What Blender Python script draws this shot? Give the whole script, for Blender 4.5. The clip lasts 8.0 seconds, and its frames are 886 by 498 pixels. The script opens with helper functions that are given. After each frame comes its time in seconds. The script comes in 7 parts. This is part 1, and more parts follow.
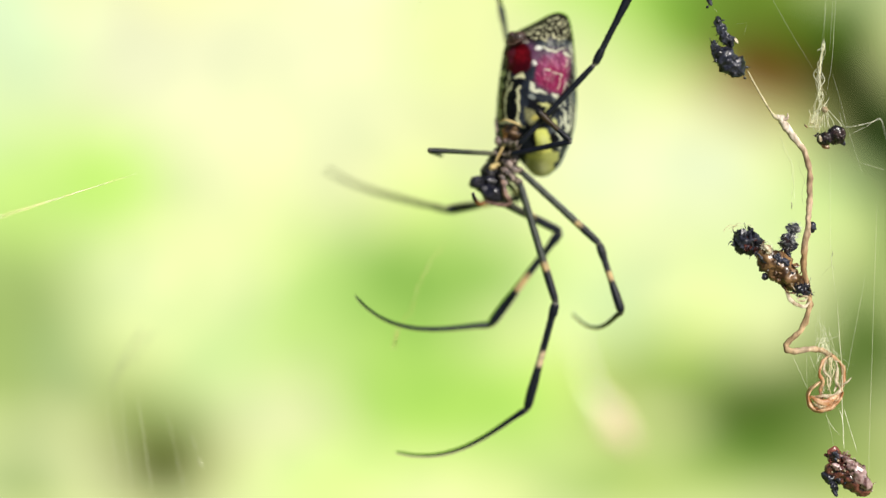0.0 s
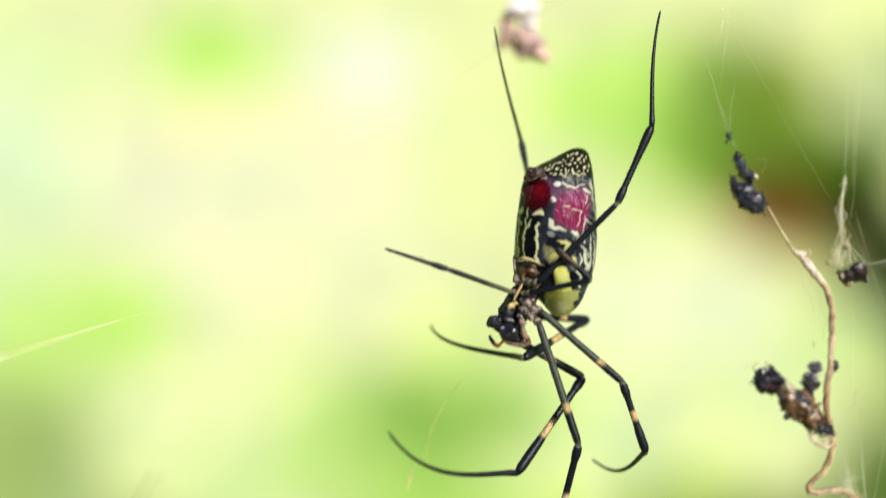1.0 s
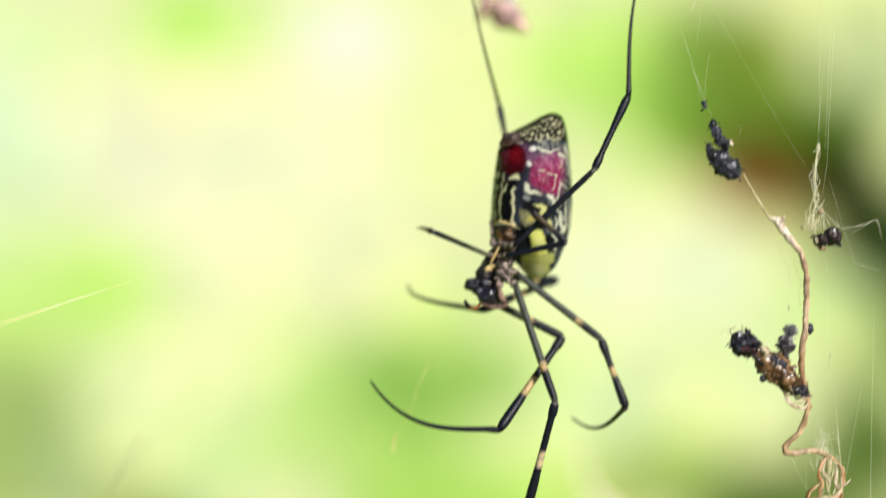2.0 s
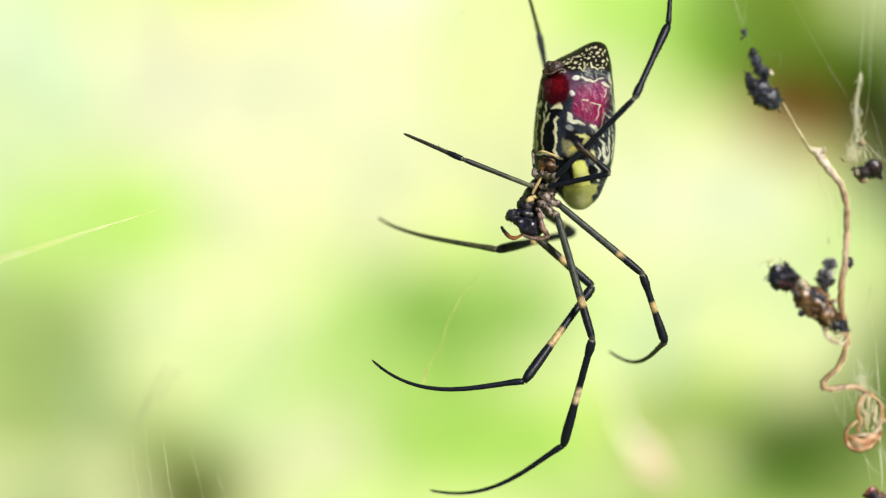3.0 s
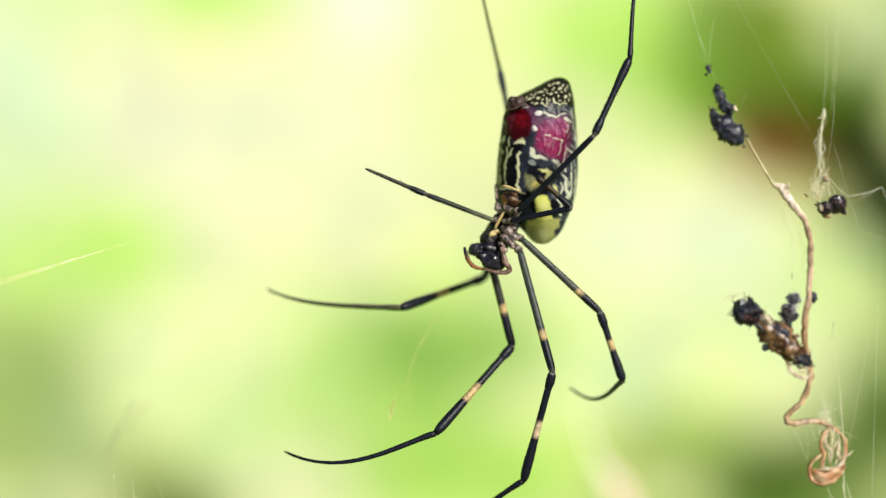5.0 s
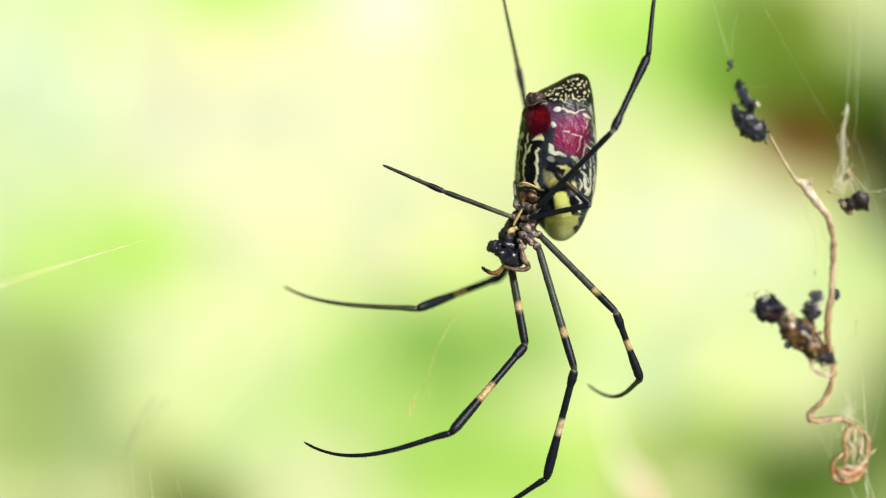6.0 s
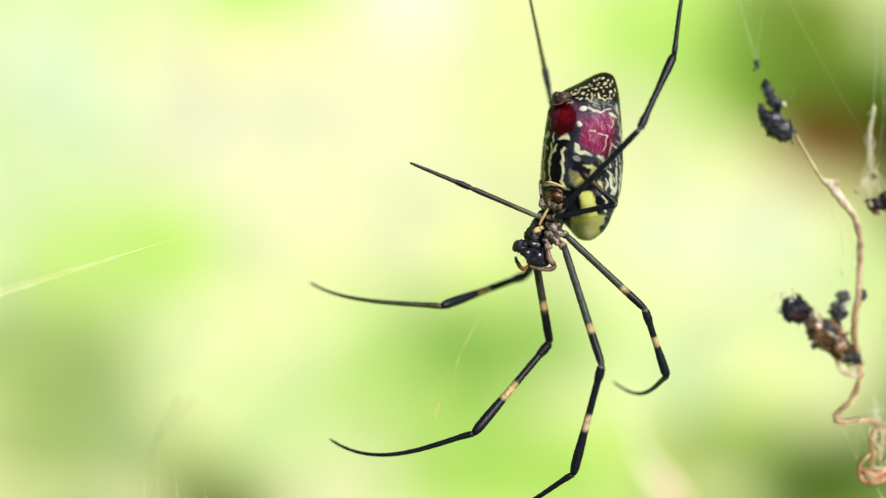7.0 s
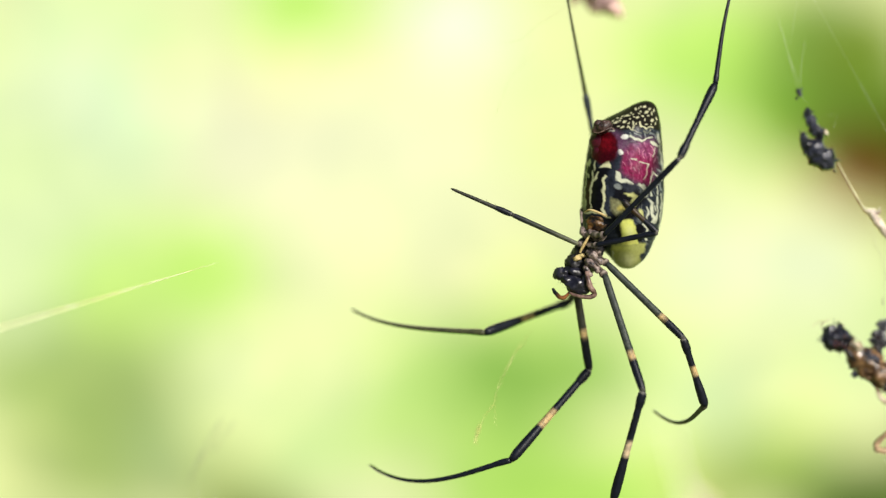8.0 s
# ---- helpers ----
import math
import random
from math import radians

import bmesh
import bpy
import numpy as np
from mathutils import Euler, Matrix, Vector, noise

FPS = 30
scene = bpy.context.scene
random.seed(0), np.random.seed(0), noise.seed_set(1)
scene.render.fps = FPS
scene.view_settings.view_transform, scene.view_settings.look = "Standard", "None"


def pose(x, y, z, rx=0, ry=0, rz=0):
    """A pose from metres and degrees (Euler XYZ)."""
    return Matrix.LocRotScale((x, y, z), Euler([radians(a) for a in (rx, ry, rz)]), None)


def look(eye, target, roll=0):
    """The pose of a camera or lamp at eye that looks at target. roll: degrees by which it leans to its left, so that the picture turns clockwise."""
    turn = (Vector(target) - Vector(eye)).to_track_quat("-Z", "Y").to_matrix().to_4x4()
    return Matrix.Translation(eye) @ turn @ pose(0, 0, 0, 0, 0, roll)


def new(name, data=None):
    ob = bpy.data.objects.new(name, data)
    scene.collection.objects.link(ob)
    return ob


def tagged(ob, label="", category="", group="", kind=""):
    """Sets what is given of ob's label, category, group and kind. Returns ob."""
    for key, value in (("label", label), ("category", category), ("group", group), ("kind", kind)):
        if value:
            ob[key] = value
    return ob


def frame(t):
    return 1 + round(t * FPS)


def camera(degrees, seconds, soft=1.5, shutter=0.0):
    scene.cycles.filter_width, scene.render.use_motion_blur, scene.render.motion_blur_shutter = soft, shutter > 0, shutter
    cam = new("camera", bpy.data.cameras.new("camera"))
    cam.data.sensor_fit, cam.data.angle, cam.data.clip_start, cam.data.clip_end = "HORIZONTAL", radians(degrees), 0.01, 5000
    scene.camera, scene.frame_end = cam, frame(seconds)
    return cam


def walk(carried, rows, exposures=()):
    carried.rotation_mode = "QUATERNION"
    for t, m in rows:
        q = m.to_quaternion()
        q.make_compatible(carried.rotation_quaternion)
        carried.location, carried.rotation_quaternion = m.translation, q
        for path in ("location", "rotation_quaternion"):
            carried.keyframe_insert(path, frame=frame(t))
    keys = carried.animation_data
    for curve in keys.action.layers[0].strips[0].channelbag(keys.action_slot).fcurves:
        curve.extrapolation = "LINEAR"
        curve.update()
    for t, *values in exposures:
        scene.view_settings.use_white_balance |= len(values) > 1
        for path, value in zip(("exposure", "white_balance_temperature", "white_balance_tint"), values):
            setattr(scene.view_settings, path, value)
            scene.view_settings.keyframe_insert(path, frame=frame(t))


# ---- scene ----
MM = 0.001


def mm(p):
    return Vector(p) * MM


# ---- camera: a hand-held close-up lens, about 31 cm from the spider ----
cam = camera(18, 8.0, soft=1.25, shutter=0.35)
cam.data.dof.use_dof = True
cam.data.dof.focus_distance = 0.3084
cam.data.dof.aperture_fstop = 7.4

# seconds, place in millimetres, pan, tilt and lean in degrees
PATH = [
    (0.0, -3.20, -316.54, 0.11, -1.420, -1.383, 0.042),
    (0.1, -3.19, -315.86, 0.09, -1.438, -1.388, 0.087),
    (0.2, -3.18, -315.17, 0.07, -1.340, -1.409, 0.133),
    (0.3, -3.17, -314.58, 0.07, -1.085, -1.414, 0.147),
    (0.4, -3.16, -313.99, 0.06, -0.997, -1.269, 0.163),
    (0.5, -3.15, -313.48, 0.07, -1.038, -0.640, 0.150),
    (0.6, -3.14, -312.91, 0.05, -0.978, -0.053, 0.177),
    (0.7, -3.14, -312.41, 0.04, -0.965, 0.225, 0.177),
    (0.8, -3.13, -311.94, 0.03, -0.983, 0.592, 0.152),
    (0.9, -3.12, -311.51, 0.03, -1.048, 1.009, 0.102),
    (1.0, -3.11, -311.10, 0.04, -1.114, 1.453, 0.028),
    (1.1, -3.10, -311.35, 0.04, -1.288, 1.825, 0.111),
    (1.2, -3.09, -311.62, 0.04, -1.328, 1.945, 0.173),
    (1.3, -3.08, -312.39, 0.05, -1.291, 1.908, 0.174),
    (1.4, -3.07, -313.21, 0.07, -1.216, 1.719, 0.160),
    (1.5, -3.07, -314.09, 0.10, -1.166, 1.313, 0.132),
    (1.6, -3.05, -314.43, 0.07, -1.278, 1.179, 0.053),
    (1.7, -3.05, -314.84, 0.06, -1.414, 1.117, -0.039),
    (1.8, -3.04, -315.35, 0.06, -1.652, 1.171, -0.148),
    (1.9, -3.03, -315.95, 0.08, -1.553, 1.013, -0.275),
    (2.0, -3.02, -316.66, 0.10, -1.453, 0.761, -0.422),
    (2.1, -3.01, -316.13, 0.10, -1.028, 0.036, -0.341),
    (2.2, -3.00, -315.71, 0.10, -0.864, -0.298, -0.282),
    (3.3, -2.37, -310.20, -0.13, -0.804, -0.639, 0.103),
    (3.4, -2.28, -311.41, -0.12, -0.862, -0.066, 0.122),
    (3.5, -2.19, -312.63, -0.10, -0.930, 0.231, 0.142),
    (3.6, -2.02, -312.66, -0.08, -1.105, 0.420, 0.143),
    (3.7, -1.84, -312.70, -0.06, -1.134, 0.440, 0.143),
    (3.8, -1.66, -312.78, -0.05, -1.188, 0.405, 0.146),
    (4.0, -1.30, -313.04, -0.06, -1.154, 0.413, 0.156),
    (4.2, -0.94, -313.19, -0.05, -1.134, 0.458, 0.201),
    (4.4, -0.59, -313.39, -0.06, -1.112, 0.370, 0.248),
    (4.5, -0.43, -313.52, -0.07, -1.114, 0.244, 0.273),
    (4.7, -0.35, -313.40, -0.05, -1.093, 0.154, 0.217),
    (5.8, 0.00, -310.58, -0.16, -0.587, -0.166, 0.052),
    (6.0, -0.00, -310.75, -0.13, -0.515, 0.009, 0.123),
    (6.5, -0.00, -310.13, -0.12, -0.374, -0.080, 0.153),
    (7.0, -0.00, -310.00, -0.00, 0.004, -0.010, 0.112),
    (7.2, -0.00, -310.25, -0.01, 0.220, 0.029, 0.146),
    (7.3, -0.00, -310.37, -0.01, 0.407, 0.090, 0.169),
    (7.5, -0.00, -310.64, -0.03, 0.737, 0.138, 0.234),
    (7.8, -0.00, -310.82, -0.04, 0.851, 0.443, 0.392),
    (8.0, -0.00, -310.97, -0.06, 0.860, 0.524, 0.541),
]


def aim(x, y, z, pan, tilt, lean):
    turn = Matrix.Rotation(radians(pan), 4, "Z") @ Matrix.Rotation(radians(90 + tilt), 4, "X") @ Matrix.Rotation(radians(lean), 4, "Z")
    return Matrix.Translation(mm((x, y, z))) @ turn


walk(cam, [(t, aim(*p)) for t, *p in PATH])

# ---- light: sun behind the camera's right shoulder, open sky ----
SUN_ELEVATION, SUN_TURN = 27, 148
world = bpy.data.worlds.new("sky")
scene.world = world
world.use_nodes = True
sky = world.node_tree.nodes.new("ShaderNodeTexSky")
sky.sky_type, sky.sun_disc = "NISHITA", False
sky.sun_elevation, sky.sun_rotation = radians(SUN_ELEVATION), radians(SUN_TURN)
world.node_tree.links.new(sky.outputs[0], world.node_tree.nodes["Background"].inputs[0])
world.node_tree.nodes["Background"].inputs[1].default_value = 0.05
sun = new("sun", bpy.data.lights.new("sun", "SUN"))
sun.data.energy, sun.data.angle, sun.data.color = 4.9, radians(10), (1.0, 0.95, 0.86)
way = Vector((math.sin(radians(SUN_TURN)) * math.cos(radians(SUN_ELEVATION)),
              math.cos(radians(SUN_TURN)) * math.cos(radians(SUN_ELEVATION)), math.sin(radians(SUN_ELEVATION))))
sun.matrix_basis = look(way * 3, (0, 0, 0))
scene.view_settings.exposure = 0.0


# ---- materials ----
def material(name, color, rough=0.5, second=None, scale=900.0, amount=0.5, bump=0.0, bump_scale=2500.0, metal=0.0,
             attribute="", spec=0.5, coat=0.0, sheen=0.0, subsurface=0.0, stretch=1.0):
    """A principled surface whose colour wanders between two tones at two scales, with fine relief."""
    m = bpy.data.materials.new(name)
    m.use_nodes = True
    n, l = m.node_tree.nodes, m.node_tree.links
    b = n["Principled BSDF"]
    b.inputs["Roughness"].default_value = rough
    b.inputs["Metallic"].default_value = metal
    b.inputs["Specular IOR Level"].default_value = spec
    b.inputs["Coat Weight"].default_value = coat
    b.inputs["Sheen Weight"].default_value = sheen
    if subsurface:
        b.inputs["Subsurface Weight"].default_value = subsurface
        b.inputs["Subsurface Radius"].default_value = (0.0006, 0.0004, 0.0002)
        b.inputs["Subsurface Scale"].default_value = 1.0
    place = n.new("ShaderNodeTexCoord")
    along = n.new("ShaderNodeMapping")
    along.inputs["Scale"].default_value = (1, 1, stretch)
    l.new(place.outputs["Object"], along.inputs["Vector"])
    noises = []
    for k, detail in ((scale, 4.0), (scale * 5.3, 2.0)):
        t = n.new("ShaderNodeTexNoise")
        t.inputs["Scale"].default_value = k
        t.inputs["Detail"].default_value = detail
        l.new(along.outputs[0], t.inputs["Vector"])
        noises.append(t)
    both = n.new("ShaderNodeMath")
    both.operation = "MULTIPLY_ADD"
    both.inputs[1].default_value = 0.35
    l.new(noises[1].outputs[0], both.inputs[0])
    l.new(noises[0].outputs[0], both.inputs[2])
    ramp = n.new("ShaderNodeMapRange")
    ramp.inputs["From Min"].default_value, ramp.inputs["From Max"].default_value = 0.57, 0.79
    ramp.inputs["To Max"].default_value = amount
    l.new(both.outputs[0], ramp.inputs[0])
    mix = n.new("ShaderNodeMix")
    mix.data_type = "RGBA"
    mix.inputs[6].default_value = (*color, 1)
    mix.inputs[7].default_value = (*(second or [c * 0.6 for c in color]), 1)
    l.new(ramp.outputs[0], mix.inputs[0])
    out = mix.outputs[2]
    if attribute:
        a = n.new("ShaderNodeAttribute")
        a.attribute_name = attribute
        shade = n.new("ShaderNodeMix")
        shade.data_type, shade.blend_type = "RGBA", "MULTIPLY"
        shade.inputs[0].default_value = 1.0
        l.new(a.outputs["Color"], shade.inputs[6])
        l.new(out, shade.inputs[7])
        out = shade.outputs[2]
    l.new(out, b.inputs["Base Color"])
    if bump:
        t = n.new("ShaderNodeTexNoise")
        t.inputs["Scale"].default_value = bump_scale
        t.inputs["Detail"].default_value = 3.0
        l.new(along.outputs[0], t.inputs["Vector"])
        h = n.new("ShaderNodeBump")
        h.inputs["Strength"].default_value = bump
        h.inputs["Distance"].default_value = 0.0001
        l.new(t.outputs[0], h.inputs["Height"])
        l.new(h.outputs[0], b.inputs["Normal"])
    return m


ABDOMEN = material("abdomen_skin", (1, 1, 1), 0.3, (0.75, 0.75, 0.78), 900, 0.6, 0.2, 1600, attribute="pattern", spec=0.09)
LEG = material("leg_shell", (1, 1, 1), 0.46, (0.50, 0.53, 0.60), 1900, 1.0, 0.25, 2600, attribute="pattern", spec=0.3)
CARAPACE = material("carapace", (0.007, 0.007, 0.012), 0.42, (0.045, 0.042, 0.045), 1500, 0.8, 1.0, 2600, spec=0.25)
JAW = material("jaw", (0.003, 0.003, 0.007), 0.3, (0.026, 0.026, 0.045), 1300, 0.8, 0.8, 1500, spec=0.5)
# hip's pale tone: pinkish shell and painted highlights together
HIP = material("hip", (0.014, 0.011, 0.015), 0.34, (0.40, 0.31, 0.28), 1500, 0.8, 1.0, 2200, spec=0.5)
PALP = material("palp", (0.27, 0.17, 0.14), 0.38, (0.05, 0.025, 0.022), 1100, 1.0, 0.8, spec=0.5)
PLATE = material("yellow_plate", (0.66, 0.53, 0.24), 0.5, (0.28, 0.17, 0.06), 1500, 0.9, 0.4)
WAIST = material("waist", (0.008, 0.005, 0.005), 0.42, (0.34, 0.16, 0.03), 620, 0.55, 0.6)
WINE_SKIN = material("wine_skin", (0.008, 0.001, 0.002), 0.3, (0.115, 0.006, 0.022), 330, 0.95, 0.7, 1500, spec=0.4)
SPINNER = material("spinneret", (0.014, 0.006, 0.007), 0.42, (0.10, 0.055, 0.05), 1500, 0.8, 0.8)
BARK = material("dry_stalk", (1.0, 1.0, 1.0), 0.7, (0.42, 0.38, 0.34), 1500, 0.9, 1.0, 2400, attribute="pattern", spec=0.25, stretch=0.3)
CURL = material("dry_curl", (0.36, 0.14, 0.045), 0.42, (0.70, 0.48, 0.30), 1000, 0.9, 1.0, 2200, spec=0.5)
# the bluish second tone paints a blue-grey sheen on the husks
BLACK = material("black_husk", (0.005, 0.005, 0.010), 0.3, (0.050, 0.054, 0.085), 1300, 0.9, 1.0, 2200, spec=0.5)
BROWN = material("brown_husk", (0.045, 0.020, 0.009), 0.28, (0.28, 0.16, 0.075), 800, 1.0, 0.7, 2000, spec=0.6)
PALE = material("pale_husk", (0.66, 0.58, 0.44), 0.5, (0.30, 0.20, 0.11), 1000, 1.0, 0.6, 2500)
MAROON = material("maroon_husk", (0.018, 0.004, 0.005), 0.22, (0.26, 0.085, 0.065), 1100, 0.9, 1.0, 1800, spec=0.7, coat=0.3)
SHELL = material("pale_shell", (0.085, 0.026, 0.026), 0.2, (0.50, 0.35, 0.36), 1400, 0.9, 1.0, 1700, spec=0.9, coat=0.5)
BEETLE = material("beetle_shell", (0.006, 0.004, 0.006), 0.2, (0.06, 0.035, 0.04), 1300, 0.8, 0.9, 1500, spec=0.7)
PETAL = material("dry_petal", (0.50, 0.32, 0.36), 0.75, (0.80, 0.54, 0.48), 420, 1.0, 0.8, 1500)
MAUVE_PETAL = material("mauve_petal", (0.26, 0.17, 0.22), 0.75, (0.66, 0.40, 0.35), 420, 1.0, 0.8, 1500)
SILK = material("silk", (0.88, 0.87, 0.66), 0.35, (0.95, 0.94, 0.80), 500, 0.8)
WHITE_PETAL = material("white_petal", (0.95, 0.92, 0.93), 0.6, (0.80, 0.70, 0.74), 260, 0.6, 0.3, 1500)
FADED = material("faded_petal", (0.98, 0.80, 0.62), 0.7, (0.95, 0.72, 0.56), 300, 0.9, 0.3, 1500)
PALE_GOLD = material("pale_golden_silk", (0.86, 0.78, 0.42), 0.4, (0.95, 0.92, 0.70), 260, 1.0)
GREY_FUZZ = material("grey_fuzz", (0.42, 0.42, 0.46), 0.5, (0.75, 0.74, 0.72), 900, 1.0)
GOLD = material("golden_silk", (0.62, 0.52, 0.16), 0.4, (0.82, 0.74, 0.36), 700, 0.9)
DULL = material("dull_silk", (0.30, 0.31, 0.20), 0.7, (0.40, 0.40, 0.26), 500, 0.8)
FLUFF = material("matted_silk", (0.80, 0.74, 0.52), 0.6, (0.55, 0.44, 0.24), 900, 0.9, 0.6, 2500)


# ---- building helpers ----
def part(name, bm, mat, parent, label="", smooth=True, at=None):
    me = bpy.data.meshes.new(name)
    bm.to_mesh(me)
    bm.free()
    for f in me.polygons:
        f.use_smooth = smooth
    me.materials.append(mat)
    ob = new(name, me)
    ob.parent = parent
    if at is not None:
        ob.location = at
    return tagged(ob, label) if label else ob


def empty(name, at, label, category, group="", kind=""):
    ob = new(name)
    ob.empty_display_size = 0.002
    ob.location = at
    return tagged(ob, label, category, group, kind)


def frames_along(points):
    """A frame (place, side, side) at each point of a line, turning as little as possible."""
    out, ref = [], None
    for i, p in enumerate(points):
        d = (points[min(i + 1, len(points) - 1)] - points[max(i - 1, 0)]).normalized()
        if ref is None:
            ref = d.orthogonal()
        u = (ref - d * ref.dot(d)).normalized()
        ref = u
        out.append((p, u, d.cross(u)))
    return out


def tube(bm, points, radii, sides=10, rough=0.0, freq=900.0, caps=True):
    """Rings of vertices along a line; returns the rings."""
    rings = []
    for (p, u, v), r in zip(frames_along(points), radii):
        ring = []
        for k in range(sides):
            a = 2 * math.pi * k / sides
            w = u * math.cos(a) + v * math.sin(a)
            q = p + w * r
            if rough:
                q = q + w * r * rough * noise.noise(q * freq)
            ring.append(bm.verts.new(q))
        rings.append(ring)
    for a, b in zip(rings, rings[1:]):
        for k in range(sides):
            bm.faces.new((a[k], a[(k + 1) % sides], b[(k + 1) % sides], b[k]))
    if caps:
        bm.faces.new(list(reversed(rings[0])))
        bm.faces.new(rings[-1])
    return rings


def spline(points, steps=8):
    """A smooth line through the points."""
    pts = [Vector(p) for p in points]
    pts = [pts[0] * 2 - pts[1]] + pts + [pts[-1] * 2 - pts[-2]]
    out = []
    for a, b, c, d in zip(pts, pts[1:], pts[2:], pts[3:]):
        for k in range(steps):
            t = k / steps
            out.append(0.5 * ((2 * b) + (c - a) * t + (2 * a - 5 * b + 4 * c - d) * t * t + (3 * b - a - 3 * c + d) * t ** 3))
    out.append(pts[-2])
    return out


def spike(bm, root, tip, r):
    d = (tip - root).normalized()
    u = d.orthogonal().normalized()
    v = d.cross(u)
    ring = [bm.verts.new(root + (u * math.cos(a) + v * math.sin(a)) * r) for a in (0, 2.09, 4.19)]
    top = bm.verts.new(tip)
    for k in range(3):
        bm.faces.new((ring[k], ring[(k + 1) % 3], top))


def lump(bm, centre, size, rough=0.35, freq=1.6, turn=(0, 0, 0), detail=3):
    """An uneven lump: a sphere pushed in and out."""
    made = bmesh.ops.create_icosphere(bm, subdivisions=detail, radius=1.0)["verts"]
    m = Matrix.Translation(centre) @ Euler([radians(a) for a in turn]).to_matrix().to_4x4() @ Matrix.Diagonal((*size, 1))
    off = Vector((random.random() * 50, random.random() * 50, random.random() * 50))
    for v in made:
        k = 1 + rough * noise.noise(v.co * freq + off) + rough * 0.5 * noise.noise(v.co * freq * 3.1 + off)
        k += rough * 0.25 * noise.noise(v.co * freq * 7.3 + off)
        v.co = m @ (v.co * k)
    return made


# ---- distance: sunlit leaves painted on a glowing sheet behind ----
def backdrop_sheet():
    """Far sunlit foliage, out of the lens's depth, as one smooth glowing sheet that bends round the web and down to the
    ground; its sunlight and shade are painted into the glow.
    """
    D, NEAR_BY = 2.6, 0.313
    middle = Vector((0, -0.31, 0))
    tones = []

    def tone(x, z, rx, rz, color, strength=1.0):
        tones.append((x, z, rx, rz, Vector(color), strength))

    # pale bright haze of leaves, painted as glow
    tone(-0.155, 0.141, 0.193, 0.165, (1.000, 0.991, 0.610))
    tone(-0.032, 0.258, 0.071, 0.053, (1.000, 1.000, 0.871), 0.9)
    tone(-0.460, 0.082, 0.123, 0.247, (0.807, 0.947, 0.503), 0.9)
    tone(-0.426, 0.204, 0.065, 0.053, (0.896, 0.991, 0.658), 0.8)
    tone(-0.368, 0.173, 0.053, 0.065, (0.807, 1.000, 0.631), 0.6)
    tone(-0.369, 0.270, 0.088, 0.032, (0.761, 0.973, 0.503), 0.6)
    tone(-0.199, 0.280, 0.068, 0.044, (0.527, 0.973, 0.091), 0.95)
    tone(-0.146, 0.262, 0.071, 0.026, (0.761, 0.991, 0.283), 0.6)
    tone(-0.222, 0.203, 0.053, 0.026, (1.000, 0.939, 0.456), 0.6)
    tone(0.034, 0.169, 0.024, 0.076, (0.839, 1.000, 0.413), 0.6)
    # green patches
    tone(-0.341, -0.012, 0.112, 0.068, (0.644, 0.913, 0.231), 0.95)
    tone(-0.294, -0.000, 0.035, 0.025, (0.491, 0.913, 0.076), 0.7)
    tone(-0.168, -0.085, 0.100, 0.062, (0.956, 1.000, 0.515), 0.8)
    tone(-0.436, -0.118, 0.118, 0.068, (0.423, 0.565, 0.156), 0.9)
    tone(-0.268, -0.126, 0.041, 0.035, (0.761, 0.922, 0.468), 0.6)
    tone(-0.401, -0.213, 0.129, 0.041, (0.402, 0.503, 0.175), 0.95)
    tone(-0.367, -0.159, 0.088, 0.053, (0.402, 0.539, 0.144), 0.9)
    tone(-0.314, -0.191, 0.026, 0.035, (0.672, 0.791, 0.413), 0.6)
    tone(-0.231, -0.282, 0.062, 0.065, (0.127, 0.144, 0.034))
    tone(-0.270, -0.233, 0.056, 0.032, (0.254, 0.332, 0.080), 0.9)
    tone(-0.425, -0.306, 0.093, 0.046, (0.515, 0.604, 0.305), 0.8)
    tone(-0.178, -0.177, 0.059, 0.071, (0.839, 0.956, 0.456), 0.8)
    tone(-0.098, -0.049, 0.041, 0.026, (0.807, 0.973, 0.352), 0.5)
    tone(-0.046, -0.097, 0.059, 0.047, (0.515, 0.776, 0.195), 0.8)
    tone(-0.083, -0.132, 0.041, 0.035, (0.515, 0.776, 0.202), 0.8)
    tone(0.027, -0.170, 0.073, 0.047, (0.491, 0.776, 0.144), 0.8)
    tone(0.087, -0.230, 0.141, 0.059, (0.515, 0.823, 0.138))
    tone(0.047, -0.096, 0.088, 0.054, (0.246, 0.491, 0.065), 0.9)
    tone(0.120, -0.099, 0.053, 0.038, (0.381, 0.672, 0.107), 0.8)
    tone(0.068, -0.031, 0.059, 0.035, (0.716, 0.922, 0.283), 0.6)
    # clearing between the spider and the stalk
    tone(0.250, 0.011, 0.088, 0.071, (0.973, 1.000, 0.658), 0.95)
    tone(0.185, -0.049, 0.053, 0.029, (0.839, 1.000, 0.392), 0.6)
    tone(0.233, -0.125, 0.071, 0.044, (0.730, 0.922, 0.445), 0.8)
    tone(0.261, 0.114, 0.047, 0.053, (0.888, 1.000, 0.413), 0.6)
    # shade of trees towards the upper edge, painted as dim glow
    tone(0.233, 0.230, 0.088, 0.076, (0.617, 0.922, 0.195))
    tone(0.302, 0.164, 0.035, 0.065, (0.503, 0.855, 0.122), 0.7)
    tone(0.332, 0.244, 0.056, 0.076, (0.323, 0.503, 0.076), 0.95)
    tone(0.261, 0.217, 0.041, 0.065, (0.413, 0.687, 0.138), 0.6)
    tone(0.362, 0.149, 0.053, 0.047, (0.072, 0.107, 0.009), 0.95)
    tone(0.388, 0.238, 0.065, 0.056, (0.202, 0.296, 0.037))
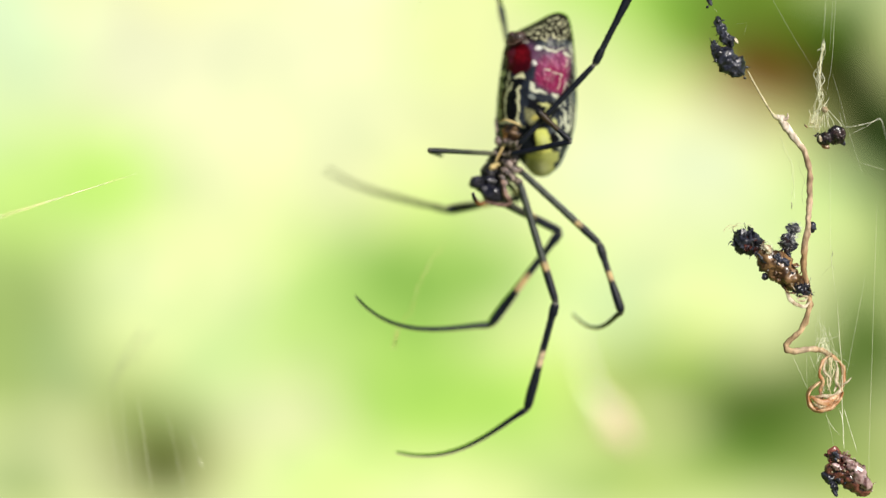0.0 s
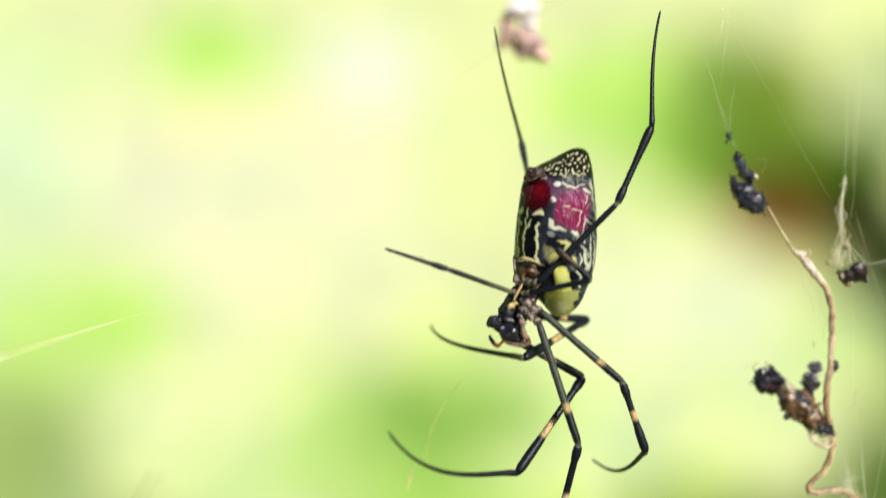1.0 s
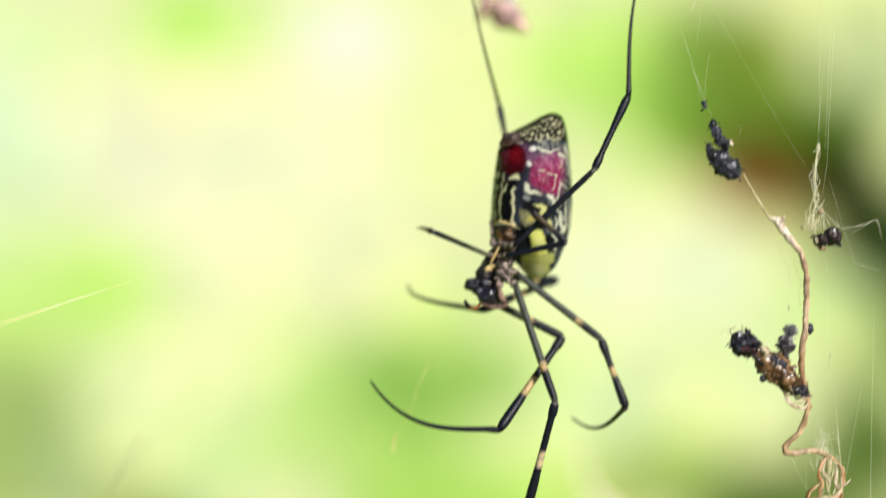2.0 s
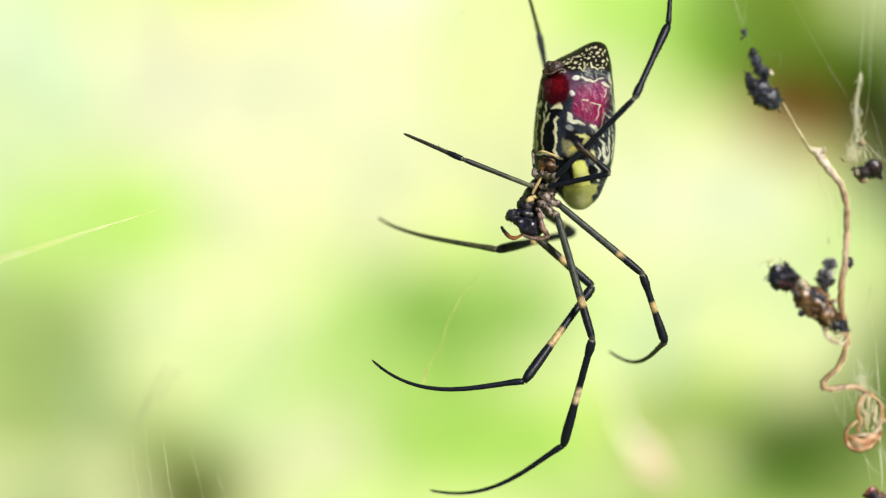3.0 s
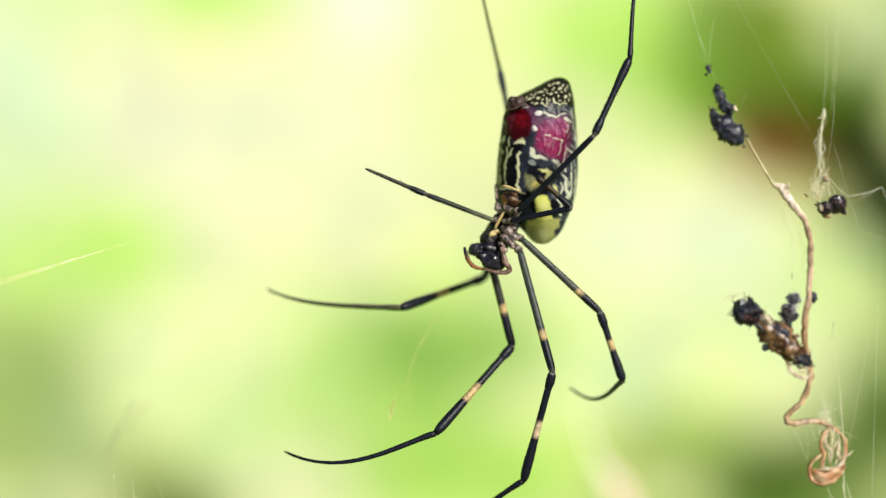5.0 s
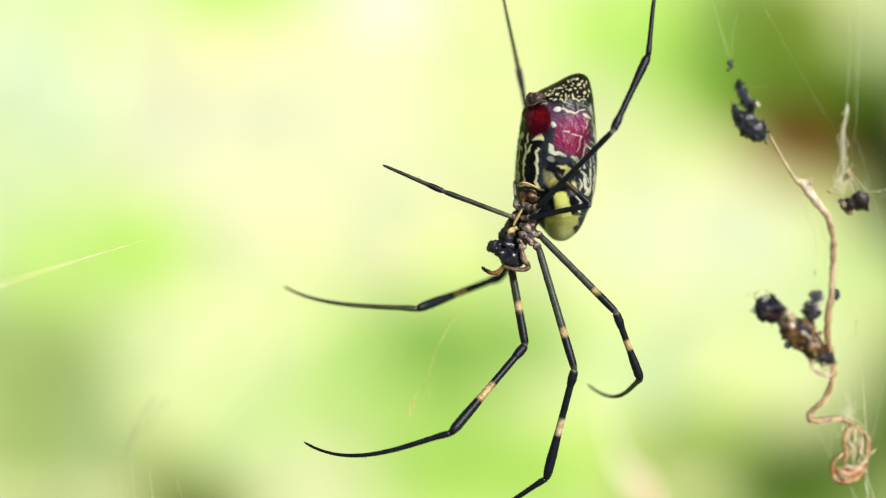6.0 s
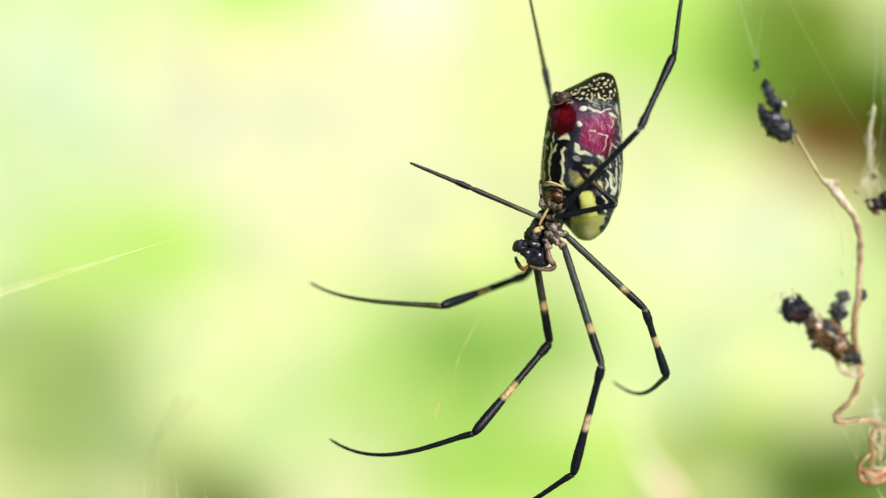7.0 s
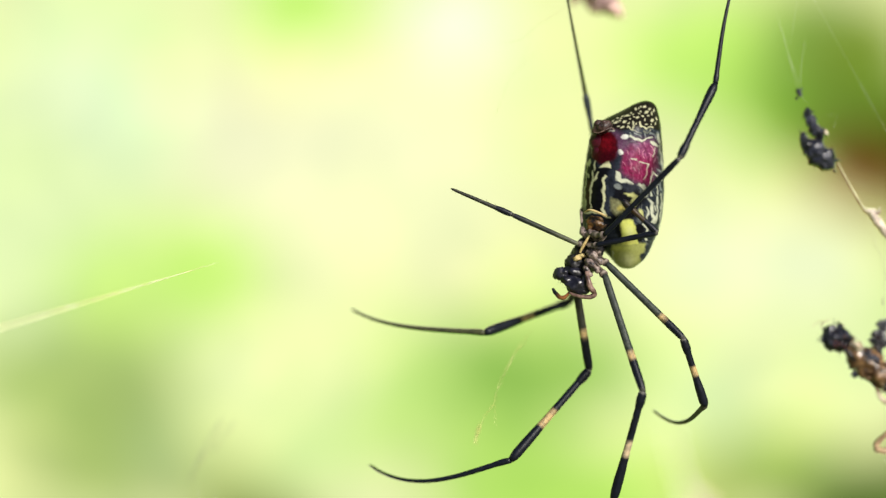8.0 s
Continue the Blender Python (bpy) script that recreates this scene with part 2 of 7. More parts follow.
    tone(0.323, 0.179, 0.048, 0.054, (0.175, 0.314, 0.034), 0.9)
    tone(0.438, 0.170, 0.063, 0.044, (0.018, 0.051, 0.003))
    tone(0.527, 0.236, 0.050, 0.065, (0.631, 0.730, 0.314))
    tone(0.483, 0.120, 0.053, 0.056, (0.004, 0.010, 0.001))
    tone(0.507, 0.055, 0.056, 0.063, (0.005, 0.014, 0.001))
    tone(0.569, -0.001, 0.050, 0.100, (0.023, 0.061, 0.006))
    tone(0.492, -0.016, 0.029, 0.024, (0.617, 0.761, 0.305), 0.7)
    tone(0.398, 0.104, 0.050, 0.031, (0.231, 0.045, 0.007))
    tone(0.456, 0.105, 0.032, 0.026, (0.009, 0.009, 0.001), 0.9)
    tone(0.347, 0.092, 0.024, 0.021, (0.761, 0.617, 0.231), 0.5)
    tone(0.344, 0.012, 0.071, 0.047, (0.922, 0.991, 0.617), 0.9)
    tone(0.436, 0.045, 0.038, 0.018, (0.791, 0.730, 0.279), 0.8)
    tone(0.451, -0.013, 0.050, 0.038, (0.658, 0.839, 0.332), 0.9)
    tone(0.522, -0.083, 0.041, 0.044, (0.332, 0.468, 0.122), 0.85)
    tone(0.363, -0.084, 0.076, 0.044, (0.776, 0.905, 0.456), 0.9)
    # painted shade low down
    tone(0.312, -0.193, 0.062, 0.042, (0.342, 0.578, 0.080), 0.9)
    tone(0.389, -0.240, 0.073, 0.056, (0.117, 0.175, 0.025), 0.95)
    tone(0.466, -0.222, 0.068, 0.047, (0.144, 0.209, 0.037), 0.95)
    tone(0.510, -0.175, 0.059, 0.044, (0.054, 0.112, 0.013))
    tone(0.422, -0.287, 0.094, 0.041, (0.084, 0.202, 0.016), 0.95)
    tone(0.256, -0.219, 0.068, 0.036, (0.456, 0.552, 0.127), 0.85)
    tone(0.234, -0.311, 0.106, 0.041, (0.381, 0.591, 0.102), 0.85)
    # softer patches
    tone(-0.147, -0.176, 0.088, 0.047, (0.617, 0.855, 0.305), 0.55)
    tone(-0.070, -0.320, 0.071, 0.032, (0.658, 0.939, 0.262), 0.75)
    tone(-0.378, -0.319, 0.053, 0.032, (0.376, 0.485, 0.156), 0.8)
    tone(-0.340, -0.182, 0.029, 0.024, (0.578, 0.716, 0.305), 0.6)
    tone(-0.283, -0.218, 0.053, 0.035, (0.434, 0.552, 0.195), 0.6)
    tone(0.173, -0.304, 0.059, 0.032, (0.658, 0.839, 0.262), 0.8)
    tone(0.274, -0.304, 0.047, 0.029, (0.515, 0.631, 0.156), 0.7)
    tone(0.483, -0.314, 0.056, 0.029, (0.231, 0.305, 0.089), 0.8)
    tone(0.497, -0.147, 0.044, 0.044, (0.138, 0.223, 0.040), 0.75)
    tone(0.302, 0.167, 0.035, 0.036, (0.231, 0.413, 0.048), 0.8)
    tone(0.311, 0.125, 0.026, 0.026, (0.376, 0.515, 0.098), 0.6)
    tone(0.427, 0.180, 0.044, 0.024, (0.162, 0.287, 0.021), 0.9)
    tone(0.499, 0.174, 0.047, 0.026, (0.127, 0.231, 0.027), 0.8)
    tone(0.362, 0.120, 0.035, 0.024, (0.162, 0.068, 0.013), 0.8)
    tone(0.493, 0.076, 0.047, 0.038, (0.021, 0.040, 0.004), 0.9)
    tone(0.431, 0.073, 0.029, 0.021, (0.305, 0.305, 0.080), 0.7)
    tone(-0.039, -0.172, 0.106, 0.035, (0.468, 0.730, 0.150), 0.5)
    tone(0.524, -0.266, 0.071, 0.053, (0.314, 0.402, 0.107), 0.7)
    tone(0.339, -0.314, 0.071, 0.035, (0.352, 0.527, 0.093), 0.7)
    tone(0.495, -0.320, 0.076, 0.041, (0.352, 0.445, 0.122), 0.8)
    tone(0.390, -0.257, 0.032, 0.035, (0.051, 0.112, 0.012), 0.8)
    tone(0.279, 0.173, 0.035, 0.044, (0.262, 0.491, 0.061), 0.75)
    tone(0.443, 0.122, 0.035, 0.026, (0.042, 0.054, 0.007), 0.8)
    # finely divided straight ahead, coarser where it bends round to the sides, up and down to the ground
    us = [i * 0.009 for i in range(-84, 85)]
    us = [-0.756 - 0.12 * i for i in range(34, 0, -1)] + us + [0.756 + 0.12 * i for i in range(1, 35)]
    vs = [-3.4, -2.8, -2.3, -1.9, -1.6, -1.3, -1.1, -0.95, -0.8, -0.7, -0.6] + [i * 0.009 for i in range(-60, 61)] + [0.6, 0.7, 0.85, 1.0, 1.2, 1.4, 1.7, 2.0, 2.3, 2.6]
    bm = bmesh.new()
    layer = bm.loops.layers.float_color.new("glow")

    def spot(u, v):
        k = max(0.0, abs(u) - 0.9) / 2.9
        x = math.copysign(min(abs(u), 0.9) + 2.9 * math.sin(k), u)
        ragged = 0.35 * noise.noise(Vector((u * 2.1, 0, 3))) + 0.2 * noise.noise(Vector((u * 6, 0, 3))) if v > 2.5 else 0.0
        p = Vector((x, D - 2.9 * (1 - math.cos(k)) - 0.25 * max(0.0, v - 0.7) ** 2, v + ragged))
        return middle + (p - middle) * NEAR_BY

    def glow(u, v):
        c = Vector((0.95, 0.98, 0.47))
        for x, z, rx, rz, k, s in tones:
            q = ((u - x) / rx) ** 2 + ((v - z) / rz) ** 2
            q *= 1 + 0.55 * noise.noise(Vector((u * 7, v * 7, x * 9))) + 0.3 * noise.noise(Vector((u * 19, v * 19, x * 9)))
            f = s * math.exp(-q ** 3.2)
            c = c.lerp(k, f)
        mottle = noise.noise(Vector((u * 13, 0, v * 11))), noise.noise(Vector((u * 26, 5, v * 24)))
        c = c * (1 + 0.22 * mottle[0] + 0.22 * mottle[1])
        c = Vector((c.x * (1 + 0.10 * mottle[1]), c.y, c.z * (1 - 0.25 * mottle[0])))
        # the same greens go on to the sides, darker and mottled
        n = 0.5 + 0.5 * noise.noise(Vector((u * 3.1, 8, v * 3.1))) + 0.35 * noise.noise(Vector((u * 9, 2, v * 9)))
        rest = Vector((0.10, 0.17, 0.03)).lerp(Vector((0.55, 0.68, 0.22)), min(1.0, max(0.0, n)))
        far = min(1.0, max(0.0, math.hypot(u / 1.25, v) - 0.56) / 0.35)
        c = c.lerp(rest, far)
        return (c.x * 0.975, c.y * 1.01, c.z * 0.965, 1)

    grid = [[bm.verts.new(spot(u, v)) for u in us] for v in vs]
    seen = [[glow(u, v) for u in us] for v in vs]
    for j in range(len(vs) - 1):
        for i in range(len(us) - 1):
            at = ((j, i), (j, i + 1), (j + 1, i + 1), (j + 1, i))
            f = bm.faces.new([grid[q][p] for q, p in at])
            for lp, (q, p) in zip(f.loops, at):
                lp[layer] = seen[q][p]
    # emission only: the sheet glows with its painted light and takes none
    m = bpy.data.materials.new("painted_distance_glow")
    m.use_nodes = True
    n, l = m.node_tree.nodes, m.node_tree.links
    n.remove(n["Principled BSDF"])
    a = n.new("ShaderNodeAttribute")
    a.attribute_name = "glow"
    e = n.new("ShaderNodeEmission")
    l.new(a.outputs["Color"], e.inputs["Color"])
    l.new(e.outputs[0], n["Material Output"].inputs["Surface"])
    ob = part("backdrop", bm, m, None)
    return tagged(ob, "glowing sheet painted as sunlit yellow-green leaves in the far distance", "backdrop", kind="structure")


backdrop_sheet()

# ground out of view, its colour raised to bounce fill from below
GRASS = material("meadow", (0.16, 0.20, 0.06), 0.9, (0.30, 0.30, 0.13), 3.0, 0.9)


def ground_sheet():
    bm = bmesh.new()
    n = 24
    g = [[bm.verts.new((40 * (i / n - 0.5), 40 * (j / n - 0.5), -1.05 + 0.03 * noise.noise(Vector((i, j, 0)) * 0.7))) for i in range(n + 1)] for j in range(n + 1)]
    for a, b in zip(g, g[1:]):
        for i in range(n):
            bm.faces.new((a[i], a[i + 1], b[i + 1], b[i]))
    return tagged(part("ground", bm, GRASS, None), "unseen green meadow ground far below the web, bouncing light up", "ground", kind="structure")


ground_sheet()

# ---- the spider ----
HOME = mm((12.59, 0.00, 6.01))
spider = empty("spider", HOME, "large yellow, black and crimson spider hanging head down in its web", "spider")


def local(p):
    return mm(p) - HOME


# half outline of the abdomen: height, left edge, right edge
def abdomen():
    rows = [
        (19.77, 17.90, 18.15), (19.72, 17.59, 18.47), (19.60, 17.21, 18.78), (19.35, 16.64, 19.10), (18.85, 15.76, 19.35), (18.09, 14.24, 19.54), (17.52, 12.98, 19.67), (16.70, 12.16, 19.79),
        (15.82, 11.85, 19.85), (13.93, 11.53, 20.04), (11.41, 11.16, 20.17), (8.89, 10.97, 20.17), (6.37, 10.90, 19.92), (4.79, 11.35, 19.41),
        (3.84, 12.35, 18.97), (3.09, 13.36, 18.66), (2.46, 14.06, 18.34), (2.02, 14.37, 18.03), (1.64, 14.69, 17.62), (1.36, 15.00, 17.24), (1.17, 15.25, 16.99), (1.03, 15.60, 16.67), (0.97, 15.95, 16.32),
    ]
    rows = [tuple(c * MM for c in r) for r in rows]
    zs = [r[0] for r in rows]
    up, round_ = 300, 280

    def edge(z, k):
        return float(np.interp(-z, [-q for q in zs], [r[k] for r in rows]))

    bm = bmesh.new()
    layer = bm.verts.layers.float_color.new("pattern")
    rings, spots, turns = [], [], []
    for i in range(up + 1):
        s = i / up
        s = 0.5 * s + 0.5 * (0.5 - 0.5 * math.cos(math.pi * s))
        z = zs[0] + (zs[-1] - zs[0]) * s
        k = min(1.0, 8 * s, 8 * (1 - s)) * 0.0005
        lo = sum(edge(z + d * k, 1) for d in (-1, 0, 1)) / 3
        hi = sum(edge(z + d * k, 2) for d in (-1, 0, 1)) / 3
        cx, r = (lo + hi) / 2, max((hi - lo) / 2, 0.00012)
        ring = []
        for k in range(round_):
            a = 2 * math.pi * k / round_
            w = 1 + 0.012 * noise.noise(Vector((math.cos(a) * 3, math.sin(a) * 3, z * 900)))
            p = Vector((cx + math.cos(a) * r * w, 0.0022 + math.sin(a) * r * w * 0.95, z))
            ring.append(bm.verts.new(p - HOME))
            spots.append(p / MM)
            turns.append(math.sin(a))
        rings.append(ring)
    for v, c in zip((v for ring in rings for v in ring), marking(spots, np.array(turns))):
        v[layer] = (*c, 1)
    for a, b in zip(rings, rings[1:]):
        for k in range(round_):
            bm.faces.new((a[k], b[k], b[(k + 1) % round_], a[(k + 1) % round_]))
    bm.faces.new(rings[0])
    bm.faces.new(list(reversed(rings[-1])))
    return part("abdomen", bm, ABDOMEN, spider, "glossy abdomen with yellow, black and crimson markings")


def soft(d, width):
    return np.clip(0.5 - d / width, 0.0, 1.0)


def over(c, k, f):
    """The colours c with k laid over them, f of the way."""
    return np.asarray(c) + (np.asarray(k) - np.asarray(c)) * np.asarray(f)[..., None]


CREAM, YELLOW, DARK = (0.74, 0.74, 0.46), (0.64, 0.68, 0.17), (0.005, 0.005, 0.008)
SLATE, CRIMSON, WINE = (0.024, 0.030, 0.045), (0.205, 0.014, 0.066), (0.050, 0.002, 0.006)
TAIL, BONE, WHITE, ASH, ROSE = (0.012, 0.010, 0.008), (0.58, 0.60, 0.47), (0.78, 0.82, 0.74), (0.26, 0.29, 0.28), (0.60, 0.27, 0.38)
PURPLE, RED, BROWNISH, OCHRE = (0.22, 0.075, 0.17), (0.17, 0.004, 0.010), (0.045, 0.022, 0.010), (0.46, 0.40, 0.09)
OLIVEGREEN, YELLOWISH, END, PALEEND = (0.26, 0.26, 0.13), (0.58, 0.59, 0.24), (0.40, 0.42, 0.14), (0.55, 0.57, 0.33)
FLECK = (0.58, 0.57, 0.36)


def marking(spots, turns):
    """The skin's colours at places of the abdomen, in millimetres, seen square on; turns: how far each lies round to the far side."""
    x0 = np.array([p.x * 309.0 / (311.0 + p.y) for p in spots])
    z0 = np.array([p.z * 309.0 / (311.0 + p.y) for p in spots])

    def grain(k, dx, dz):
        return np.array([noise.noise(Vector((a * k + dx, b * k + dz, 1.7))) for a, b in zip(x0, z0)])

    fine, broad = grain(2.6, 0, 0), grain(0.9, 3, 5)
    x = x0 + 0.16 * grain(1.7, 7, 1) + 0.05 * grain(6.0, 4, 4) + 0.07 * broad
    z = z0 + 0.16 * grain(1.7, 2, 9) + 0.05 * grain(6.0, 1, 8) + 0.07 * grain(0.9, 8, 2)
    patchy = np.clip(0.95 + 0.6 * grain(1.7, 6, 3), 0.4, 1.0)

    def blob(cx, cz, rx, rz, edge=0.25, lean=0.0):
        u, v = x - cx, z - cz
        u, v = u * math.cos(lean) + v * math.sin(lean), v * math.cos(lean) - u * math.sin(lean)
        return soft((np.hypot(u / rx, v / rz) - 1) * min(rx, rz), edge)

    def away(ax, az, bx, bz):
        """The distance from a line between two places."""
        dx, dz = bx - ax, bz - az
        k = np.clip(((x - ax) * dx + (z - az) * dz) / max(dx * dx + dz * dz, 1e-9), 0, 1)
        return np.hypot(x - ax - k * dx, z - az - k * dz)

    def path(points, w, edge):
        d = np.min([away(*p, *q) for p, q in zip(points, points[1:])], axis=0)
        return patchy * soft(d - w * (0.92 + 0.55 * fine), edge + 0.03)

    def area(points, edge):
        ends = list(zip(points, points[1:] + points[:1]))
        d = np.min([away(*p, *q) for p, q in ends], axis=0)
        inside = np.zeros(len(x), bool)
        for (ax, az), (bx, bz) in ends:
            inside ^= ((az > z) != (bz > z)) & (x < ax + (z - az) * (bx - ax) / (bz - az if abs(bz - az) > 1e-9 else 1e-9))
        return soft(np.where(inside, -d, d), edge)

    cells = [noise.voronoi(Vector((a * 1.25 + 0.3 * m, b * 0.75 + 0.4 * n, 4.0)))[0] for a, b, m, n in zip(x, z, broad, fine)]
    veins = soft(np.array([d[1] - d[0] for d in cells]) - 0.045, 0.1)
    c = over(np.tile(DARK, (len(x), 1)), SLATE, np.clip(0.75 + 0.5 * broad, 0, 1))
    far_side = over(c, CREAM, 0.8 * soft(np.array([d[0] for d in cells]) - 0.25, 0.15))
    c = over(c, ASH, 0.45 * soft(15.5 - x, 2.0) * veins)
    creases = soft(np.abs(((x + 0.3 * broad + 0.12 * fine) / 0.52) % 1.0 - 0.5) - 0.06 - 0.05 * broad, 0.16)
    # purple towards the top: reflected sky put into the skin's colour
    crimson = over(np.tile(CRIMSON, (len(x), 1)), PURPLE, np.clip((z - 12.6) / 2.4 + 0.5 * broad, 0, 1))
    crimson = over(crimson, (0.16, 0.010, 0.055), np.clip(0.15 + 0.7 * fine, 0, 0.7))
    crimson = over(crimson, ROSE, 0.16 * creases * patchy)
    # tail cone: pale flecks and worm lines on black
    c = over(c, TAIL, area([(12.01, 15.95), (13.05, 17.72), (15.12, 18.36), (17.61, 19.83), (19.28, 19.21), (19.71, 16.30), (18.05, 16.46), (16.80, 16.37), (15.76, 16.28), (14.93, 16.17), (13.88, 16.48)], 0.25))
    c = over(c, FLECK, blob(17.72, 18.89, 0.18, 0.13, 0.1))
    c = over(c, FLECK, blob(16.73, 18.57, 0.11, 0.16, 0.1, 0.4))
    c = over(c, FLECK, blob(17.95, 18.27, 0.23, 0.13, 0.1, 0.6))
    c = over(c, FLECK, blob(15.71, 17.86, 0.21, 0.12, 0.1, 0.3))
    c = over(c, FLECK, blob(16.88, 17.64, 0.23, 0.13, 0.1, 0.1))
    c = over(c, FLECK, blob(17.50, 17.83, 0.13, 0.09, 0.1))
    c = over(c, FLECK, blob(18.56, 18.13, 0.10, 0.20, 0.1))
    c = over(c, FLECK, blob(15.50, 17.11, 0.20, 0.13, 0.1, 0.1))
    c = over(c, FLECK, blob(16.04, 17.39, 0.13, 0.09, 0.1))
    c = over(c, FLECK, blob(14.53, 17.15, 0.23, 0.09, 0.1, 0.2))
    c = over(c, FLECK, blob(14.96, 17.32, 0.13, 0.07, 0.1))
    c = over(c, FLECK, blob(15.22, 16.57, 0.17, 0.10, 0.1, 0.3))
    c = over(c, FLECK, blob(18.48, 17.34, 0.18, 0.15, 0.1, 0.4))
    c = over(c, FLECK, blob(17.29, 18.37, 0.13, 0.09, 0.1))
    c = over(c, FLECK, blob(17.12, 18.10, 0.11, 0.07, 0.1))
    c = over(c, FLECK, blob(18.22, 18.62, 0.11, 0.09, 0.1))
    c = over(c, FLECK, blob(15.13, 17.57, 0.13, 0.07, 0.1, 0.4))
    c = over(c, FLECK, blob(16.21, 18.22, 0.13, 0.09, 0.1, 0.3))
    c = over(c, FLECK, blob(19.04, 17.55, 0.07, 0.17, 0.1))
    c = over(c, FLECK, blob(14.09, 16.90, 0.14, 0.07, 0.1, 0.3))
    c = over(c, FLECK, blob(18.88, 17.03, 0.07, 0.12, 0.1))
    c = over(c, FLECK, 0.9 * path([(16.50, 17.22), (16.59, 16.74), (16.38, 16.45)], 0.092, 0.08))
    c = over(c, FLECK, 0.9 * path([(15.92, 16.66), (16.21, 16.37), (16.76, 16.18), (17.32, 16.00)], 0.067, 0.08))
    c = over(c, FLECK, 0.9 * path([(17.21, 17.12), (17.38, 16.66), (17.80, 16.46), (18.25, 16.59), (18.67, 16.55)], 0.083, 0.08))
    c = over(c, FLECK, 0.9 * path([(17.63, 16.19), (18.05, 16.08), (18.36, 16.29)], 0.058, 0.08))
    c = over(c, FLECK, 0.9 * path([(15.76, 16.49), (15.88, 16.70)], 0.058, 0.08))
    c = over(c, FLECK, blob(17.35, 18.95, 0.13, 0.08, 0.08, 0.5))
    c = over(c, FLECK, blob(17.05, 18.75, 0.09, 0.12, 0.08, 0.0))
    c = over(c, FLECK, blob(16.45, 18.05, 0.12, 0.07, 0.08, 0.4))
    c = over(c, FLECK, blob(16.00, 17.85, 0.10, 0.06, 0.08, 0.3))
    c = over(c, FLECK, blob(15.30, 17.85, 0.14, 0.06, 0.08, 0.4))
    c = over(c, FLECK, blob(14.75, 17.55, 0.14, 0.06, 0.08, 0.4))
    c = over(c, FLECK, blob(14.20, 17.30, 0.13, 0.06, 0.08, 0.5))
    c = over(c, FLECK, blob(16.50, 17.75, 0.09, 0.07, 0.08, 0.0))
    c = over(c, FLECK, blob(17.75, 17.45, 0.08, 0.14, 0.08, 0.0))
    c = over(c, FLECK, blob(18.10, 17.85, 0.10, 0.07, 0.08, 0.0))
    c = over(c, FLECK, blob(18.80, 18.45, 0.07, 0.15, 0.08, 0.0))
    c = over(c, FLECK, blob(16.00, 16.95, 0.12, 0.07, 0.08, 0.2))
    c = over(c, FLECK, blob(17.90, 16.95, 0.13, 0.07, 0.08, 0.5))
    c = over(c, FLECK, blob(18.35, 16.90, 0.07, 0.13, 0.08, 0.0))
    c = over(c, FLECK, blob(14.80, 16.75, 0.14, 0.07, 0.08, 0.2))
    c = over(c, FLECK, blob(16.80, 16.95, 0.07, 0.12, 0.08, 0.0))
    # grey shoulder between tail and crimson field
    c = over(c, SLATE, 0.75 * area([(14.40, 16.27), (15.76, 16.22), (16.80, 16.29), (18.05, 16.29), (19.40, 16.30), (19.51, 15.26), (18.68, 14.63), (17.84, 15.00), (16.80, 15.14), (15.76, 15.24), (14.93, 15.03)], 0.25))
    c = over(c, ASH, 0.7 * path([(16.59, 15.97), (17.11, 15.77), (17.32, 15.46)], 0.063, 0.1))
    c = over(c, ASH, 0.7 * path([(17.74, 15.98), (17.84, 15.46)], 0.073, 0.1))
    c = over(c, ASH, 0.7 * path([(18.36, 15.98), (18.78, 15.78), (18.88, 15.36)], 0.084, 0.1))
    c = over(c, ASH, 0.7 * path([(16.07, 15.97), (16.38, 15.56)], 0.063, 0.1))
    c = over(c, ASH, 0.7 * path([(19.09, 16.09), (19.19, 15.47)], 0.084, 0.1))
    # crimson field, sky sheen painted as hazy purple above, with wriggling veins
    field = [(14.62, 12.97), (14.95, 13.85), (15.76, 14.80), (16.69, 15.22), (18.50, 15.28), (19.10, 14.54), (19.15, 13.09), (18.95, 11.60), (18.75, 10.60), (18.10, 10.40), (16.71, 10.60), (15.67, 11.22), (14.85, 11.87)]
    c = over(c, PURPLE, 0.55 * area(field, 1.3))
    c = over(c, crimson, area([(15.10, 12.80), (15.30, 13.70), (16.10, 14.60), (17.22, 14.95), (18.37, 14.90), (18.95, 14.20), (18.95, 12.66), (18.65, 11.47), (18.45, 10.45), (17.87, 10.30), (16.67, 10.70), (15.60, 11.35), (15.10, 12.00)], 0.7))
    for k, points in (
            (0.75, [(17.01, 14.37), (17.15, 14.01), (17.11, 13.60)]), (0.75, [(17.65, 14.01), (17.57, 13.70), (17.70, 13.25)]), (0.7, [(18.26, 13.70), (18.40, 13.33), (18.32, 13.00)]),
            (0.8, [(18.36, 14.58), (18.61, 14.22), (18.82, 13.71)]), (0.6, [(16.54, 12.21), (16.70, 11.73)]), (0.6, [(17.12, 12.04), (17.16, 11.42)]), (0.8, [(18.61, 12.09), (18.45, 11.53), (18.49, 10.80)]),
            (0.6, [(15.83, 13.91), (15.99, 13.62)]), (0.5, [(15.41, 12.76), (15.71, 12.41)]), (0.6, [(18.90, 13.08), (18.82, 12.63)]), (0.5, [(17.73, 14.95), (17.82, 14.49)]), (0.6, [(16.95, 12.90), (17.16, 12.60)]),
            (0.5, [(16.10, 13.10), (16.30, 12.50), (16.20, 12.00)])):
        c = over(c, ROSE, k * path(points, 0.045, 0.08))
    c = over(c, BONE, path([(16.40, 13.08), (16.75, 13.02)], 0.085, 0.08))
    c = over(c, BONE, path([(17.22, 12.77), (17.70, 12.62), (18.15, 12.56)], 0.070, 0.08))
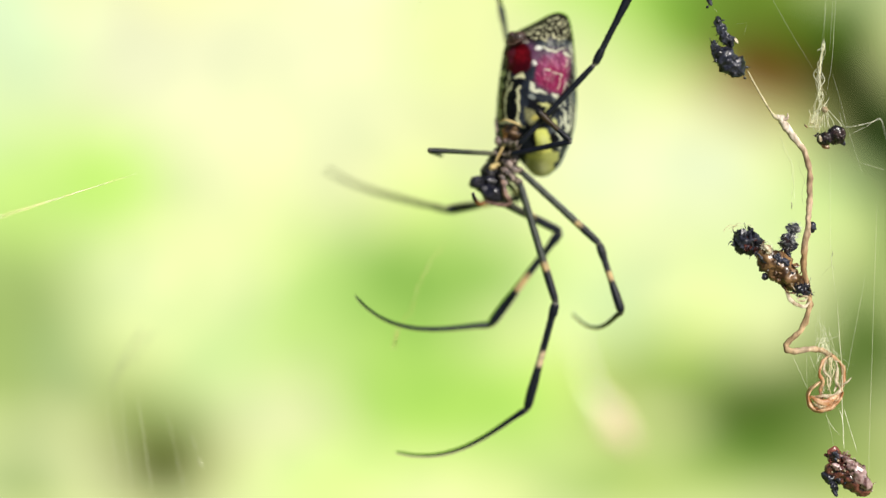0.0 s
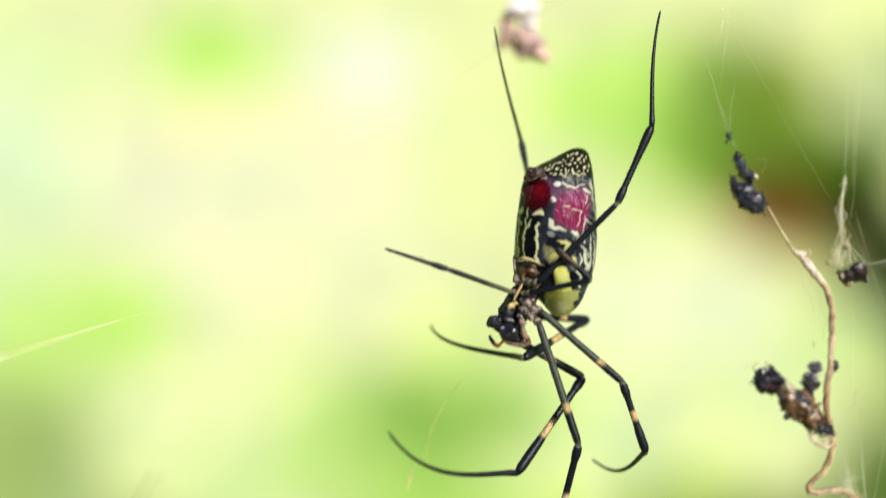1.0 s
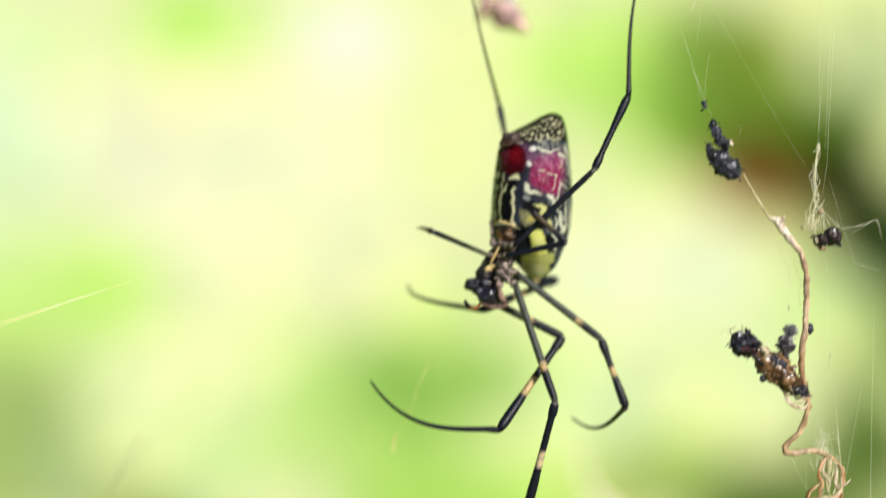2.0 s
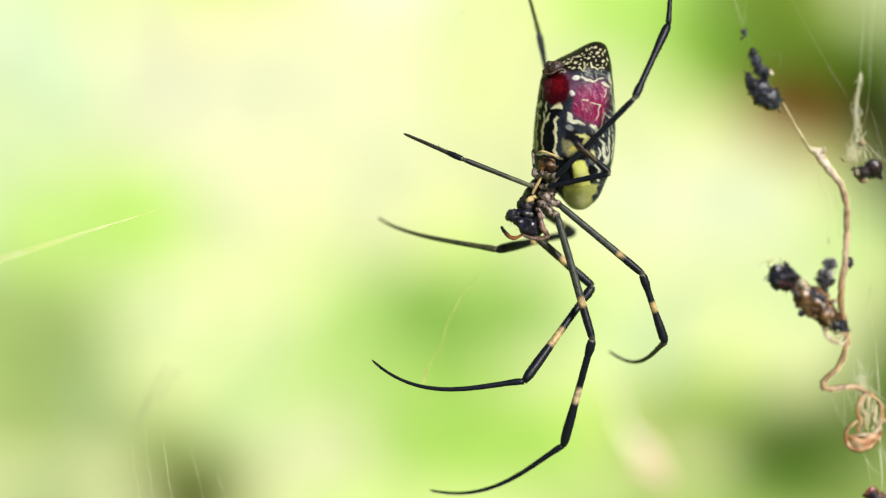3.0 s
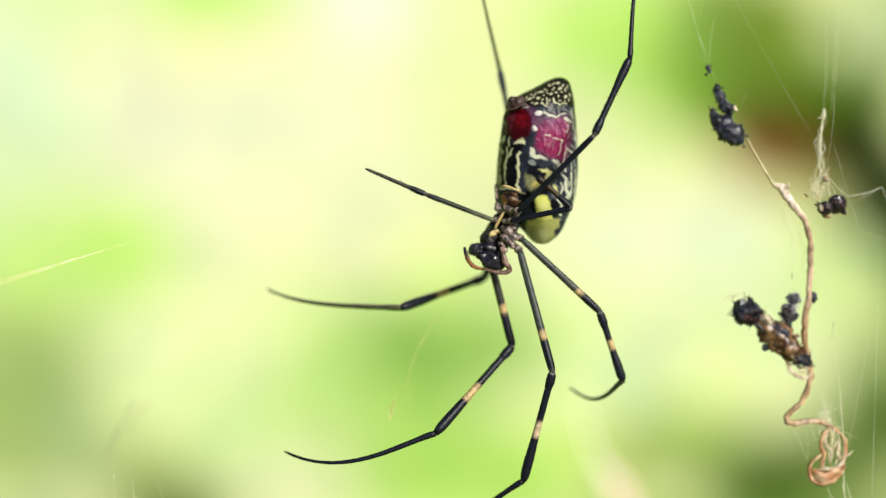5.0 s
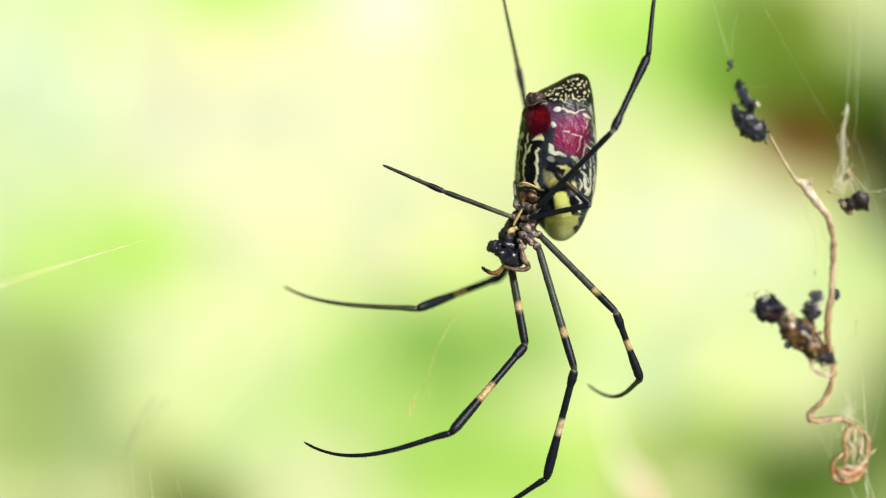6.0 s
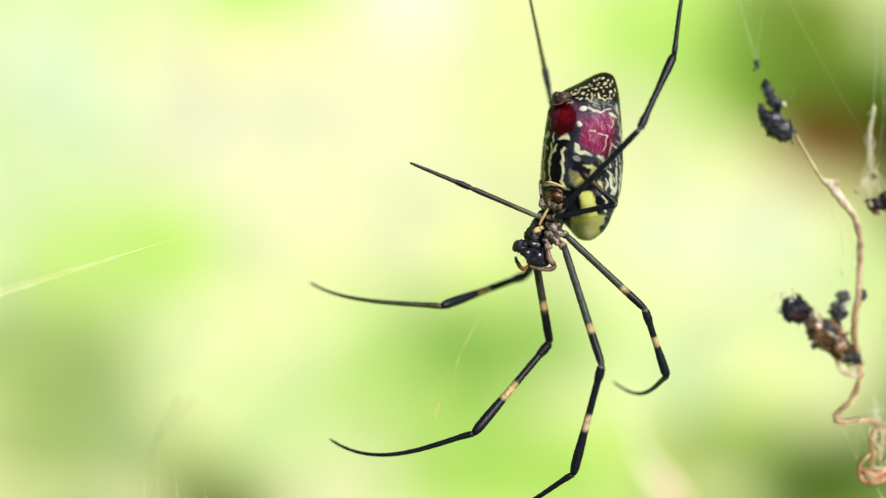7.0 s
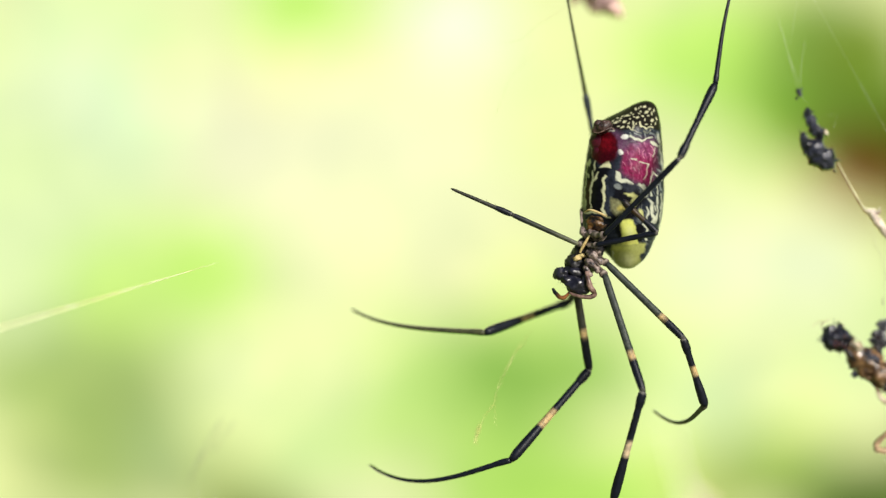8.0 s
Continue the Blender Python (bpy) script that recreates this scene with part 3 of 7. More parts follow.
    c = over(c, BONE, 0.9 * path([(18.10, 12.56), (17.99, 11.73), (17.74, 10.80)], 0.060, 0.08))
    c = over(c, BONE, path([(16.07, 15.58), (16.76, 15.31), (17.43, 15.10), (18.05, 15.40), (18.42, 15.46)], 0.115, 0.09))
    c = over(c, BONE, path([(18.36, 14.96), (19.05, 14.51)], 0.125, 0.09))
    c = over(c, BONE, path([(18.65, 11.55), (18.45, 10.68), (18.32, 9.95)], 0.094, 0.09))
    c = over(c, BONE, path([(18.73, 11.47), (19.63, 10.85)], 0.094, 0.09))
    c = over(c, BONE, path([(18.58, 13.28), (18.78, 14.22)], 0.052, 0.09))
    # pale broken rim along the flank
    c = over(c, BONE, 0.8 * path([(19.09, 15.78), (19.39, 14.43), (19.60, 13.18), (19.75, 11.52)], 0.125, 0.14))
    c = over(c, SLATE, 0.7 * path([(19.22, 14.22), (19.44, 12.97), (19.57, 11.31)], 0.073, 0.12))
    c = over(c, ASH, 0.8 * path([(19.31, 13.80), (19.72, 13.49)], 0.052, 0.1))
    c = over(c, ASH, 0.8 * path([(19.27, 12.72), (19.69, 12.31)], 0.063, 0.1))
    c = over(c, ASH, 0.8 * path([(19.11, 11.97), (19.73, 11.52)], 0.052, 0.1))
    c = over(c, ASH, 0.8 * path([(18.86, 10.68), (19.32, 10.27)], 0.084, 0.1))
    c = over(c, ASH, 0.8 * path([(19.42, 11.10), (19.57, 9.64)], 0.073, 0.1))
    # white spots and the pale rim under the crimson field
    c = over(c, WHITE, blob(15.49, 15.55, 0.42, 0.29, 0.1))
    c = over(c, WHITE, blob(14.94, 13.78, 0.46, 0.31, 0.1))
    c = over(c, BONE, area([(14.53, 11.80), (14.99, 11.60), (15.16, 10.97), (15.89, 10.75), (16.53, 10.50), (16.45, 10.25), (15.58, 10.37), (14.70, 10.62)], 0.12))
    c = over(c, BONE, path([(17.14, 10.21), (17.82, 10.05), (17.99, 9.53), (17.91, 9.01)], 0.167, 0.12))
    # black belly band with pale stripes
    c = over(c, DARK, area([(10.36, 13.14), (11.61, 12.68), (12.45, 12.52), (12.86, 12.00), (14.01, 11.95), (13.39, 11.07), (13.08, 10.03), (13.20, 7.12), (10.39, 7.10)], 0.25))
    c = over(c, DARK, area([(10.37, 10.43), (13.18, 10.45), (13.19, 7.95), (13.01, 7.01), (10.39, 7.00)], 0.2))
    c = over(c, BROWNISH, 0.8 * area([(11.08, 10.64), (11.79, 10.65), (11.80, 7.11), (11.01, 7.11)], 0.2))
    c = over(c, CREAM, area([(12.78, 12.07), (13.28, 12.69), (13.61, 13.11), (13.82, 12.94), (13.90, 12.42), (14.07, 12.03)], 0.1))
    c = over(c, CREAM, area([(11.24, 12.35), (11.57, 13.14), (11.78, 12.68), (11.74, 12.27)], 0.1))
    c = over(c, CREAM, path([(12.30, 12.90), (12.24, 12.31), (12.18, 11.73)], 0.094, 0.09))
    c = over(c, CREAM, path([(11.26, 11.48), (11.49, 11.35), (11.54, 11.02)], 0.094, 0.09))
    c = over(c, CREAM, path([(11.95, 11.69), (12.04, 11.06), (11.87, 10.02), (11.80, 8.57)], 0.084, 0.09))
    c = over(c, CREAM, path([(12.57, 11.48), (12.37, 11.02), (12.04, 10.65)], 0.115, 0.09))
    c = over(c, CREAM, path([(13.18, 10.86), (13.33, 10.03), (13.21, 9.20), (13.34, 8.47)], 0.146, 0.09))
    c = over(c, CREAM, path([(10.97, 11.27), (10.88, 9.60), (10.84, 8.35)], 0.073, 0.09))
    c = over(c, CREAM, path([(13.45, 11.15), (13.18, 10.65)], 0.104, 0.09))
    c = over(c, CREAM, path([(10.87, 10.43), (10.92, 8.77), (11.07, 7.32)], 0.073, 0.09))
    c = over(c, CREAM, path([(11.81, 10.44), (11.84, 8.78), (11.78, 7.32)], 0.084, 0.09))
    c = over(c, CREAM, path([(13.25, 10.45), (13.15, 9.30), (13.25, 8.37), (13.09, 7.43)], 0.136, 0.09))
    c = over(c, CREAM, path([(13.09, 7.53), (13.41, 7.01), (13.89, 6.66)], 0.167, 0.09))
    c = over(c, CREAM, path([(11.18, 7.11), (12.05, 7.15), (12.89, 7.03), (13.84, 6.66)], 0.115, 0.09))
    c = over(c, CREAM, 0.9 * path([(11.60, 13.00), (11.30, 11.80), (11.20, 9.60), (11.25, 7.50)], 0.075, 0.08))
    # slate column
    c = over(c, SLATE, area([(13.99, 15.23), (14.93, 14.99), (14.83, 14.09), (15.25, 13.16), (14.99, 12.08), (14.53, 11.80), (14.70, 10.66), (14.65, 8.79), (13.67, 8.78), (13.54, 10.03), (13.80, 11.28), (14.36, 12.22), (14.21, 13.78)], 0.3))
    c = over(c, SLATE, area([(13.62, 10.45), (14.64, 10.45), (14.37, 9.20), (14.13, 8.37), (14.18, 6.91), (13.76, 6.79), (13.55, 7.95)], 0.2))
    c = over(c, DARK, 0.55 * blob(14.36, 13.15, 0.46, 0.94, 0.3, 0))
    c = over(c, DARK, 0.5 * blob(14.12, 10.45, 0.38, 0.84, 0.3, 0))
    c = over(c, DARK, 0.5 * blob(14.85, 9.62, 0.38, 0.46, 0.3, 0))
    # dark middle with olive smudge, yellow loop and pale blot
    c = over(c, DARK, 0.9 * area([(14.37, 10.04), (15.16, 10.35), (16.83, 10.25), (17.25, 9.22), (18.08, 8.60), (17.25, 7.76), (15.80, 6.51), (17.27, 3.60), (15.19, 3.59), (14.14, 6.71), (14.13, 8.16)], 0.3))
    c = over(c, SLATE, 0.7 * area([(15.16, 10.45), (17.24, 10.46), (17.20, 9.53), (16.21, 9.21), (15.37, 9.62)], 0.25))
    c = over(c, ASH, 0.8 * blob(14.84, 10.00, 0.36, 0.30, 0.2, 0))
    c = over(c, OLIVEGREEN, 0.9 * area([(14.12, 8.71), (14.70, 8.45), (15.47, 8.15), (15.89, 7.30), (15.30, 6.95), (14.64, 6.85), (14.02, 7.47)], 0.4))
    c = over(c, OCHRE, 0.8 * blob(15.17, 7.64, 0.42, 0.36, 0.3))
    c = over(c, YELLOWISH, area([(15.50, 9.28), (16.40, 9.36), (17.00, 9.05), (17.08, 8.31), (16.60, 7.75), (15.95, 7.60), (15.80, 8.00), (16.30, 8.30), (16.50, 8.75), (16.10, 9.02)], 0.2))
    c = over(c, DARK, path([(15.10, 9.00), (15.55, 8.78), (16.08, 8.66)], 0.330, 0.15))
    c = over(c, YELLOWISH, 0.8 * blob(17.40, 7.00, 0.30, 0.50, 0.15, 0.3))
    c = over(c, DARK, blob(16.26, 6.85, 0.60, 0.40, 0.2))
    # yellow patch and black blots
    c = over(c, YELLOW, area([(15.16, 5.91), (15.37, 6.33), (16.10, 6.43), (16.62, 6.20), (16.80, 5.40), (17.10, 4.57), (17.10, 3.70), (16.20, 3.50), (15.20, 3.70), (15.34, 4.98)], 0.2))
    c = over(c, PALEEND, 0.5 * blob(16.25, 4.80, 0.45, 0.80, 0.6, 0.2))
    c = over(c, OCHRE, 0.5 * blob(16.02, 3.97, 0.71, 0.25, 0.25, 0))
    c = over(c, DARK, area([(16.76, 5.84), (17.22, 6.05), (17.64, 5.81), (17.68, 5.06), (17.31, 4.89), (17.64, 4.43), (17.48, 4.02), (17.14, 4.06), (16.97, 4.85)], 0.12))
    c = over(c, BONE, path([(17.68, 5.93), (18.05, 5.52), (18.10, 5.02), (17.93, 4.60), (18.06, 4.15)], 0.136, 0.1))
    c = over(c, SLATE, 0.9 * area([(18.20, 5.79), (18.82, 6.00), (19.34, 5.59), (19.14, 4.44), (18.27, 4.23)], 0.2))
    # grey flank with pale worm lines
    c = over(c, BONE, 0.9 * path([(18.25, 8.56), (18.62, 8.22), (18.54, 7.35), (18.76, 6.56), (18.43, 5.85)], 0.146, 0.1))
    c = over(c, BONE, 0.9 * path([(19.08, 8.91), (19.25, 8.19), (19.21, 7.15), (18.84, 6.21)], 0.136, 0.1))
    c = over(c, BONE, 0.9 * path([(19.62, 9.23), (19.69, 7.98), (19.55, 6.73), (19.34, 5.59)], 0.084, 0.1))
    c = over(c, BONE, 0.9 * path([(17.32, 10.30), (17.70, 9.72), (17.87, 9.01)], 0.146, 0.1))
    c = over(c, BONE, 0.9 * path([(18.08, 7.76), (18.25, 7.04), (18.09, 6.52)], 0.094, 0.1))
    c = over(c, BONE, 0.9 * path([(18.87, 7.98), (18.96, 7.35)], 0.052, 0.1))
    c = over(c, BONE, 0.9 * path([(18.39, 9.85), (18.54, 9.01)], 0.084, 0.1))
    c = over(c, BONE, 0.9 * path([(19.12, 10.06), (19.20, 9.23)], 0.084, 0.1))
    # pale green end, slate mottled on one side
    c = over(c, END, area([(14.25, 3.48), (15.19, 3.76), (16.23, 3.53), (17.27, 3.85), (17.94, 3.77), (17.79, 2.98), (17.38, 2.15), (17.70, 1.31), (16.45, 0.48), (15.00, 0.47), (13.95, 1.71)], 0.3))
    c = over(c, PALEEND, 0.6 * blob(15.62, 1.62, 1.15, 0.84, 0.9, 0))
    c = over(c, YELLOW, 0.5 * blob(15.40, 3.28, 0.94, 0.33, 0.4, 0))
    c = over(c, BONE, path([(14.32, 2.84), (14.25, 2.35), (14.38, 1.75)], 0.110, 0.10))
    c = over(c, SLATE, blob(18.10, 3.29, 0.25, 0.33, 0.15))
    c = over(c, SLATE, blob(17.69, 2.46, 0.33, 0.25, 0.15))
    c = over(c, SLATE, blob(18.23, 2.61, 0.21, 0.42, 0.15))
    c = over(c, SLATE, blob(17.59, 1.83, 0.19, 0.19, 0.15))
    c = over(c, SLATE, blob(18.56, 3.61, 0.21, 0.33, 0.15))
    # wine-red spinneret field
    c = over(c, PURPLE, 0.5 * blob(14.30, 14.90, 1.30, 1.20, 1.0))
    c = over(c, WINE, blob(13.20, 14.40, 1.60, 1.85, 0.35))
    c = over(c, RED, 0.8 * blob(13.52, 14.81, 0.79, 0.94, 0.7, 0))
    c = over(c, BONE, 0.7 * path([(12.33, 15.81), (12.85, 15.73), (13.37, 15.94), (13.88, 16.27), (14.38, 16.21)], 0.073, 0.09))
    rough = np.clip(1.0 - 1.6 * c[:, 1], 0.12, 1.0)
    c = c * np.clip(1 + rough * (0.5 * grain(3.4, 5, 6) + 0.3 * grain(8.0, 2, 2)), 0.45, 1.4)[:, None]
    return np.where((turns > 0.25)[:, None], far_side, c)


abdomen()


def one(name, mat, lumps, label="", parent=None):
    bm = bmesh.new()
    for centre, size, turn, rough in lumps:
        lump(bm, local(centre), Vector(size) * MM, rough, 1.7, turn)
    return part(name, bm, mat, parent or spider, label)


def strand(name, mat, points, radii, label="", parent=None, rough=0.15):
    bm = bmesh.new()
    line = spline([local(p) for p in points])
    r = np.interp(np.linspace(0, 1, len(line)), np.linspace(0, 1, len(radii)), radii)
    tube(bm, line, [k * MM for k in r], 14, rough * 1.6, 1900)
    return part(name, bm, mat, parent or spider, label)


def bristles(name, mat, roots, count, length, parent=None):
    """Short stiff hairs round the given places."""
    bm = bmesh.new()
    rnd = random.Random(name)
    for centre, r in roots:
        for _ in range(count):
            w = Vector((rnd.gauss(0, 1), -abs(rnd.gauss(0, 0.8)), rnd.gauss(0, 1))).normalized()
            p = local(centre) + w * r * MM
            spike(bm, p, p + (w + Vector((-0.3, 0, -0.4))).normalized() * length * (0.6 + 0.8 * rnd.random()) * MM, 0.02 * MM)
    return tagged(part(name, bm, mat, parent or spider), kind="stuff")


one("head", CARAPACE, [((11.50, 1.00, 2.32), (1.6, 1.6, 3.2), (0, 29, 0), 0.22), ((10.27, -0.10, 1.44), (1.3, 1.2, 1.0), (0, 20, 0), 0.3), ((11.02, -0.20, 3.19), (0.8, 0.9, 1.5), (0, 29, 0), 0.25)],
    "dark grizzled head and breast shell")
one("waist", WAIST, [((12.61, -0.90, 5.99), (1.2, 0.8, 0.75), (0, 15, 0), 0.35), ((11.87, -0.70, 5.56), (0.5, 0.6, 0.8), (0, 10, 0), 0.3), ((13.23, -1.00, 5.56), (0.7, 0.6, 0.5), (0, -20, 0), 0.3)], "dark brown and orange waist")
one("waist_shield", HIP, [((12.16, -1.20, 4.62), (0.85, 0.6, 0.55), (0, 30, 0), 0.4), ((11.38, -0.60, 4.69), (0.45, 0.5, 0.5), (0, 0, 0), 0.3), ((12.83, -1.60, 4.30), (0.6, 0.5, 0.4), (0, -10, 0), 0.4)], "tan and grey plates at the waist")
strand("pale_rim", PLATE, [(11.15, -1.60, 7.16), (11.69, -2.20, 7.40), (12.43, -2.40, 7.21), (13.17, -2.40, 6.90), (13.68, -2.20, 6.65)], [0.05, 0.12, 0.14, 0.13, 0.06], "pale rim above the waist")
strand("hip", HIP, [(11.25, -0.9, 4.75), (11.05, -0.7, 5.05), (10.95, -0.3, 5.5)], [0.3, 0.44, 0.24], "grey-pink hip of the raised slim leg")
strand("thigh", HIP, [(10.97, -0.4, 5.4), (10.90, 0.4, 6.5), (10.96, 1.6, 7.6), (11.9, 4.0, 7.4), (12.98, 5.0, 6.43)], [0.12, 0.14, 0.16, 0.2, 0.2], "slim grey thigh along the belly's edge")
one("spinneret_field", WINE_SKIN, [((13.27, 0.35, 15.05), (1.60, 1.0, 1.45), (0, -6, 0), 0.14), ((13.12, 0.35, 13.85), (1.15, 0.95, 1.35), (0, -6, 0), 0.16)], "swollen wine-red field below the spinnerets")
one("spinneret", SPINNER, [((13.05, -0.80, 16.62), (1.25, 0.9, 0.75), (0, -20, 0), 0.3), ((12.60, -1.20, 16.97), (0.42, 0.4, 0.45), (0, -20, 0), 0.3),
                           ((13.29, -1.10, 17.04), (0.38, 0.4, 0.4), (0, 20, 0), 0.3), ((12.89, -1.70, 16.69), (0.38, 0.35, 0.4), (0, 0, 0), 0.3)], "dark red spinneret cone")
strand("spinneret_rim", PALP, [(12.08, -1.70, 16.01), (12.69, -2.20, 15.92), (13.30, -2.30, 16.22), (13.93, -2.10, 16.48), (14.37, -2.00, 16.30)], [0.03, 0.06, 0.07, 0.1, 0.07], "tan rim")
strand("breast_stripe", PLATE, [(11.83, -1.70, 4.67), (11.34, -1.60, 3.93), (10.91, -1.50, 3.12), (10.72, -1.40, 2.68)], [0.1, 0.17, 0.18, 0.1], "yellow stripe")
one("breast_spot", PLATE, [((10.54, -1.20, 2.12), (0.55, 0.3, 0.34), (0, -20, 0), 0.4), ((11.04, -1.30, 2.37), (0.35, 0.3, 0.22), (0, 10, 0), 0.4), ((10.23, -1.10, 1.87), (0.25, 0.25, 0.2), (0, 0, 0), 0.4)], "yellow spot")
one("jaw", JAW, [((10.35, -1.30, -0.95), (1.55, 1.0, 0.95), (0, 24, 0), 0.34), ((9.30, -1.30, -0.35), (0.75, 0.7, 0.55), (0, 20, 0), 0.25), ((10.95, -1.45, -1.45), (0.85, 0.6, 0.45), (0, 15, 0), 0.2)], "glossy black jaw")
one("jaw", JAW, [((10.30, -0.70, 0.45), (1.25, 1.0, 0.75), (0, 20, 0), 0.4), ((8.75, -0.95, 0.30), (0.80, 0.65, 0.78), (0, 30, 0), 0.35)], "glossy black jaw")
one("fang", JAW, [((11.21, -1.70, -0.56), (0.4, 0.45, 1.1), (0, 12, 0), 0.25)])
one("eye_knob", JAW, [((8.06, -0.60, 0.13), (0.32, 0.4, 0.42), (0, 0, 0), 0.25), ((8.32, -0.40, 0.69), (0.32, 0.3, 0.28), (0, 0, 0), 0.3), ((8.82, -0.40, 0.88), (0.3, 0.3, 0.22), (0, 0, 0), 0.3)])
strand("mouth_feeler", PALP, [(11.45, -2.00, 0.56), (11.62, -2.40, -0.31), (11.87, -2.40, -1.18), (12.38, -2.10, -1.80), (11.95, -2.00, -2.18), (10.95, -2.00, -2.18), (10.08, -1.90, -1.99), (9.47, -1.70, -1.68)],
       [0.26, 0.29, 0.33, 0.26, 0.27, 0.22, 0.18, 0.09], "pinkish-brown short mouth feeler")
for a, knot, b, r in (((11.55, -1.50, 3.62), (12.35, -1.95, 3.15), (12.95, -2.00, 2.60), 0.34), ((11.50, -1.65, 2.85), (12.40, -2.15, 2.20), (13.20, -1.90, 1.55), 0.46),
                      ((11.35, -1.70, 1.95), (12.10, -2.15, 1.30), (12.85, -1.85, 0.62), 0.44), ((11.15, -1.55, 1.20), (11.60, -1.95, 0.65), (12.00, -1.80, 0.10), 0.30)):
    strand("hip", HIP, [a, knot, b], [r * 0.55, r, r * 1.1, r * 0.8, r * 0.55, r * 0.85, r * 0.7], "grey-pink ridged hip", rough=0.2)
bristles("bristle", JAW, [((8.75, -0.95, 0.10), 0.6), ((10.20, -1.30, -1.10), 0.95), ((11.69, -2.20, -0.87), 0.4), ((8.50, -0.80, 0.56), 0.5)], 12, 0.45)
# pale knee joints: a highlight painted into the leg colour
KNEE_HIGHLIGHT = (0.15, 0.14, 0.125)
OLIVE, INK, BAND, PALE_BAND = (0.058, 0.068, 0.058), (0.006, 0.008, 0.018), (0.57, 0.40, 0.19), (0.64, 0.49, 0.32)


def segment(name, length, radii, tones, parent, sag=0.0, hairs=0, sides=12, steps=28, hair=0.28):
    """One stiff piece of a leg along its own z axis, bowed towards its x axis. tones: (way along, colour)."""
    bm = bmesh.new()
    layer = bm.verts.layers.float_color.new("pattern")
    length *= MM
    line, rr = [], []
    for i in range(steps + 1):
        s = i / steps
        line.append(Vector((sag * length * 4 * (s ** 1.3) * (1 - s ** 1.3), 0, length * s)))
        rr.append(float(np.interp(s, [k for k, _ in radii], [r for _, r in radii])) * MM)
    rings = tube(bm, line, rr, sides, 0.06, 2500)
    for i, ring in enumerate(rings):
        s = i / steps
        for v in ring:
            k = s + 0.012 * noise.noise(v.co * 2500)
            v[layer] = (*[float(np.interp(k, [q for q, _ in tones], [c[j] for _, c in tones])) for j in range(3)], 1)
    rnd = random.Random(name + str(round(length, 6)))
    for _ in range(hairs):
        i = rnd.randrange(1, steps)
        a = rnd.random() * 6.283
        w = Vector((math.cos(a), math.sin(a), 0.2 + 0.7 * rnd.random())).normalized()
        p = line[i] + Vector((math.cos(a), math.sin(a), 0)) * rr[i] * 0.8
        spike(bm, p, p + w * hair * (0.6 + 0.8 * rnd.random()) * MM, 0.025 * MM)
    shell = {v for ring in rings for v in ring}
    for v in bm.verts:
        if v not in shell:
            v[layer] = (*INK, 1)
    return part(name, bm, LEG, parent)


def seg_pose(p, q, away):
    """The pose of a piece from p to q whose bow points to away."""
    z = (q - p).normalized()
    x = (away - z * away.dot(z))
    x = x.normalized() if x.length > 1e-9 else z.orthogonal().normalized()
    y = z.cross(x)
    m = Matrix((x, y, z)).transposed().to_4x4()
    m.translation = p
    return m


FRONT = Vector((0, -1, 0))


def poses(base, joints):
    """The poses of the pieces between the joints, in the leg's own space."""
    pts = [base] + [mm(j) for j in joints]
    pts = [p - base for p in pts]
    out = []
    for i in range(len(pts) - 1):
        away = FRONT if i < 2 else pts[i] - pts[i - 1]
        out.append(seg_pose(pts[i], pts[i + 1], away))
    return out


